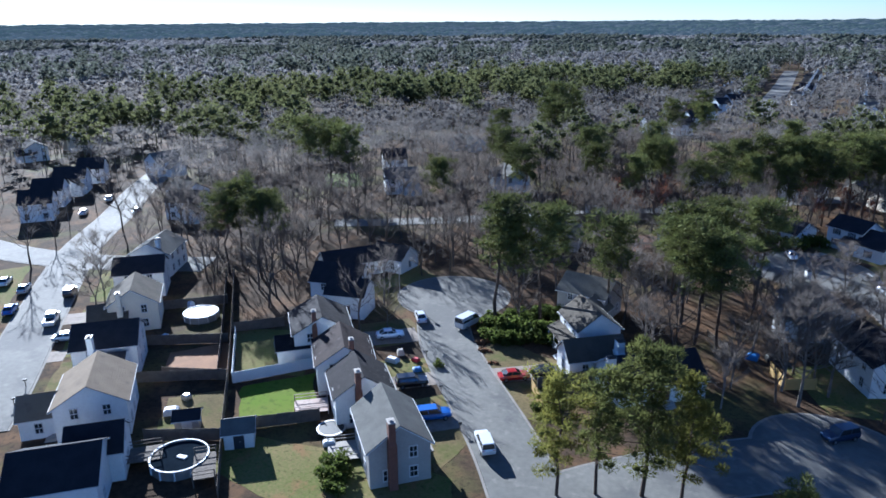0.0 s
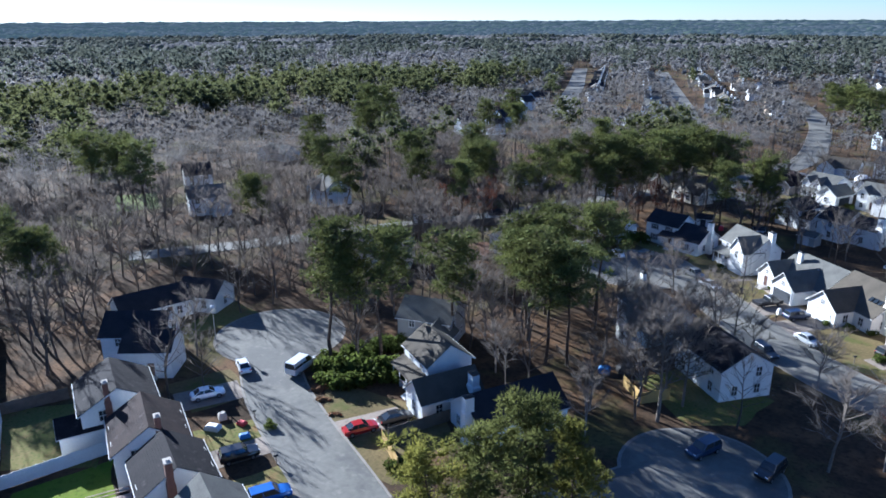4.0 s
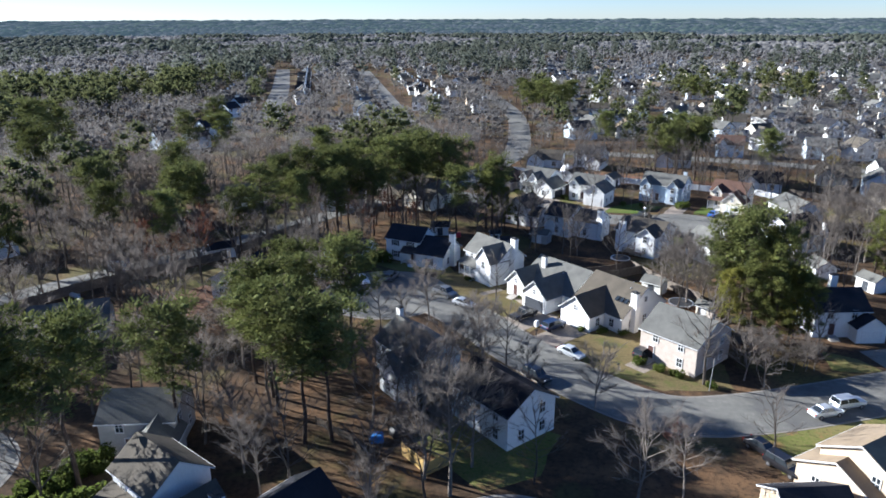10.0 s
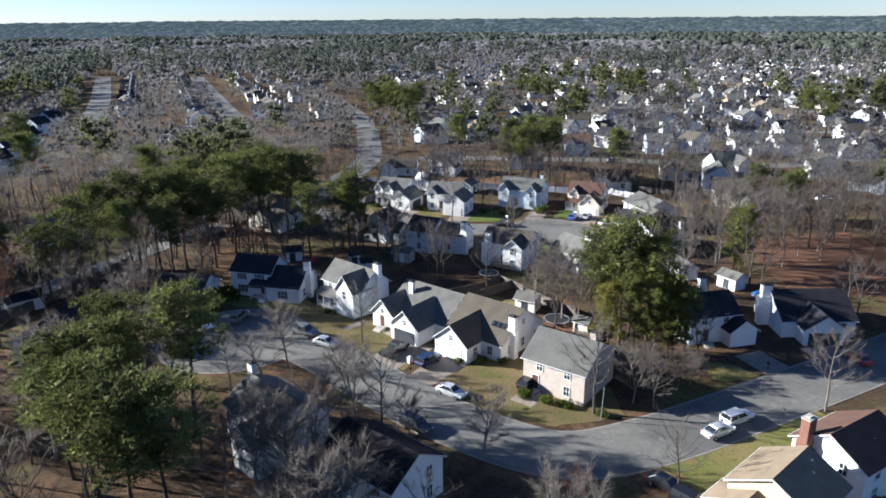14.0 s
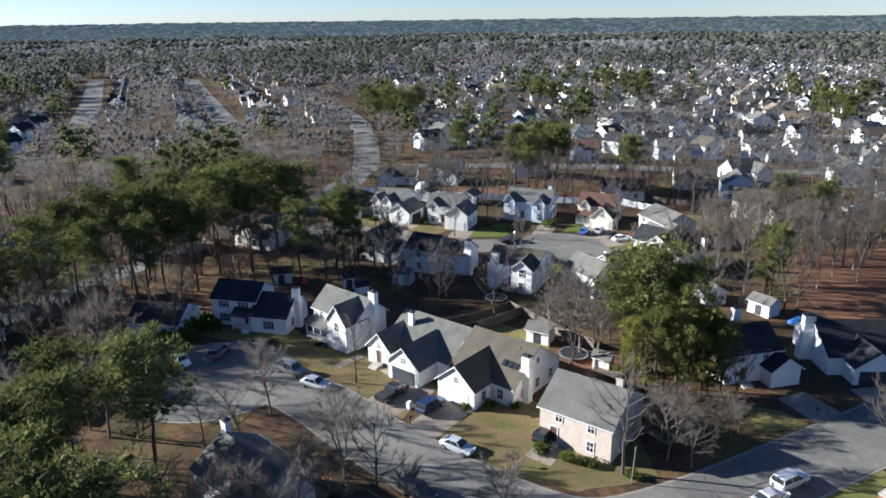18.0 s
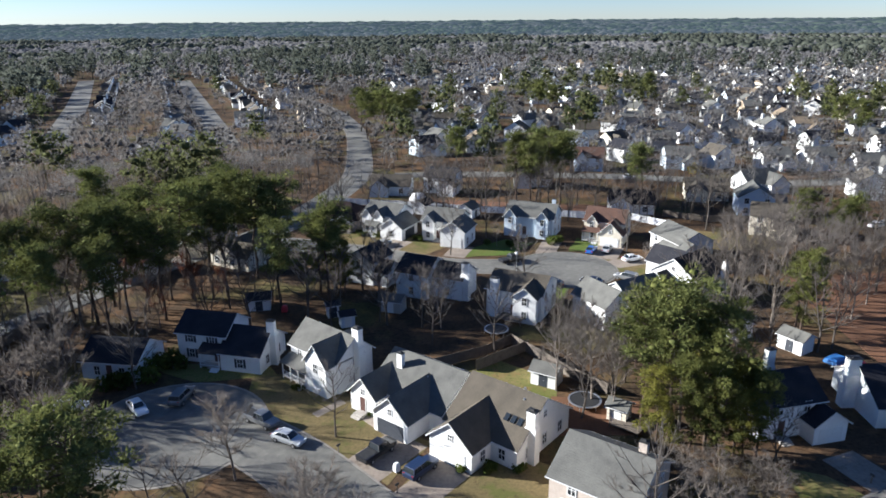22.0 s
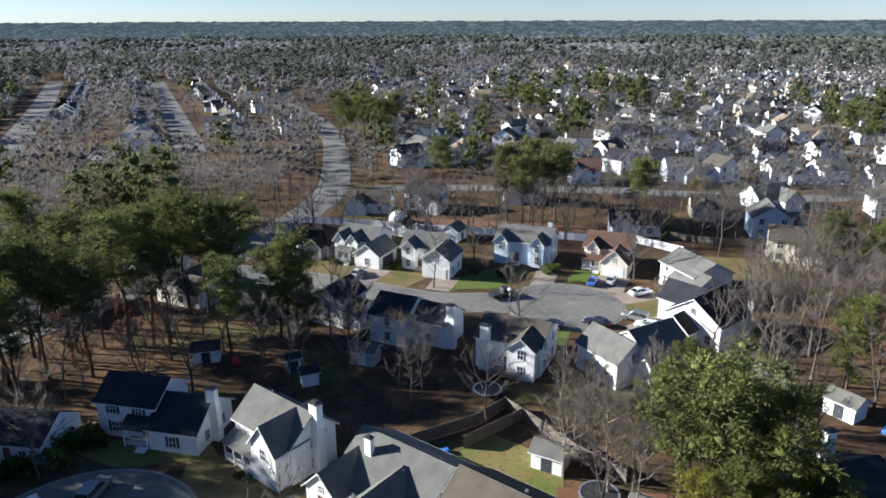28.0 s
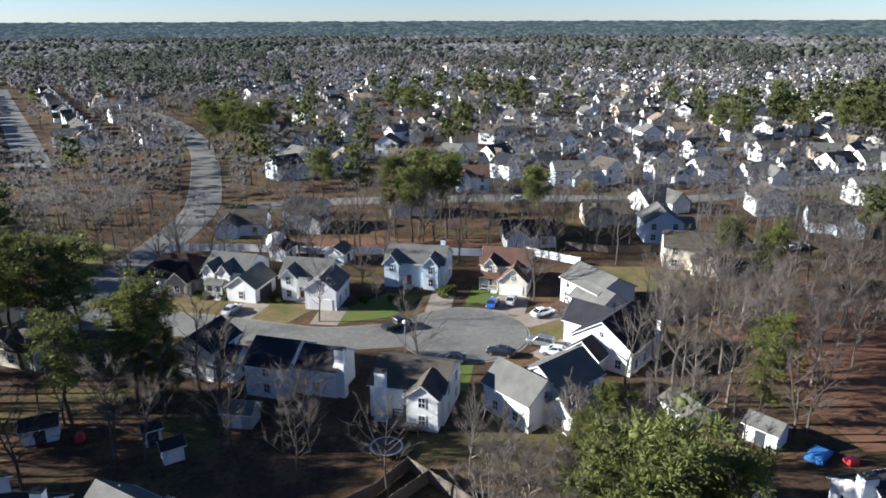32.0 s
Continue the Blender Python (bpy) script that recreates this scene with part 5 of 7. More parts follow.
def free_of(p, pad):
    ok = np.ones(len(p), bool)
    for k in range(0, len(p), 2000):
        q = p[k : k + 2000]
        d = np.hypot(q[:, None, 0] - KO[None, :, 0], q[:, None, 1] - KO[None, :, 1])
        ok[k : k + 2000] = (d > KO[None, :, 2] + pad).all(1)
    return ok


def scatter(rng, r0, r1, cell):
    """Jittered spots in the wedge of land ahead."""
    cx, cy = -10.0, 40.0
    n = int(2 * r1 / cell)
    gx, gy = np.meshgrid(np.arange(n), np.arange(n))
    p = np.stack([gx.ravel(), gy.ravel()], 1) * cell - r1
    p = p + rng.uniform(-0.5, 0.5, p.shape) * cell
    r, a = np.hypot(*p.T), np.degrees(np.arctan2(p[:, 1], p[:, 0]))
    ok = (r > r0) & (r < r1) & (((a > 36) & (a < 180)) | (a < -172))
    return p[ok] + (cx, cy)


def in_estate(p):
    x, y = p.T
    return (y > 215) & (x > -30 - (y - 340) * 0.08) & (x < 215 + (y - 340) * 0.8) & (y < 850)


def green_share(p, seed):
    """Where evergreens gather, by slow noise."""
    return np.array([noise.noise((x * 0.017 + seed, y * 0.017, seed)) for x, y in p])


def bare_stuff(rng, p, h, n, width, core=0.0, m=4):
    """Rounded leafless crowns on a bare trunk: m lobes of fine stems to a tree, n stems in all, round a thin inner mass."""
    k = len(p)
    hh = h * rng.uniform(0.7, 1.3, k)
    z0 = rise(np.hypot(p[:, 0] + 20, p[:, 1] - 100))
    foot = np.stack([p[:, 0], p[:, 1], z0 - 0.1], 1)
    lobes = foot[:, None, :] + ball(rng, k * m).reshape(k, m, 3) * hh[:, None, None] * np.array([0.34, 0.34, 0.2]) + (hh * 0.66)[:, None, None] * np.array([0, 0, 1.0])
    c = np.repeat(lobes.reshape(-1, 3), n // m, 0)
    H = np.repeat(hh, m * (n // m))[:, None]
    d = rng.normal(size=(len(c), 3)) + np.array([0, 0, 0.25])
    d /= np.linalg.norm(d, axis=1)[:, None]
    reach = rng.uniform(0.5, 1.0, (len(c), 1))
    tip = c + d * H * 0.25 * reach
    root = c + d * H * 0.25 * (reach - 0.5) + rng.normal(size=c.shape) * H * 0.025
    side = np.cross(d, rng.normal(size=c.shape))
    side /= np.linalg.norm(side, axis=1)[:, None]
    side *= width * rng.uniform(0.5, 1.4, (len(c), 1))
    v = [np.stack([root + side, root - side, tip], 1).reshape(-1, 3)]
    top = foot + np.stack([0 * hh, 0 * hh, hh * 0.8], 1)
    for a in (0, 2.1, 4.2):
        o1 = np.array([math.cos(a), math.sin(a), 0]) * 0.011 * hh[:, None]
        o2 = np.array([math.cos(a + 2.1), math.sin(a + 2.1), 0]) * 0.011 * hh[:, None]
        v.append(np.stack([foot + o1, foot + o2, top], 1).reshape(-1, 3))
    out = [soup(np.concatenate(v))]
    if core:
        q = lobes.reshape(-1, 3)
        r = np.repeat(hh, m)[:, None] * core * rng.uniform(0.7, 1.3, (len(q), 1)) * np.array([1, 1, 0.85])
        out.append(blobs(rng, q, r, 1, 0.4))
    return joined(out)


def tri_array(me):
    me.calc_loop_triangles()
    n = len(me.loop_triangles)
    co, tr = np.empty(len(me.vertices) * 3, np.float32), np.empty(n * 3, np.int32)
    me.vertices.foreach_get("co", co)
    me.loop_triangles.foreach_get("vertices", tr)
    return co.reshape(-1, 3)[tr]


def limbed_stuff(rng, p, h):
    """Leafless trees with real limbs, joined, for the nearer woods."""
    protos = []
    for k in range(6):
        tr, cr = bare_meshes(70 + k, 12, 1.0, None, 2, 13)
        protos.append(np.concatenate([tri_array(tr), tri_array(cr)]))
        bpy.data.meshes.remove(tr)
        bpy.data.meshes.remove(cr)
    out = []
    for q in p:
        a, s = rng.uniform(0, 6.28), h * rng.uniform(0.7, 1.3) / 12
        m = np.array([[math.cos(a), -math.sin(a), 0], [math.sin(a), math.cos(a), 0], [0, 0, 1]]) * np.array([1.2, 1.2, 1.0])[:, None]
        out.append(protos[rng.integers(6)] @ m.T * s + np.array([q[0], q[1], 0]))
    return np.concatenate(out)


def pine_stuff(rng, p, h, n, size):
    """Rounded pines: seven clumps about the top half of a straight trunk, with n tufts to a clump."""
    k, m = len(p), 7
    hh = h * rng.uniform(0.7, 1.2, k)
    z0 = rise(np.hypot(p[:, 0] + 20, p[:, 1] - 100))
    base = np.stack([p[:, 0], p[:, 1], z0], 1)
    cc, ss = [], []
    for j in range(m):
        t = 0.5 + 0.42 * j / (m - 1)
        rad = hh * 0.15 * (1.0 if j < m - 2 else 0.45) * rng.uniform(0.6, 1.2, k)
        a = j * 2.4 + rng.uniform(0, 1.2, k)
        cc.append(base + np.stack([np.cos(a) * rad, np.sin(a) * rad, hh * (t + rng.uniform(-0.03, 0.03, k))], 1))
        ss.append(hh[:, None] * rng.uniform(0.75, 1.25, (k, 1)) * np.array([0.125, 0.125, 0.085]))
    c, s = np.stack(cc, 1).reshape(-1, 3), np.stack(ss, 1).reshape(-1, 3)
    out = [blobs(rng, c, s * 0.5, 1, 0.4)]
    if n:
        d = ball(rng, len(c) * n)
        q = np.repeat(c, n, 0) + d * np.repeat(s, n, 0)
        out.append(soup(tufts(rng, q, d, size, size * 0.3)))
    tv = []
    for a in (0, 2.1, 4.2):
        off = np.array([math.cos(a), math.sin(a), 0]) * 0.25
        off2 = np.array([math.cos(a + 2.1), math.sin(a + 2.1), 0]) * 0.25
        tv.append(np.stack([base + off, base + off2, base + np.stack([0 * hh, 0 * hh, hh * 0.9], 1)], 1).reshape(-1, 3))
    out.append(soup(np.concatenate(tv)))
    return joined(out)


def stuff(name, pieces, mat, label):
    me = big_mesh(name, *joined(pieces), mat)
    tagged(new(name, me), label, "woods", kind="stuff")


ZONES = [(-290, -100, -60, 40, 0.04), (-290, -160, 40, 60, 0.25), (-290, -175, 60, 100, 0.9), (-175, -120, 44, 100, 0.9), (-170, -96, 74, 240, 0.9), (-165, -106, 42, 72, 0.75), (-140, -80, 92, 135, 0.85), (-98, -58, 98, 136, 0.9), (-78, -46, 118, 134, 0.3), (-112, -46, 172, 215, 0.9), (40, 92, 150, 216, 0.28), (-62, -26, 170, 188, 0.6), (-44, -26, 84, 98, 0.3), (-62, -44, 82, 96, 0.75), (-100, -60, 130, 172, 0.9), (8, 26, 144, 170, 0.2), (-26, 8, 158, 176, 0.2), (-60, 60, 236, 262, 0.3), (14, 30, 128, 136, 0.25)]


def near_density(p):
    """How thick the trees stand among the near houses."""
    d = np.full(len(p), 0.09)
    for x0, x1, y0, y1, k in ZONES:
        hit = (p[:, 0] > x0) & (p[:, 0] < x1) & (p[:, 1] > y0) & (p[:, 1] < y1)
        d[hit] = np.maximum(d[hit], k)
    return d


def build_woods():
    rng = np.random.default_rng(5)
    bv, gv = [], []
    for r0, r1, cell, nb, wb, core, ng, sg, dens in [(50, 260, 6.0, 150, 0.05, 0.0, 60, 0.9, 0.95), (260, 520, 7.6, 112, 0.10, 0.05, 30, 1.3, 0.96), (520, 1000, 10.5, 52, 0.30, 0.09, 11, 2.2, 0.97)]:
        p = scatter(rng, r0, r1, cell)
        est = in_estate(p)
        keep = rng.random(len(p)) < np.where(est, 0.88, dens)
        near = ((p[:, 1] > -40) & (p[:, 1] < 240) & (p[:, 0] > -160) & (p[:, 0] < 75)) | ((p[:, 1] < 100) & (p[:, 0] > -290))
        keep = np.where(near, rng.random(len(p)) < near_density(p), keep)
        p = p[keep]
        p = p[free_of(p, 0.0)]
        g = 0.7 * green_share(p * 1.8, 3.1) + 0.5 * green_share(p * 0.5, 5.3) + rng.uniform(-0.3, 0.3, len(p))
        thr = np.where(in_estate(p), 0.44, np.where((p[:, 1] > 215) & (p[:, 0] > -60), 0.36, np.where((p[:, 0] < -60) & (p[:, 0] > -250) & (p[:, 1] > 215) & (p[:, 1] < 520), 0.62, np.where(p[:, 1] < 215, 0.38, 0.25))))
        near = ((p[:, 1] > -40) & (p[:, 1] < 240) & (p[:, 0] > -112) & (p[:, 0] < 75)) | ((p[:, 1] < 56) & (p[:, 0] > -290))
        ev = (g > thr) & ~near
        if r0 < 200:
            close = (np.hypot(p[:, 0] + 15, p[:, 1] - 90) < 175) & ~ev
            stuff("bare_thicket", [soup(limbed_stuff(rng, p[close], 12.6).reshape(-1, 3))], M_TWIG, "leafless grey trees standing thick among the houses")
            bv.append(bare_stuff(rng, p[~ev & ~close], 14, nb, wb, core))
        else:
            bv.append(bare_stuff(rng, p[~ev], np.where(in_estate(p[~ev]), 10.5, 12.8), nb, wb, core))
        gv.append(pine_stuff(rng, p[ev], 19.5, ng, sg))
    # woods past 520 m use the canopy colours with haze painted in
    stuff("outer_bare_woods", [bv.pop()], M_FARB_HAZE, "leafless woods beyond the nearer houses, paled by painted haze")
    stuff("outer_pine_woods", [gv.pop()], M_FARG_HAZE, "scattered pines in the farther woods")
    stuff("bare_woods", bv, M_FARB, "grey-brown leafless winter woods between the houses")
    stuff("pine_woods", gv, M_FARG, "dark green pine stands in the woods")
    bv, gv, far = [], [], []
    for r0, r1, cell in [(1000, 1800, 14), (1800, 2900, 24), (2900, 4850, 60)]:
        p = scatter(rng, r0, r1, cell)
        g = green_share(p * 0.4, 7.7) + 0.5 * green_share(p * 1.3, 2.2) + rng.uniform(-0.3, 0.3, len(p))
        for sel, out, hh in ((g > 0.18, gv, 17), (g <= 0.18, bv, 13)):
            q = p[sel]
            c = np.stack([q[:, 0], q[:, 1], rise(np.hypot(q[:, 0] + 20, q[:, 1] - 100)) + hh * 0.6], 1)
            rad = np.array([cell * 0.62, cell * 0.62, hh * 0.4 if r0 < 1500 else 4.5]) * rng.uniform(0.75, 1.3, (len(q), 1))
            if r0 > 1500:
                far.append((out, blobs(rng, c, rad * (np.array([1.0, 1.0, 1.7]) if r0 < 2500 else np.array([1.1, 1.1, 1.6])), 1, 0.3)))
            else:
                out.append(blobs(rng, c, rad * 0.75, 1, 0.35))
                d = ball(rng, len(c) * 10)
                out.append(soup(tufts(rng, np.repeat(c, 10, 0) + d * np.repeat(rad, 10, 0), d, 2.4, 0.5)))
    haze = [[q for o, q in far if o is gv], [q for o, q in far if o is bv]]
    stuff("far_bare_woods", bv, M_FARB_HAZE, "leafless woods far beyond the houses")
    stuff("far_pine_woods", gv, M_FARG_HAZE, "dark pine woods far beyond the houses")
    # the horizon woods carry painted haze: a blue glow in their own material
    for q, mt, lb in ((haze[0], M_HAZEG, "horizon woods with painted blue-green haze glow"), (haze[1], M_HAZE, "horizon woods with painted blue-grey haze glow")):
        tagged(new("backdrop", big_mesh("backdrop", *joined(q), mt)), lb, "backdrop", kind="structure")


# ---- vehicles ----
def paint(name, c):
    return flat(name, c, 0.28, 0.25, 0.6)


PAINT = {
    "white": paint("white_paint", (0.75, 0.76, 0.77)),
    "silver": paint("silver_paint", (0.45, 0.47, 0.49)),
    "black": paint("black_paint", (0.015, 0.015, 0.018)),
    "navy": paint("dark_blue_paint", (0.02, 0.035, 0.08)),
    "blue": paint("blue_paint", (0.03, 0.13, 0.45)),
    "red": paint("red_paint", (0.38, 0.02, 0.025)),
    "grey": paint("grey_paint", (0.16, 0.165, 0.17)),
}


def loft(stations):
    """A body from stations of x, half width, floor, waist height and top half width."""
    g, n = Geo(), len(stations)
    v, f = [], []
    for x, hw, z0, z1, tw in stations:
        zm = z0 + (z1 - z0) * 0.55
        v += [(x, -hw * 0.93, z0), (x, -hw, zm), (x, -tw, z1), (x, tw, z1), (x, hw, zm), (x, hw * 0.93, z0)]
    for k in range(n - 1):
        for i in range(6):
            j = (i + 1) % 6
            f.append((k * 6 + i, k * 6 + j, (k + 1) * 6 + j, (k + 1) * 6 + i))
    f += [tuple(range(6))[::-1], tuple(range((n - 1) * 6, n * 6))]
    return g.add(v, f)


KINDS = {
    "sedan": dict(L=4.7, body=[(-2.35, 0.72, 0.42, 0.72, 0.6), (-2.2, 0.86, 0.3, 0.92, 0.78), (-1.2, 0.91, 0.25, 1.0, 0.82), (0.6, 0.91, 0.25, 0.97, 0.82), (1.6, 0.89, 0.27, 0.88, 0.76), (2.2, 0.82, 0.32, 0.74, 0.66), (2.35, 0.7, 0.42, 0.62, 0.56)], cab=(-1.75, 1.0, -1.0, 0.25, 0.98, 1.44, 0.80, 0.60)),
    "suv": dict(L=4.8, body=[(-2.4, 0.78, 0.5, 0.95, 0.72), (-2.3, 0.92, 0.38, 1.12, 0.86), (-1.0, 0.95, 0.34, 1.14, 0.88), (0.8, 0.95, 0.34, 1.1, 0.88), (1.8, 0.93, 0.36, 1.04, 0.82), (2.3, 0.88, 0.42, 0.95, 0.76), (2.4, 0.76, 0.52, 0.8, 0.66)], cab=(-2.25, 1.05, -2.05, 0.4, 1.1, 1.74, 0.87, 0.72)),
    "van": dict(L=5.6, body=[(-2.8, 0.9, 0.45, 1.3, 0.92), (-2.7, 0.98, 0.36, 1.35, 0.96), (0.8, 0.98, 0.36, 1.35, 0.96), (1.9, 0.96, 0.36, 1.2, 0.9), (2.6, 0.9, 0.42, 1.0, 0.8), (2.8, 0.78, 0.5, 0.9, 0.66)], cab=(-2.75, 1.75, -2.7, 0.9, 1.3, 2.25, 0.95, 0.84)),
    "pickup": dict(L=5.6, body=[(-2.8, 0.9, 0.55, 1.12, 0.9), (-2.7, 0.96, 0.45, 1.14, 0.93), (0.2, 0.97, 0.42, 1.14, 0.93), (1.6, 0.97, 0.42, 1.14, 0.9), (2.5, 0.93, 0.46, 1.06, 0.84), (2.8, 0.8, 0.55, 0.95, 0.72)], cab=(-0.6, 1.5, -0.4, 0.9, 1.12, 1.85, 0.88, 0.74)),
}


def car(x, y, rz, kind, colour, label):
    k = KINDS[kind]
    ob = thing("pickup_truck" if kind == "pickup" else kind if kind == "van" else "car", x, y, 0.075, rz, label, "truck" if kind == "pickup" else kind if kind == "van" else "car", "parked vehicles")
    m = PAINT[colour]
    part("body", cached((kind, colour), lambda: loft(k["body"]).mesh("body", m, False)), ob)
    x0, x1, u0, u1, z0, z1, w0, w1 = k["cab"]

    def glass_mesh():
        v = [(x0, -w0, z0), (x1, -w0, z0), (x1, w0, z0), (x0, w0, z0), (u0, -w1, z1), (u1, -w1, z1), (u1, w1, z1), (u0, w1, z1)]
        return Geo().add(v, [(3, 2, 1, 0), (4, 5, 6, 7), (0, 1, 5, 4), (1, 2, 6, 5), (2, 3, 7, 6), (3, 0, 4, 7)]).mesh("window_glass", M_GLASS)

    part("window_glass", cached((kind, "glass"), glass_mesh), ob)

    def roof_mesh():
        g = Geo().box((u0 + u1) / 2, 0, z1 - 0.02, u1 - u0 + 0.12, w1 * 2 + 0.06, 0.07, 0, 0.94)
        return g.mesh("roof", m)

    part("roof", cached((kind, colour, "roof"), roof_mesh), ob)
    for sy in (-1, 1):
        for q, (ax, bx) in enumerate(((x0, u0), (x1, u1), ((x0 + x1) / 2 - 0.15, (u0 + u1) / 2 - 0.1))):
            part("pillar", cached((kind, colour, "pillar", sy, q), lambda: Geo().tube((ax, sy * w0 * 1.005, z0), (bx, sy * w1 * 1.005, z1), 0.05, 0.045, 4).mesh("pillar", m)), ob)
    if kind == "van":
        part("cargo_side", cached((kind, colour, "cargo"), lambda: Geo().box(-1.3, 0, z0 + 0.02, 2.7, w0 * 2 - 0.06, z1 - z0 - 0.04, 0, 0.95).mesh("cargo_side", m)), ob)
    if kind == "pickup":
        part("cargo_bed", cached("bed", lambda: Geo().box(-1.7, 0, 1.125, 1.95, 1.5, 0.03).mesh("cargo_bed", M_BLACK)), ob)
    half = k["L"] / 2
    for sx in (-1, 1):
        for sy in (-1, 1):
            wh = part("wheel", cached("tyre", lambda: Geo().tube((0, -0.11, 0), (0, 0.11, 0), 0.33, 0.33, 16).mesh("wheel", M_TYRE)), ob, m=pose(sx * half * 0.61, sy * 0.83, 0.31))
            part("rim", cached("rim", lambda: Geo().tube((0, -0.125, 0), (0, 0.125, 0), 0.2, 0.2, 10).mesh("rim", M_RIM)), wh)
    zb = k["body"][2][3] - 0.2
    for sy in (-1, 1):
        part("headlight", cached("hl", lambda: Geo().box(0, 0, -0.08, 0.1, 0.36, 0.16).mesh("headlight", M_LAMP)), ob, m=pose(half - 0.12, sy * 0.6, zb - 0.06))
        part("tail_light", cached("tl", lambda: Geo().box(0, 0, -0.1, 0.08, 0.3, 0.2).mesh("tail_light", M_TAIL)), ob, m=pose(-half + 0.06, sy * 0.66, zb))
    clear(x, y, 3)


for x, y, rz, kind, colour in [(-83.8, 58.7, 62, "sedan", "white"), (-86.2, 67.1, 150, "sedan", "white"), (-68.4, 51.6, 62, "suv", "black"), (-59.5, 48.5, 62, "suv", "blue"), (-50.2, 49.2, 150, "suv", "white"), (-60.2, 64.4, 62, "sedan", "red"), (-58, 68.9, 62, "sedan", "black")]:
    car(x, y, rz, kind, colour, "%s %s parked on the first street" % (colour, "car" if kind == "sedan" else "sport utility car"))
car(-78.8, 72, 100, "van", "white", "white work van parked by the turning end")
for x, y, rz, kind, colour in [(-127.8, 16.4, 156, "pickup", "white"), (-140.1, 22.2, 156, "suv", "black"), (-148.2, 15.6, 156, "sedan", "silver"), (-138, 11.6, 156, "sedan", "blue"), (-118.1, 16.8, 66, "sedan", "silver"), (-155.4, 13.5, 156, "sedan", "white")]:
    car(x, y, rz, kind, colour, "%s %s parked on the wide street" % (colour, "pickup truck" if kind == "pickup" else "car"))
for x, y, rz, kind, colour in [(-17.1, 125.6, -38, "sedan", "silver"), (-20.3, 135.2, 50, "suv", "navy"), (-25.7, 138.8, 50, "pickup", "black"), (-37.1, 142.1, -30, "sedan", "silver"), (-41.5, 146.5, -35, "pickup", "grey"), (-59.2, 150.3, -50, "sedan", "white"), (-54, 153, 80, "suv", "grey"), (-68.7, 151.2, 0, "sedan", "white"), (16.7, 114.4, 26, "sedan", "silver"), (20.3, 117.2, 26, "suv", "silver"), (6.6, 104, -50, "sedan", "black"), (8.2, 100.6, -50, "suv", "black"), (-5.6, 127.6, 50, "suv", "black"), (-21.9, 116.9, -42, "suv", "black"), (-22.5, 84.6, -115, "suv", "navy"), (-14.9, 84.8, -105, "suv", "black")]:
    car(x, y, rz, kind, colour, "%s %s parked along the second street" % ("dark blue" if colour == "navy" else colour, {"sedan": "car", "suv": "sport utility car", "pickup": "pickup truck"}[kind]))
for x, y, rz, kind, colour in [(-0.9, 208.9, 28, "pickup", "black"), (-29.4, 222.5, 60, "sedan", "silver"), (18.1, 215.1, 62, "sedan", "blue"), (21.9, 215.6, 62, "sedan", "silver"), (25.6, 208.7, 20, "sedan", "white"), (21.1, 197.1, 140, "suv", "grey"), (22.2, 193.6, 150, "sedan", "white"), (5.5, 194.6, 165, "sedan", "black"), (13.7, 195.3, 150, "sedan", "black"), (46, 133.4, 100, "sedan", "red")]:
    car(x, y, rz, kind, colour, "%s %s parked round the far turning end" % (colour, {"sedan": "car", "suv": "sport utility car", "pickup": "pickup truck"}[kind]))
for x, y, rz, colour in [(93.8, 230.7, 10, "white"), (97, 232, 10, "grey"), (48, 290, -8, "white"), (120, 296, 5, "silver"), (105, 297, 5, "black"), (-204, 40, 156, "white"), (-196, 52, 150, "silver"), (-216, 50, 156, "white")]:
    car(x, y, rz, "sedan", colour, "%s car parked farther off" % colour)


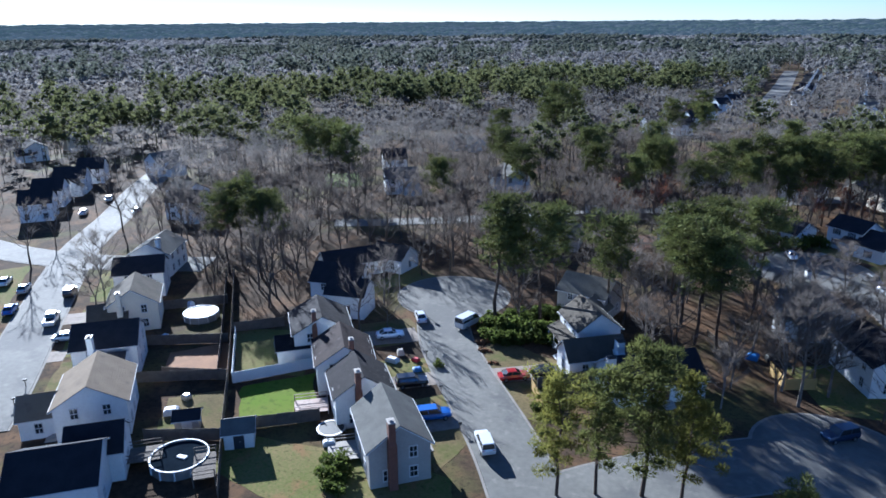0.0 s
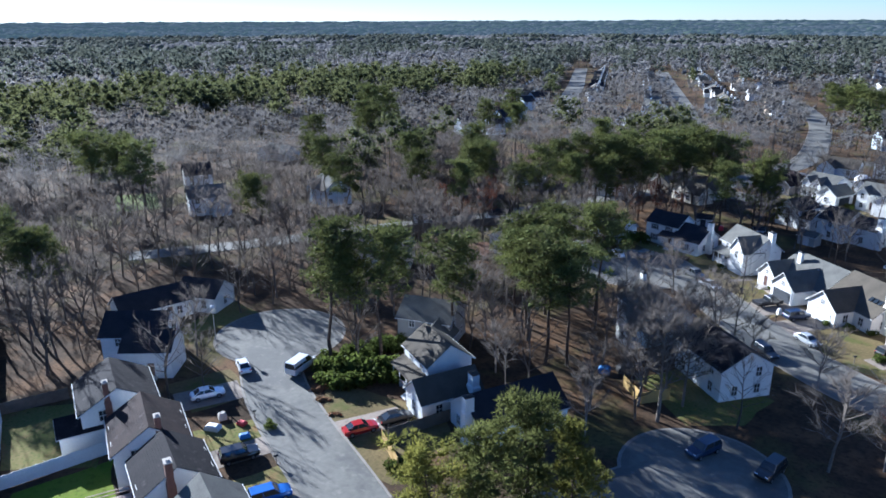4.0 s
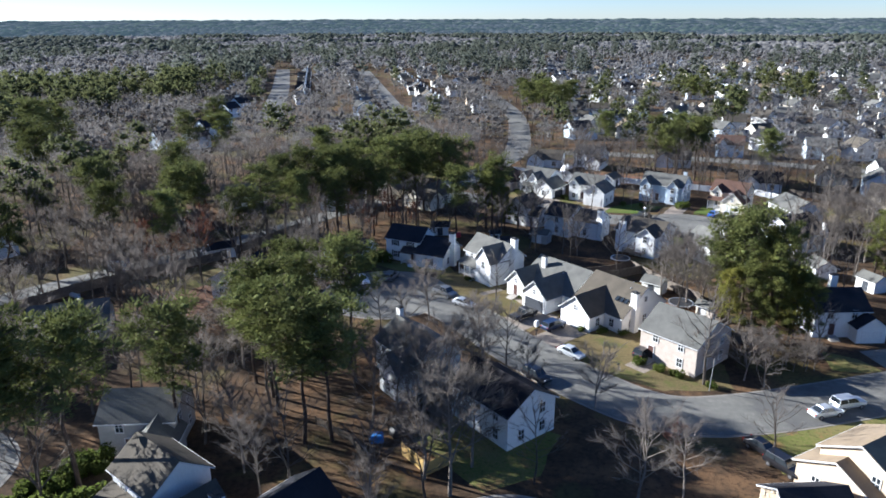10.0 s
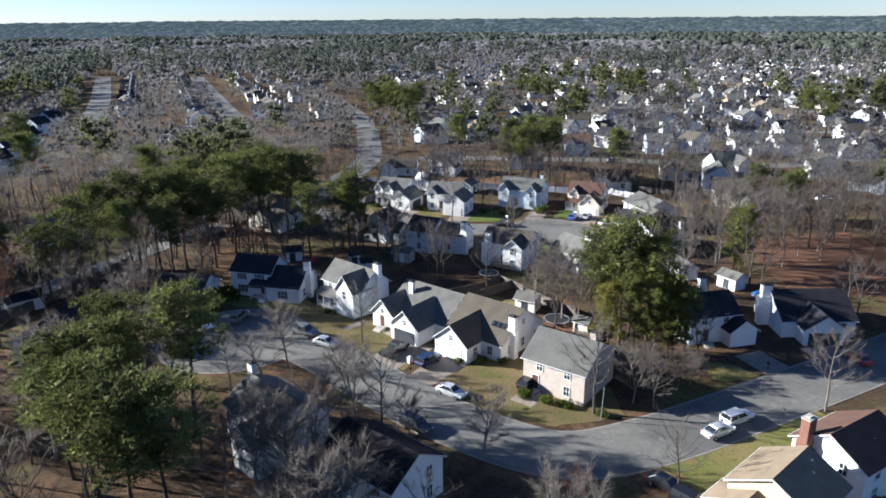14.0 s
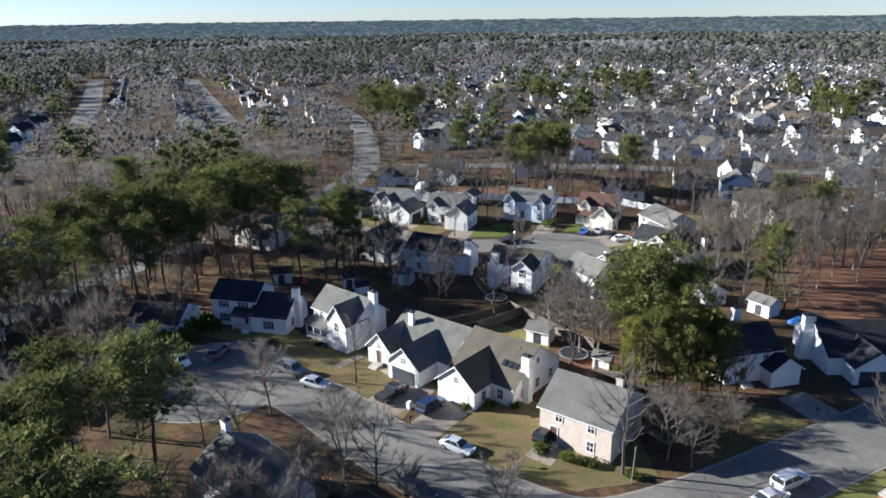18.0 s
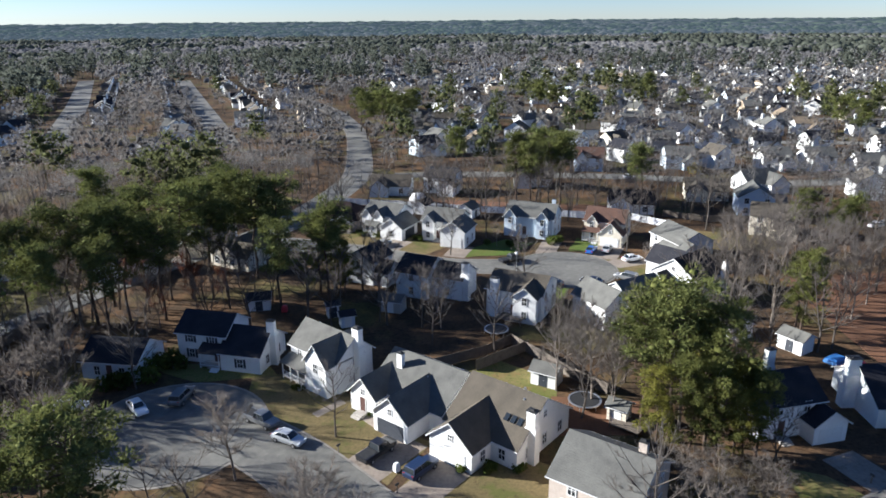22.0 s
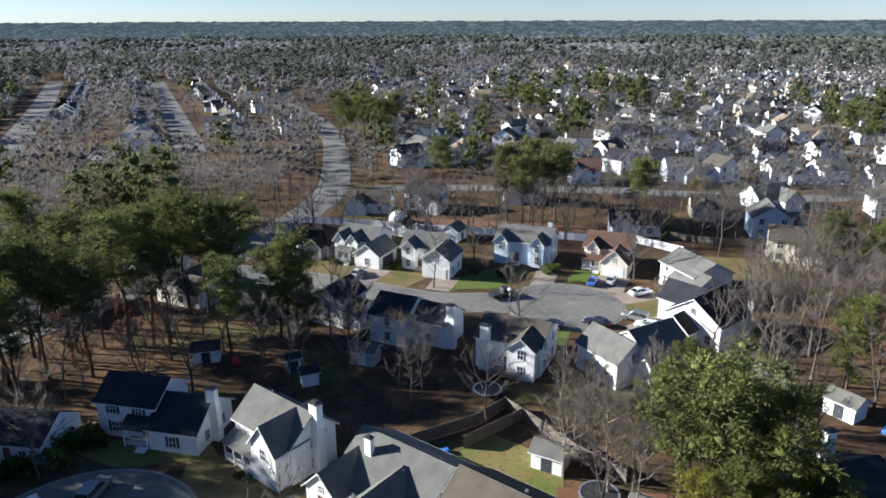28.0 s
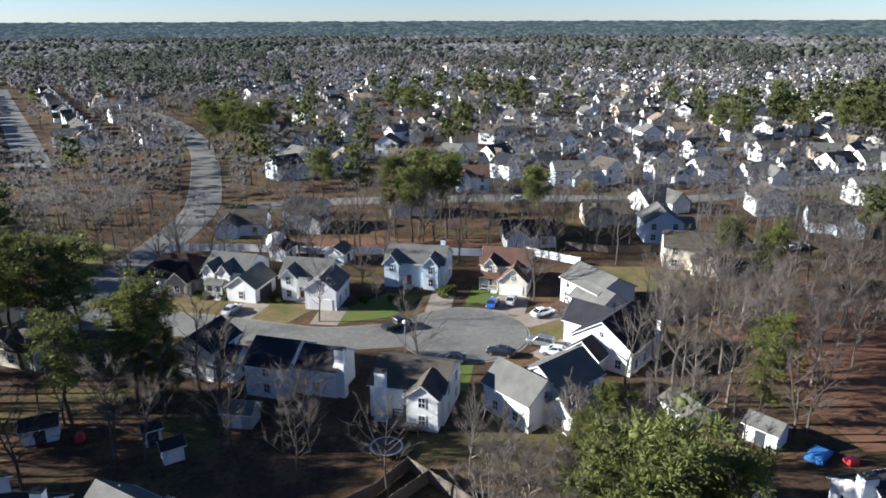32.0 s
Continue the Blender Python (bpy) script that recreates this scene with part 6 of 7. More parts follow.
# ---- fences, sheds, pools and yard things ----
def fence(pts, mat, h=1.8, label="weathered grey wooden privacy fence", gap=0.015, pick=None):
    """Posts with panels of upright boards between."""
    ob = thing("fence", pts[0][0], pts[0][1], 0, 0, label, "fence")
    ox, oy = pts[0]
    key = (mat.name, h, gap)
    for (ax, ay), (bx, by) in zip(pts, pts[1:]):
        ln = math.hypot(bx - ax, by - ay)
        n = max(1, round(ln / 2.4))
        ang = math.degrees(math.atan2(by - ay, bx - ax))
        w = ln / n

        if gap > 0.1:
            picket = cached((key, "picket"), lambda: Geo().box(0, 0, 0.05, 0.14, 0.03, h - 0.1).mesh("picket", mat))
            for i in range(int(ln / 0.28)):
                t = (i + 0.5) / int(ln / 0.28)
                part("picket", picket, ob, m=pose(ax + (bx - ax) * t - ox, ay + (by - ay) * t - oy, 0.05 * math.sin(7 * i), 0, 0, ang))
            for z in (0.3, h - 0.35):
                part("rail", Geo().box(ln / 2, 0.04, z, ln, 0.05, 0.09).mesh("rail", mat), ob, m=pose(ax - ox, ay - oy, 0, 0, 0, ang))

        def panel():
            r = random.Random(int(w * 100))
            k = max(4, int(w / 0.3))
            g, v, f = Geo(), [], []
            for i in range(k):
                x0, x1, y0 = i / k * w, (i + 1) / k * w - max(gap, 0.01), r.uniform(-0.012, 0.012)
                tp = h + r.uniform(-0.05, 0.05)
                for x in (x0, x1):
                    v += [(x, y0 - 0.02, 0.03), (x, y0 - 0.02, tp), (x, y0 + 0.02, tp), (x, y0 + 0.02, 0.03)]
            for i in range(2 * k - 1):
                for q in range(4):
                    f.append((i * 4 + q, i * 4 + (q + 1) % 4, i * 4 + 4 + (q + 1) % 4, i * 4 + 4 + q))
            f += [(0, 1, 2, 3), (8 * k - 4, 8 * k - 3, 8 * k - 2, 8 * k - 1)]
            return g.add(v, f).mesh("panel", mat)

        for i in range(n):
            x, y = ax + (bx - ax) * i / n - ox, ay + (by - ay) * i / n - oy
            if gap <= 0.1:
                part("panel", cached((key, round(w, 2)), panel), ob, m=pose(x, y, 0, 0, 0, ang))
            part("post", cached((key, "post"), lambda: Geo().box(0, 0, -0.1, 0.12, 0.12, h + 0.2).mesh("post", mat)), ob, m=pose(x, y, 0, 0, 0, ang))
    part("post", cached((key, "post"), lambda: None), ob, m=pose(pts[-1][0] - ox, pts[-1][1] - oy, 0))


fence([(-130, 51.5), (-109.5, 42.2), (-89.5, 32.8), (-74, 25.2), (-62, 19.6)], M_WOOD)
fence([(-128, 49), (-101.5, 36.8), (-88.5, 30.6)], M_WOOD, label="second dark wooden fence behind the yards")
fence([(-86, 32), (-82.4, 43.6)], M_VINYL, label="long white vinyl fence between yards", gap=0.004)
fence([(-86.4, 32), (-101, 39)], M_VINYL, label="white vinyl fence along a back yard", gap=0.004)
fence([(-103, 39.4), (-99.6, 47.3)], M_WOOD)
fence([(-73.8, 27), (-69, 36.6)], M_WOOD)
fence([(-94.6, 24.6), (-87.6, 31.6)], M_WOOD)
fence([(-108.3, 25.2), (-99.5, 37)], M_WOOD)
fence([(-95.6, 20.9), (-88.2, 31.4)], M_WOOD)
fence([(-79, 17), (-73, 24.6)], M_WOOD)
fence([(-121, 33), (-116, 44)], M_WOOD)
fence([(-56.4, 64.2), (-51.2, 60.8)], M_NEWWOOD, label="new yellow pine fence beside a drive")
fence([(-56, 65), (-51.5, 74.5)], M_WOOD)
fence([(-36.6, 95), (-32.8, 91.6), (-30, 95)], M_NEWWOOD, label="new yellow pine fence corner under trees")
fence([(-49.5, 99.4), (-43.7, 96.4), (-40, 92)], M_WOOD, 1.2, "low weathered picket fence under trees", 0.12)
fence([(-120, 118), (-112.2, 134), (-106, 142.8), (-94, 157.6), (-85.5, 183)], M_WOOD, 2.0, "long grey wooden fence along the back road")
fence([(-5.7, 169), (-1.4, 162.4), (1.4, 157.6), (6, 152.2)], M_WOOD)
fence([(-3.3, 166.4), (-12, 160)], M_WOOD)
fence([(33.8, 242.4), (42.8, 232.4)], M_VINYL, label="white vinyl fence behind the houses", gap=0.004)
fence([(-46, 263), (-28, 258.4), (-9, 252), (12, 247), (30, 241)], M_VINYL, label="pale fence along the back lots", gap=0.004)
fence([(44, 244), (52.6, 238.4), (69, 236.4), (90, 232)], M_WOOD)
fence([(-26, 157), (-10, 165), (-5.7, 169)], M_WOOD)


def shed(x, y, rz, L, W, h, wall, roof, label):
    ob = thing("shed", x, y, 0, rz, label, "shed")
    block_parts(ob, (0, 0, L, W, h, h + W * 0.28, 0), SIDING[wall], SHINGLE[roof])
    d = part("door", Geo().box(0, -W / 2, 0.05, 1.3, 0.08, min(1.9, h - 0.15)).mesh("door", M_GDOOR if wall != "white" else M_SHUT), ob)
    part("handle", Geo().box(0.12, -W / 2 - 0.06, 0.95, 0.05, 0.06, 0.18).mesh("handle", M_METAL), d)
    clear(x, y, max(L, W) / 2 + 1.5)


shed(-96.2, 159.2, 58, 5.0, 2.4, 2.3, "white", "grey", "small white shed beside the back fence")
shed(-71.2, 26.4, 62, 3.6, 3.4, 2.3, "white", "grey", "white garden shed with grey roof by a fence")
shed(-78.5, 22.5, 62, 3.0, 2.4, 2.0, "grey", "dark", "low dark garden shed on a lawn")
shed(-2.0, 156, -32, 3.8, 3.0, 2.3, "white", "grey", "white garden shed at the corner of a fence")
shed(39.5, 165.2, -60, 4.2, 3.2, 2.4, "white", "grey", "white garden shed with dark door")
shed(32, 171.6, -80, 5.0, 4.2, 2.5, "white", "grey", "white shed with grey roof at the wood's edge")
shed(6.0, 146, -35, 2.6, 2.2, 2.1, "cream", "grey", "small cream shed with grey roof")
shed(-36.4, 181.6, 20, 2.0, 1.6, 2.4, "white", "dark", "small white playhouse on bare ground")
shed(-33.4, 177.5, 20, 2.4, 2.0, 2.2, "blue", "dark", "small pale blue shed in shade")
shed(-25.6, 184, -20, 4.0, 3.0, 2.3, "grey", "grey", "grey shed behind a house")
shed(-95, 160, 40, 5, 3.4, 2.4, "white", "dark", "white shed by the long fence")
shed(-112.6, 148, 30, 4, 3, 2.6, "white", "brown", "small white shed with a pointed roof")
shed(-20.2, 252, 62, 5, 4, 2.6, "white", "dark", "white shed behind the back houses")
shed(-8, 247.2, 60, 5, 4.6, 2.6, "white", "grey", "white shed with a pale roof")
shed(23.5, 158, -20, 3.6, 2.8, 2.6, "white", "grey", "white shed among bare trees")
shed(-50.5, 186, 10, 4, 3, 2.2, "white", "dark", "white shed under tall pines")


def domed_greenhouse(x, y, r):
    """A small dome of pale sheeting with a ring at its foot and a door."""
    ob = thing("greenhouse", x, y, 0, 20, "pale domed greenhouse of clouded sheeting on the grass", "greenhouse")
    part("cover", Geo().lathe(0, 0, [(r, -0.05), (r, 1.1)] + [(r * math.cos(a * math.pi / 14), 1.1 + r * 0.85 * math.sin(a * math.pi / 14)) for a in range(1, 7)] + [(0.06, 1.1 + r * 0.85)], 20).mesh("cover", M_VINYL), ob)
    part("ring", Geo().ring([(r + 0.07, 1.05), (r + 0.07, 1.17), (r + 0.01, 1.17), (r + 0.01, 1.05)]).mesh("ring", M_METAL), ob, "grey metal ring")
    part("door", Geo().box(0, -r - 0.02, 0, 1.1, 0.12, 1.75).mesh("door", M_SHUT), ob, "dark door")
    clear(x, y, r + 1.5)


domed_greenhouse(-21.7, 262, 2.5)


def pool(x, y, r, label, floaty=False):
    """A round above-ground pool with a rail, water and uprights."""
    ob = thing("swimming_pool", x, y, 0, 0, label, "pool")
    part("wall", Geo().ring([(r, -0.05), (r, 1.2), (r - 0.1, 1.2), (r - 0.1, -0.05)]).mesh("wall", M_METAL), ob)
    part("rim", Geo().ring([(r + 0.08, 1.2), (r + 0.08, 1.27), (r - 0.11, 1.27), (r - 0.11, 1.2)]).mesh("rim", M_VINYL), ob)
    part("water", Geo().lathe(0, 0, [(r - 0.12, 0.85), (r - 0.12, 1.02)], 32).mesh("water", M_WATER), ob) if floaty else part("cover", Geo().lathe(0, 0, [(r - 0.12, 0.95), (r - 0.12, 1.14), (r * 0.5, 1.2), (0.2, 1.24)], 32).mesh("cover", M_COVER), ob)
    for i in range(12):
        a = i * math.pi / 6
        part("upright", cached("pup", lambda: Geo().box(0, 0, 0, 0.16, 0.1, 1.25).mesh("upright", M_VINYL)), ob, m=pose(math.cos(a) * (r + 0.06), math.sin(a) * (r + 0.06), 0, 0, 0, math.degrees(a)))
    if floaty:
        part("float", Geo().box(0.3, 0.2, 1.02, 1.3, 0.6, 0.14, 30, 0.9).mesh("float", M_VINYL), ob)
    clear(x, y, r + 1)


pool(-112.6, 37.6, 3.0, "round above-ground pool with a pale cover")
pool(-71.4, 18.8, 3.4, "round above-ground pool with dark water and a float", True)


def deck(x, y, rz, sx, sy, z, mat, label, rail=True):
    ob = thing("deck", x, y, 0, rz, label, "deck")
    n = max(3, int(sy / 0.4))
    for i in range(n):
        part("plank", cached(("pl", mat.name, sx, round(sy / n, 3)), lambda: Geo().box(0, 0, 0, sx, sy / n - 0.02, 0.06).mesh("plank", mat)), ob, m=pose(0, (i + 0.5) / n * sy - sy / 2, z))
    for u in (-1, 1):
        for w in (-1, 1):
            part("post", cached(("dp", mat.name, z), lambda: Geo().box(0, 0, -0.1, 0.14, 0.14, z + (1.05 if rail else 0.1)).mesh("post", mat)), ob, m=pose(u * (sx / 2 - 0.08), w * (sy / 2 - 0.08), 0))
    if rail:
        for w in (-1, 1):
            for dz in (0.95, 0.5):
                part("rail", cached(("dr", mat.name, sx), lambda: Geo().box(0, 0, 0, sx - 0.1, 0.07, 0.08).mesh("rail", mat)), ob, m=pose(0, w * (sy / 2 - 0.08), z + dz))


M_REDDECK = material("pale_worn_deck", (0.46, 0.38, 0.33), (0.34, 0.24, 0.20), 1.0, 0.8)
deck(-72.2, 37.2, 62, 4.6, 3.6, 0.5, M_REDDECK, "worn pale wooden deck with reddish stain behind a house")
deck(-60.2, 35.6, 62, 5, 4, 0.4, M_CONC, "pale wooden deck behind the taupe house")
deck(-74.6, 15.6, 66, 4.4, 3.2, 1.1, M_WOOD, "grey wooden pool deck")
deck(-67.6, 20.4, 66, 2.6, 5.2, 1.1, M_WOOD, "grey wooden pool deck")
deck(-4.6, 177.6, -27, 4.4, 3.0, 0.9, M_WOOD, "weathered wooden deck behind a white house")
deck(16.4, 172.6, 28, 4, 3, 0.8, M_WOOD, "weathered wooden deck behind a pale house")
deck(6.6, 143.8, -40, 4, 3, 0.4, M_WOOD, "weathered wooden deck behind a house")


def trampoline(x, y, r, label="round black trampoline on the yard"):
    ob = thing("trampoline", x, y, 0, 0, label, "trampoline")
    part("mat", Geo().lathe(0, 0, [(r - 0.25, 0.78), (r - 0.25, 0.81)], 28).mesh("mat", M_BLACK), ob)
    part("frame", Geo().ring([(r, 0.74), (r, 0.84), (r - 0.25, 0.84), (r - 0.25, 0.74)], 28).mesh("frame", M_METAL), ob)
    for i in range(6):
        a = i * math.pi / 3
        part("leg", cached("tleg", lambda: Geo().tube((0, 0, -0.05), (0, 0, 0.78), 0.04, 0.04, 6).mesh("leg", M_METAL)), ob, m=pose(math.cos(a) * (r - 0.08), math.sin(a) * (r - 0.08), 0))


trampoline(-65.3, 36.2, 1.9)
trampoline(-7.7, 173.2, 2.1)
trampoline(2.2, 149.6, 2.3, "large dark round trampoline behind the brown-roofed house")


def mailbox(x, y, rz):
    ob = thing("mailbox", x, y, 0, rz, "small mailbox on a wooden post by the kerb", "mailbox", "mailboxes")
    part("post", cached("mbp", lambda: Geo().box(0, 0, -0.1, 0.1, 0.1, 1.15).mesh("post", M_WOOD)), ob)
    part("box", cached("mbb", lambda: Geo().extrude([(-0.1, 1.05), (0.1, 1.05), (0.1, 1.2), (0.07, 1.27), (-0.07, 1.27), (-0.1, 1.2)], -0.25, 0.25).mesh("box", M_BLACK)), ob)


for x, y, rz in [(-55, 49.3, 62), (-64, 53.5, 62), (-74, 58.8, 62), (-60.5, 62.8, 62), (-104.8, 8.2, 66), (-99.8, 5.9, 66), (31, 131.2, 110), (27.1, 118.4, 110), (-30.5, 139.5, 45), (-23, 131.6, 45), (-10, 122, 45), (-16, 222, 60), (12.6, 217.4, 70), (-22, 109.5, 45)]:
    mailbox(x, y, rz)


def street_lamp(x, y, h=6.0):
    ob = thing("street_lamp", x, y, 0, 0, "tall post-top street lamp with a white globe", "lamp", "street lamps")
    part("pole", Geo().tube((0, 0, -0.1), (0, 0, h), 0.09, 0.06, 8).mesh("pole", M_METAL), ob)
    part("globe", Geo().lathe(0, 0, [(0.1, h), (0.3, h + 0.12), (0.38, h + 0.35), (0.3, h + 0.55), (0.05, h + 0.66)], 12).mesh("globe", M_GLOBE, True), ob)


street_lamp(-98.2, 71.3, 5.6)
sign = thing("utility_pole", 2.5, 118.2, 0, 20, "thin grey leaning utility pole on the verge", "pole")
part("pole", Geo().tube((0, 0, -0.2), (0.25, 0, 5.0), 0.07, 0.05, 8).mesh("pole", M_METAL), sign)
part("bracket", Geo().box(0.2, 0, 4.6, 0.4, 0.06, 0.1).mesh("bracket", M_METAL), sign)
street_lamp(-1.0, 199.6, 5.0)
street_lamp(-42, 226.5, 5.0)

SHRUBS = []
for k in range(4):
    srng = np.random.default_rng(90 + k)
    cc = np.concatenate([srng.normal(size=3) * np.array([0.35, 0.35, 0.12]) + np.array([0, 0, 0.5]) + ball(srng, 90) * np.array([0.5, 0.5, 0.45]) for _ in range(6)])
    sv = tri_cloud(srng, cc, 0.13)
    SHRUBS.append((big_mesh("foliage", sv, np.arange(len(sv)).reshape(-1, 3), M_SHRUB), Geo().tube((0, 0, -0.1), (0.05, 0, 0.6), 0.06, 0.03, 5).mesh("stem", M_GBARK)))


def shrub(x, y, s=1.0, tall=1.0, mat=None):
    TREE_N[0] += 1
    fo, st = SHRUBS[TREE_N[0] % 4]
    ob = thing("shrub", x, y, 0, TREE_N[0] * 71 % 360, "rounded evergreen shrub growing beside the house" if mat is None else "bright yellow-leaved shrub beside the street", "shrub", "garden shrubs" if mat is None else "")
    ob.scale = (s * 1.2, s * 1.2, s * 1.2 * tall)
    if mat is not None:
        fo = fo.copy()
        fo.materials[0] = mat
    part("foliage", fo, ob)
    part("stem", st, ob)


hedge_rnd = random.Random(4)
for i in range(14):
    t = i / 13
    shrub(-74.5 + 9.5 * t + hedge_rnd.uniform(-0.6, 0.6), 74.5 + 4.5 * t + hedge_rnd.uniform(-0.6, 0.6), 2.0, 1.1)
for i in range(8):
    t = i / 7
    shrub(-72 + 4 * t + hedge_rnd.uniform(-0.6, 0.6), 71 + 3.2 * t + hedge_rnd.uniform(-0.5, 0.5), 1.8, 1.0)
for i in range(12):
    t = i / 11
    shrub(-76 + 4.5 * t + hedge_rnd.uniform(-0.5, 0.5), 77 + 10 * t + hedge_rnd.uniform(-0.5, 0.5), 1.7, 1.0)
for x, y, s in [(-30.9, 158.3, 0.9), (-28.2, 149.5, 0.8), (-26.8, 148.2, 0.7), (-15.5, 135.4, 0.8), (-12.4, 135.4, 0.9), (-9, 135.2, 0.9), (-6.2, 124.6, 1.2), (-3.8, 123, 1.0), (-1.4, 122, 0.9), (3, 119.6, 0.9), (-38.5, 155, 0.8), (-58.5, 162.6, 2.2), (-61, 160, 2.4), (-64.5, 157, 2.2), (-5.5, 222.5, 1.0), (0.1, 220.4, 1.1), (10.9, 221.6, 1.6), (-9.5, 224.4, 1.0), (-35, 231, 1.0), (-31.5, 229.5, 1.0), (-21.5, 226, 1.2), (-52, 60.5, 1.2), (-49.5, 62.5, 1.4), (-58.5, 33, 1.8), (-56.8, 31.6, 1.6), (-55.2, 30.6, 1.5), (-36, 232.5, 0.9), (22, 220.6, 0.9), (-70.5, 58.6, 0.8), (36, 112, 1.2), (27.5, 100.4, 1.4), (24, 96, 1.4)]:
    shrub(x, y, s)
shrub(72.5, 297, 2.2, 1.2, M_YELLOW)


def porch(x, y, rz, w, d, h, roof, label):
    """A lean-to porch roof on posts over a floor with steps."""
    ob = thing("porch", x, y, 0, rz, label, "porch")
    part("floor", Geo().box(0, 0, 0.35, w, d, 0.12).mesh("floor", M_CONC), ob)
    part("roof", Geo().add([(-w / 2 - 0.2, -d / 2 - 0.25, h), (w / 2 + 0.2, -d / 2 - 0.25, h), (w / 2 + 0.2, d / 2, h + 0.9), (-w / 2 - 0.2, d / 2, h + 0.9), (-w / 2 - 0.2, -d / 2 - 0.25, h + 0.14), (w / 2 + 0.2, -d / 2 - 0.25, h + 0.14), (w / 2 + 0.2, d / 2, h + 1.04), (-w / 2 - 0.2, d / 2, h + 1.04)], [(3, 2, 1, 0), (4, 5, 6, 7), (0, 1, 5, 4), (1, 2, 6, 5), (2, 3, 7, 6), (3, 0, 4, 7)]).mesh("roof", SHINGLE[roof]), ob)
    n = max(2, int(w / 1.8) + 1)
    for i in range(n):
        part("post", cached(("pp", h), lambda: Geo().box(0, 0, -0.1, 0.14, 0.14, h + 0.12).mesh("post", M_TRIM)), ob, m=pose(-w / 2 + 0.1 + (w - 0.2) * i / (n - 1), -d / 2 + 0.1, 0))
    for dz in (0.55, 1.25):
        part("rail", Geo().box(0, -d / 2 + 0.1, dz, w - 0.2, 0.06, 0.07).mesh("rail", M_TRIM), ob)
    for i in range(int(w / 0.3)):
        part("baluster", cached("bal", lambda: Geo().box(0, 0, 0.55, 0.04, 0.04, 0.72).mesh("baluster", M_TRIM)), ob, m=pose(-w / 2 + 0.2 + i * 0.3, -d / 2 + 0.1, 0))
    for i in range(3):
        part("step", cached(("pst", i), lambda: Geo().box(0, 0, -0.05, 1.3, 0.3, 0.42 - i * 0.13).mesh("step", M_TRIM)), ob, m=pose(w * 0.3, -d / 2 - 0.2 - i * 0.3, 0))


def at_house(hx, hy, hrz, lx, ly):
    c, s = math.cos(radians(hrz)), math.sin(radians(hrz))
    return hx + lx * c - ly * s, hy + lx * s + ly * c


porch(*at_house(-34, 159.9, -42, -1.9, -4.4), -42, 5.6, 2.0, 2.6, "grey", "white front porch with railings and steps")
porch(*at_house(-52, 167.5, -15, 0.6, -4.5), -15, 3.4, 1.8, 2.6, "dark", "white front porch with railings and steps")
porch(*at_house(-59.4, 80.5, -28, -0.5, -4.4), -28, 7.0, 2.0, 2.7, "brown", "white front porch under a weathered roof")
porch(*at_house(-29, 236, -27, -1.2, -6.2), -27, 3.6, 1.4, 2.6, "grey", "white front porch between gables")
porch(*at_house(24.5, 226.5, -28, -2.6, -5.4), -28, 3.8, 1.6, 2.6, "red", "white front porch of the cream house")


def litter_thing(name, x, y, sx, sy, sz, mat, label, rz=0):
    ob = new(name, Geo().stack(0, 0, [(sx * 0.96, sy * 0.96, 0), (sx, sy, sz * 0.2), (sx * 0.95, sy * 0.95, sz * 0.7), (sx * 0.63, sy * 0.63, sz)]).mesh(name, mat))
    ob.matrix_basis = pose(x, y, 0.04, 0, 0, rz)
    tagged(ob, label, name.replace("_", " "))


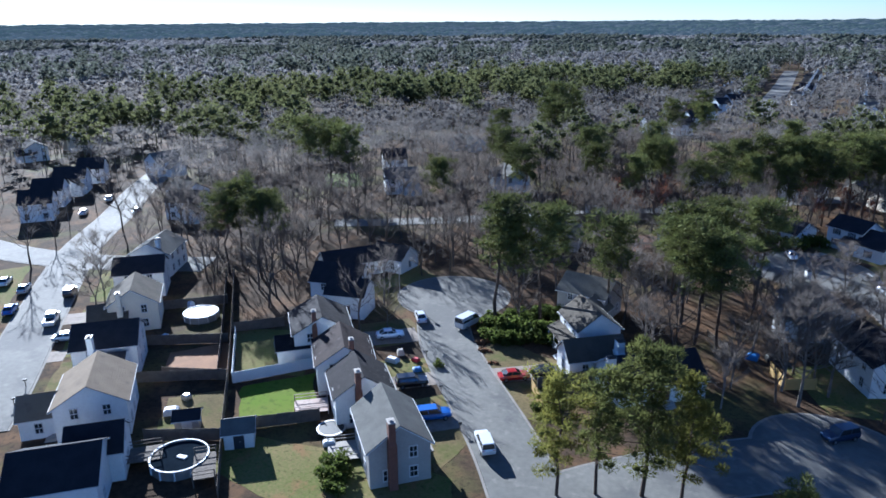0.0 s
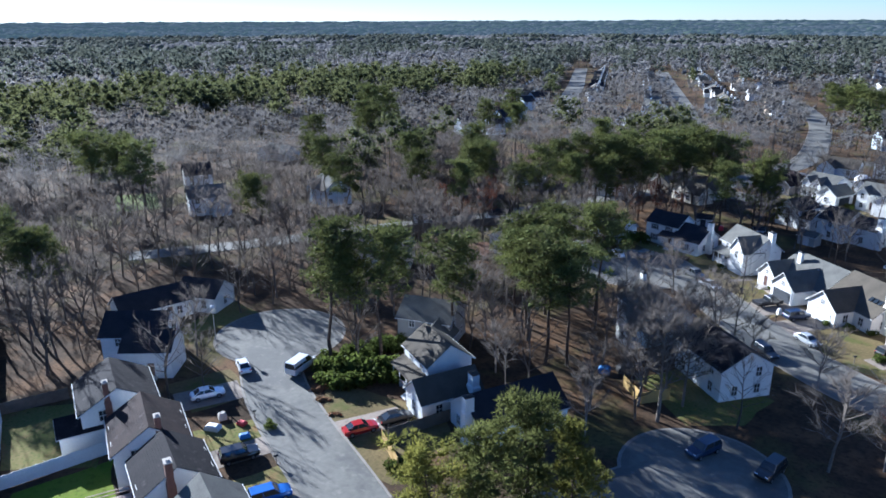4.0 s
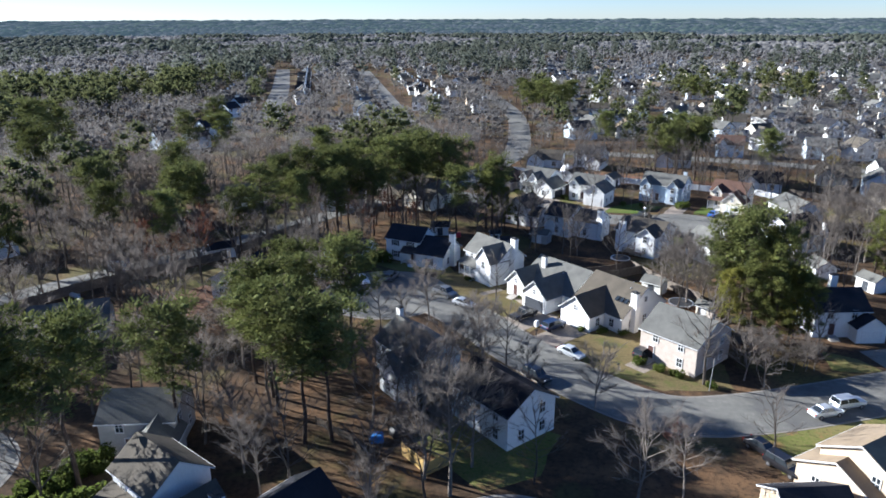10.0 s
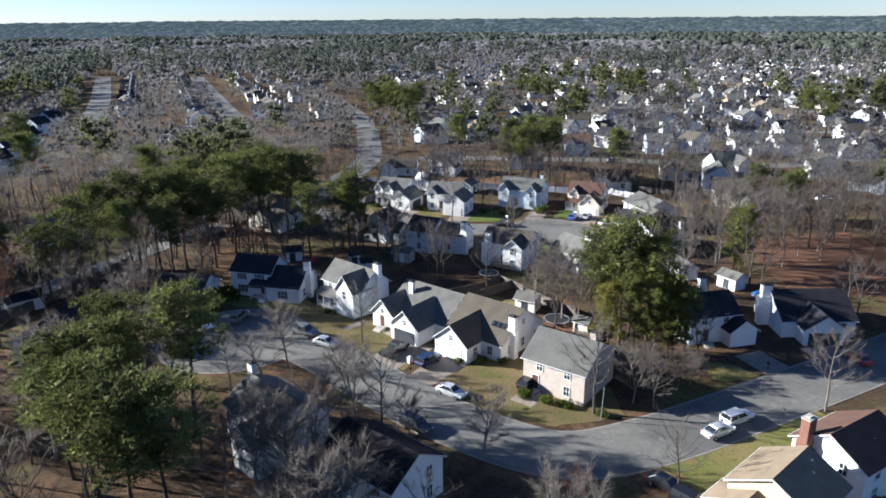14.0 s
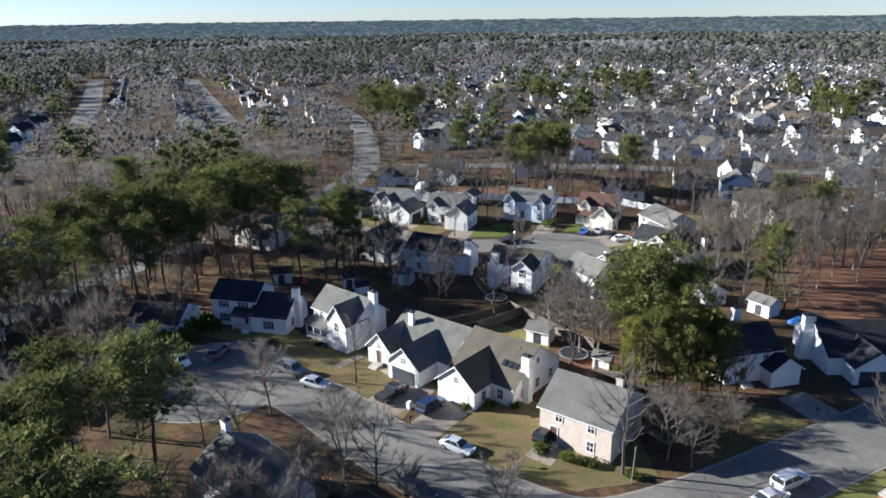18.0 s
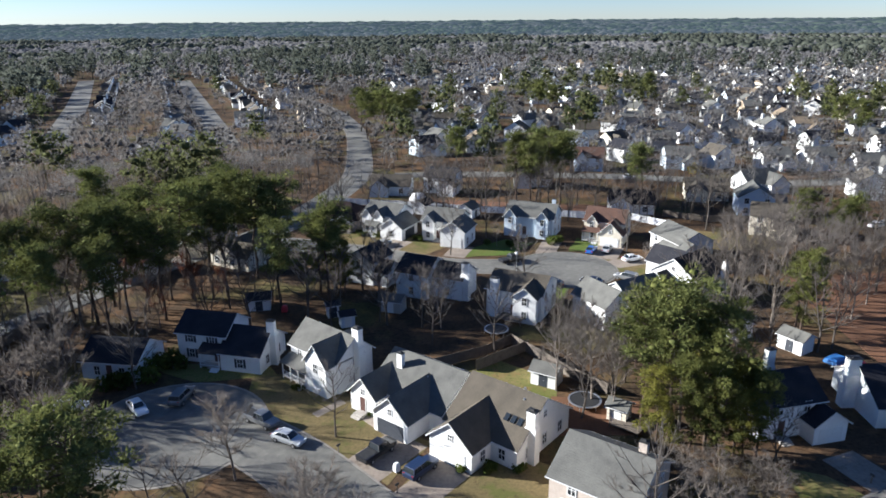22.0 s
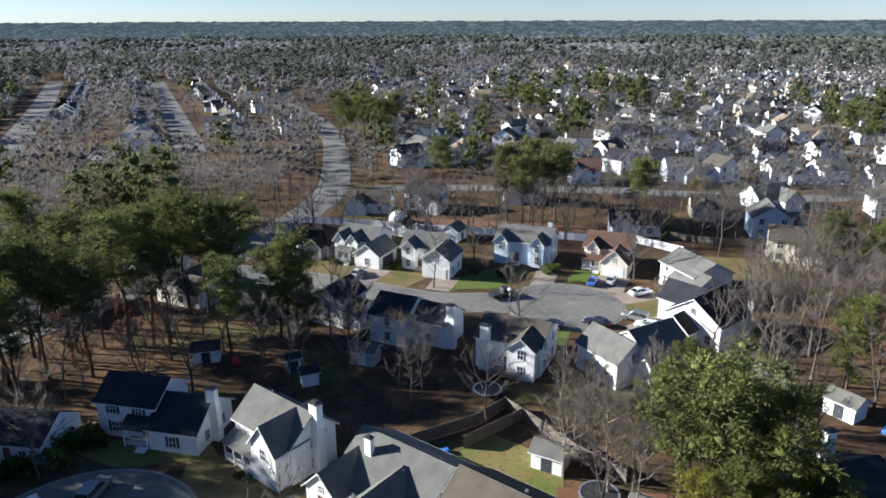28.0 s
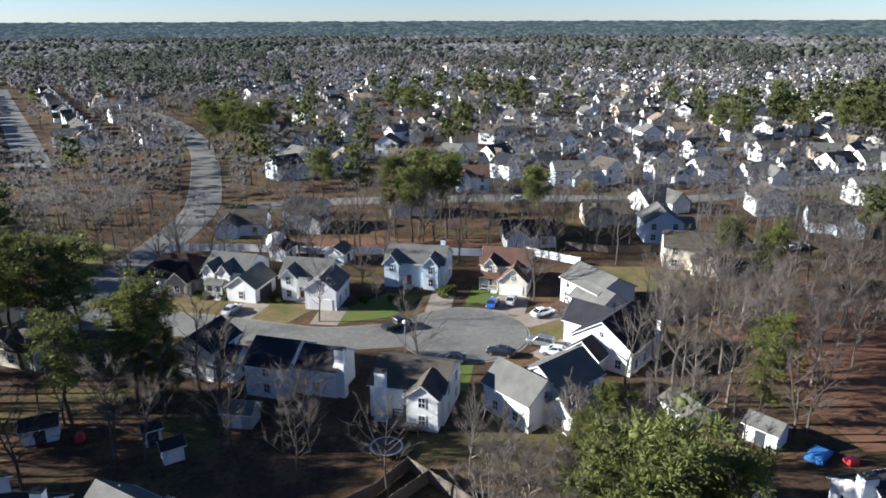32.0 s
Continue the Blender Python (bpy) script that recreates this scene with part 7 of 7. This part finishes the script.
for x, y, sx, sy, sz, mat, nm, lb, rz in [(-76.4, 53.9, 2.0, 1.2, 0.7, M_VINYL, "covered_boat", "small white covered boat on a front lawn", 20), (-71.5, 55, 1.4, 0.8, 0.6, M_BLUE, "kayak_rack", "blue plastic kayak on the lawn", 60), (-74.2, 56.8, 1.2, 0.9, 0.5, M_RED, "toy_car", "red plastic ride-on toy on the lawn", 10), (-77.4, 56.2, 1.1, 1.0, 1.0, M_CONC, "utility_box", "grey utility box at the kerb", 62), (-40.6, 97.4, 1.8, 1.6, 0.9, M_BLUE, "tarpaulin", "pale blue tarpaulin over a heap", 15), (-38.2, 99.2, 2.2, 1.4, 1.0, M_BLACK, "grill", "dark covered grill by the house", 40), (-23.2, 135.6, 0.7, 0.6, 1.1, M_VINYL, "trash_bin", "pale wheeled bin on the drive", 40), (-63.2, 34.6, 1.6, 1.0, 0.7, M_VINYL, "patio_table", "white patio table behind the house", 62), (-83.5, 22, 2.0, 1.4, 0.9, M_VINYL, "patio_table", "white patio table behind the house", 62), (-86, 25, 1.2, 1.0, 0.8, M_METAL, "grill", "grey grill behind the house", 20), (-107.5, 29.5, 1.4, 1.0, 1.0, M_VINYL, "trash_bin", "pale wheeled bin behind the house", 20), (-119, 38, 1.6, 1.2, 1.2, M_VINYL, "storage_box", "white storage box by the pool", 20), (-14.5, 159, 1.5, 1.0, 0.6, M_BLUE, "kayak_rack", "blue plastic kayak on the grass", 20), (43.5, 160.5, 3.4, 2.2, 0.9, M_BLUE, "inflatable_pool", "blue plastic paddling pool behind sheds", 30), (46.5, 158.6, 1.4, 1.2, 0.8, M_RED, "toy_car", "red plastic toy behind sheds", 0), (-45.5, 184, 1.0, 1.0, 1.2, M_RED, "playhouse", "red plastic playhouse under trees", 0)]:
    litter_thing(nm, x, y, sx, sy, sz, mat, lb, rz)


# ---- kerbside heaps and stones ----
M_HEAP = material("dead_leaf_heap", (0.20, 0.11, 0.055), (0.09, 0.055, 0.03), 1.2, 0.95, 0.8, 9.0, spec=0.05)
for x, y, rz, k, seed in [(-72.5, 69.4, 60, 1.0, 1), (-69.6, 67.6, 55, 0.8, 2), (-75.5, 71.4, 60, 0.7, 3), (-65.8, 65.4, 40, 0.6, 4)]:
    hrng = np.random.default_rng(seed)
    hc = np.stack([hrng.uniform(-1.1, 1.1, 9), hrng.uniform(-0.6, 0.6, 9), hrng.uniform(0.05, 0.25, 9)], 1)
    hv, ht = joined([blobs(hrng, hc, np.tile([0.6, 0.5, 0.32], (9, 1)), 1, 0.4), soup(slivers(hrng, np.repeat(hc, 30, 0) + hrng.normal(size=(270, 3)) * np.array([0.45, 0.4, 0.15]), 0.5, 0.03))])
    heap = thing("leaf_heap", x, y, 0, rz, "brown heap of raked leaves and twigs by the kerb", "leaf pile", "kerbside leaf heaps")
    heap.scale = (k, k, k)
    part("mound", big_mesh("mound", hv, ht, M_HEAP), heap)
M_PALE = material("pale_stone", (0.52, 0.50, 0.46), (0.36, 0.34, 0.31), 2.0, 0.9, 0.5, 6.0)
for k in range(9):
    srng_ = np.random.default_rng(300 + k)
    sv_, st_ = blobs(srng_, np.array([[0, 0, 0.22]]), np.array([[0.75, 0.45, 0.35]]), 2, 0.18)
    stone = thing("boulder", -112.6 + 0.95 * k, 133.6 - 0.75 * k + srng_.uniform(-0.4, 0.4), 0, k * 47, "pale boulder in a row across a brown yard", "stone", "row of pale boulders")
    part("rock", big_mesh("rock", sv_, st_, M_PALE), stone)

build_woods()
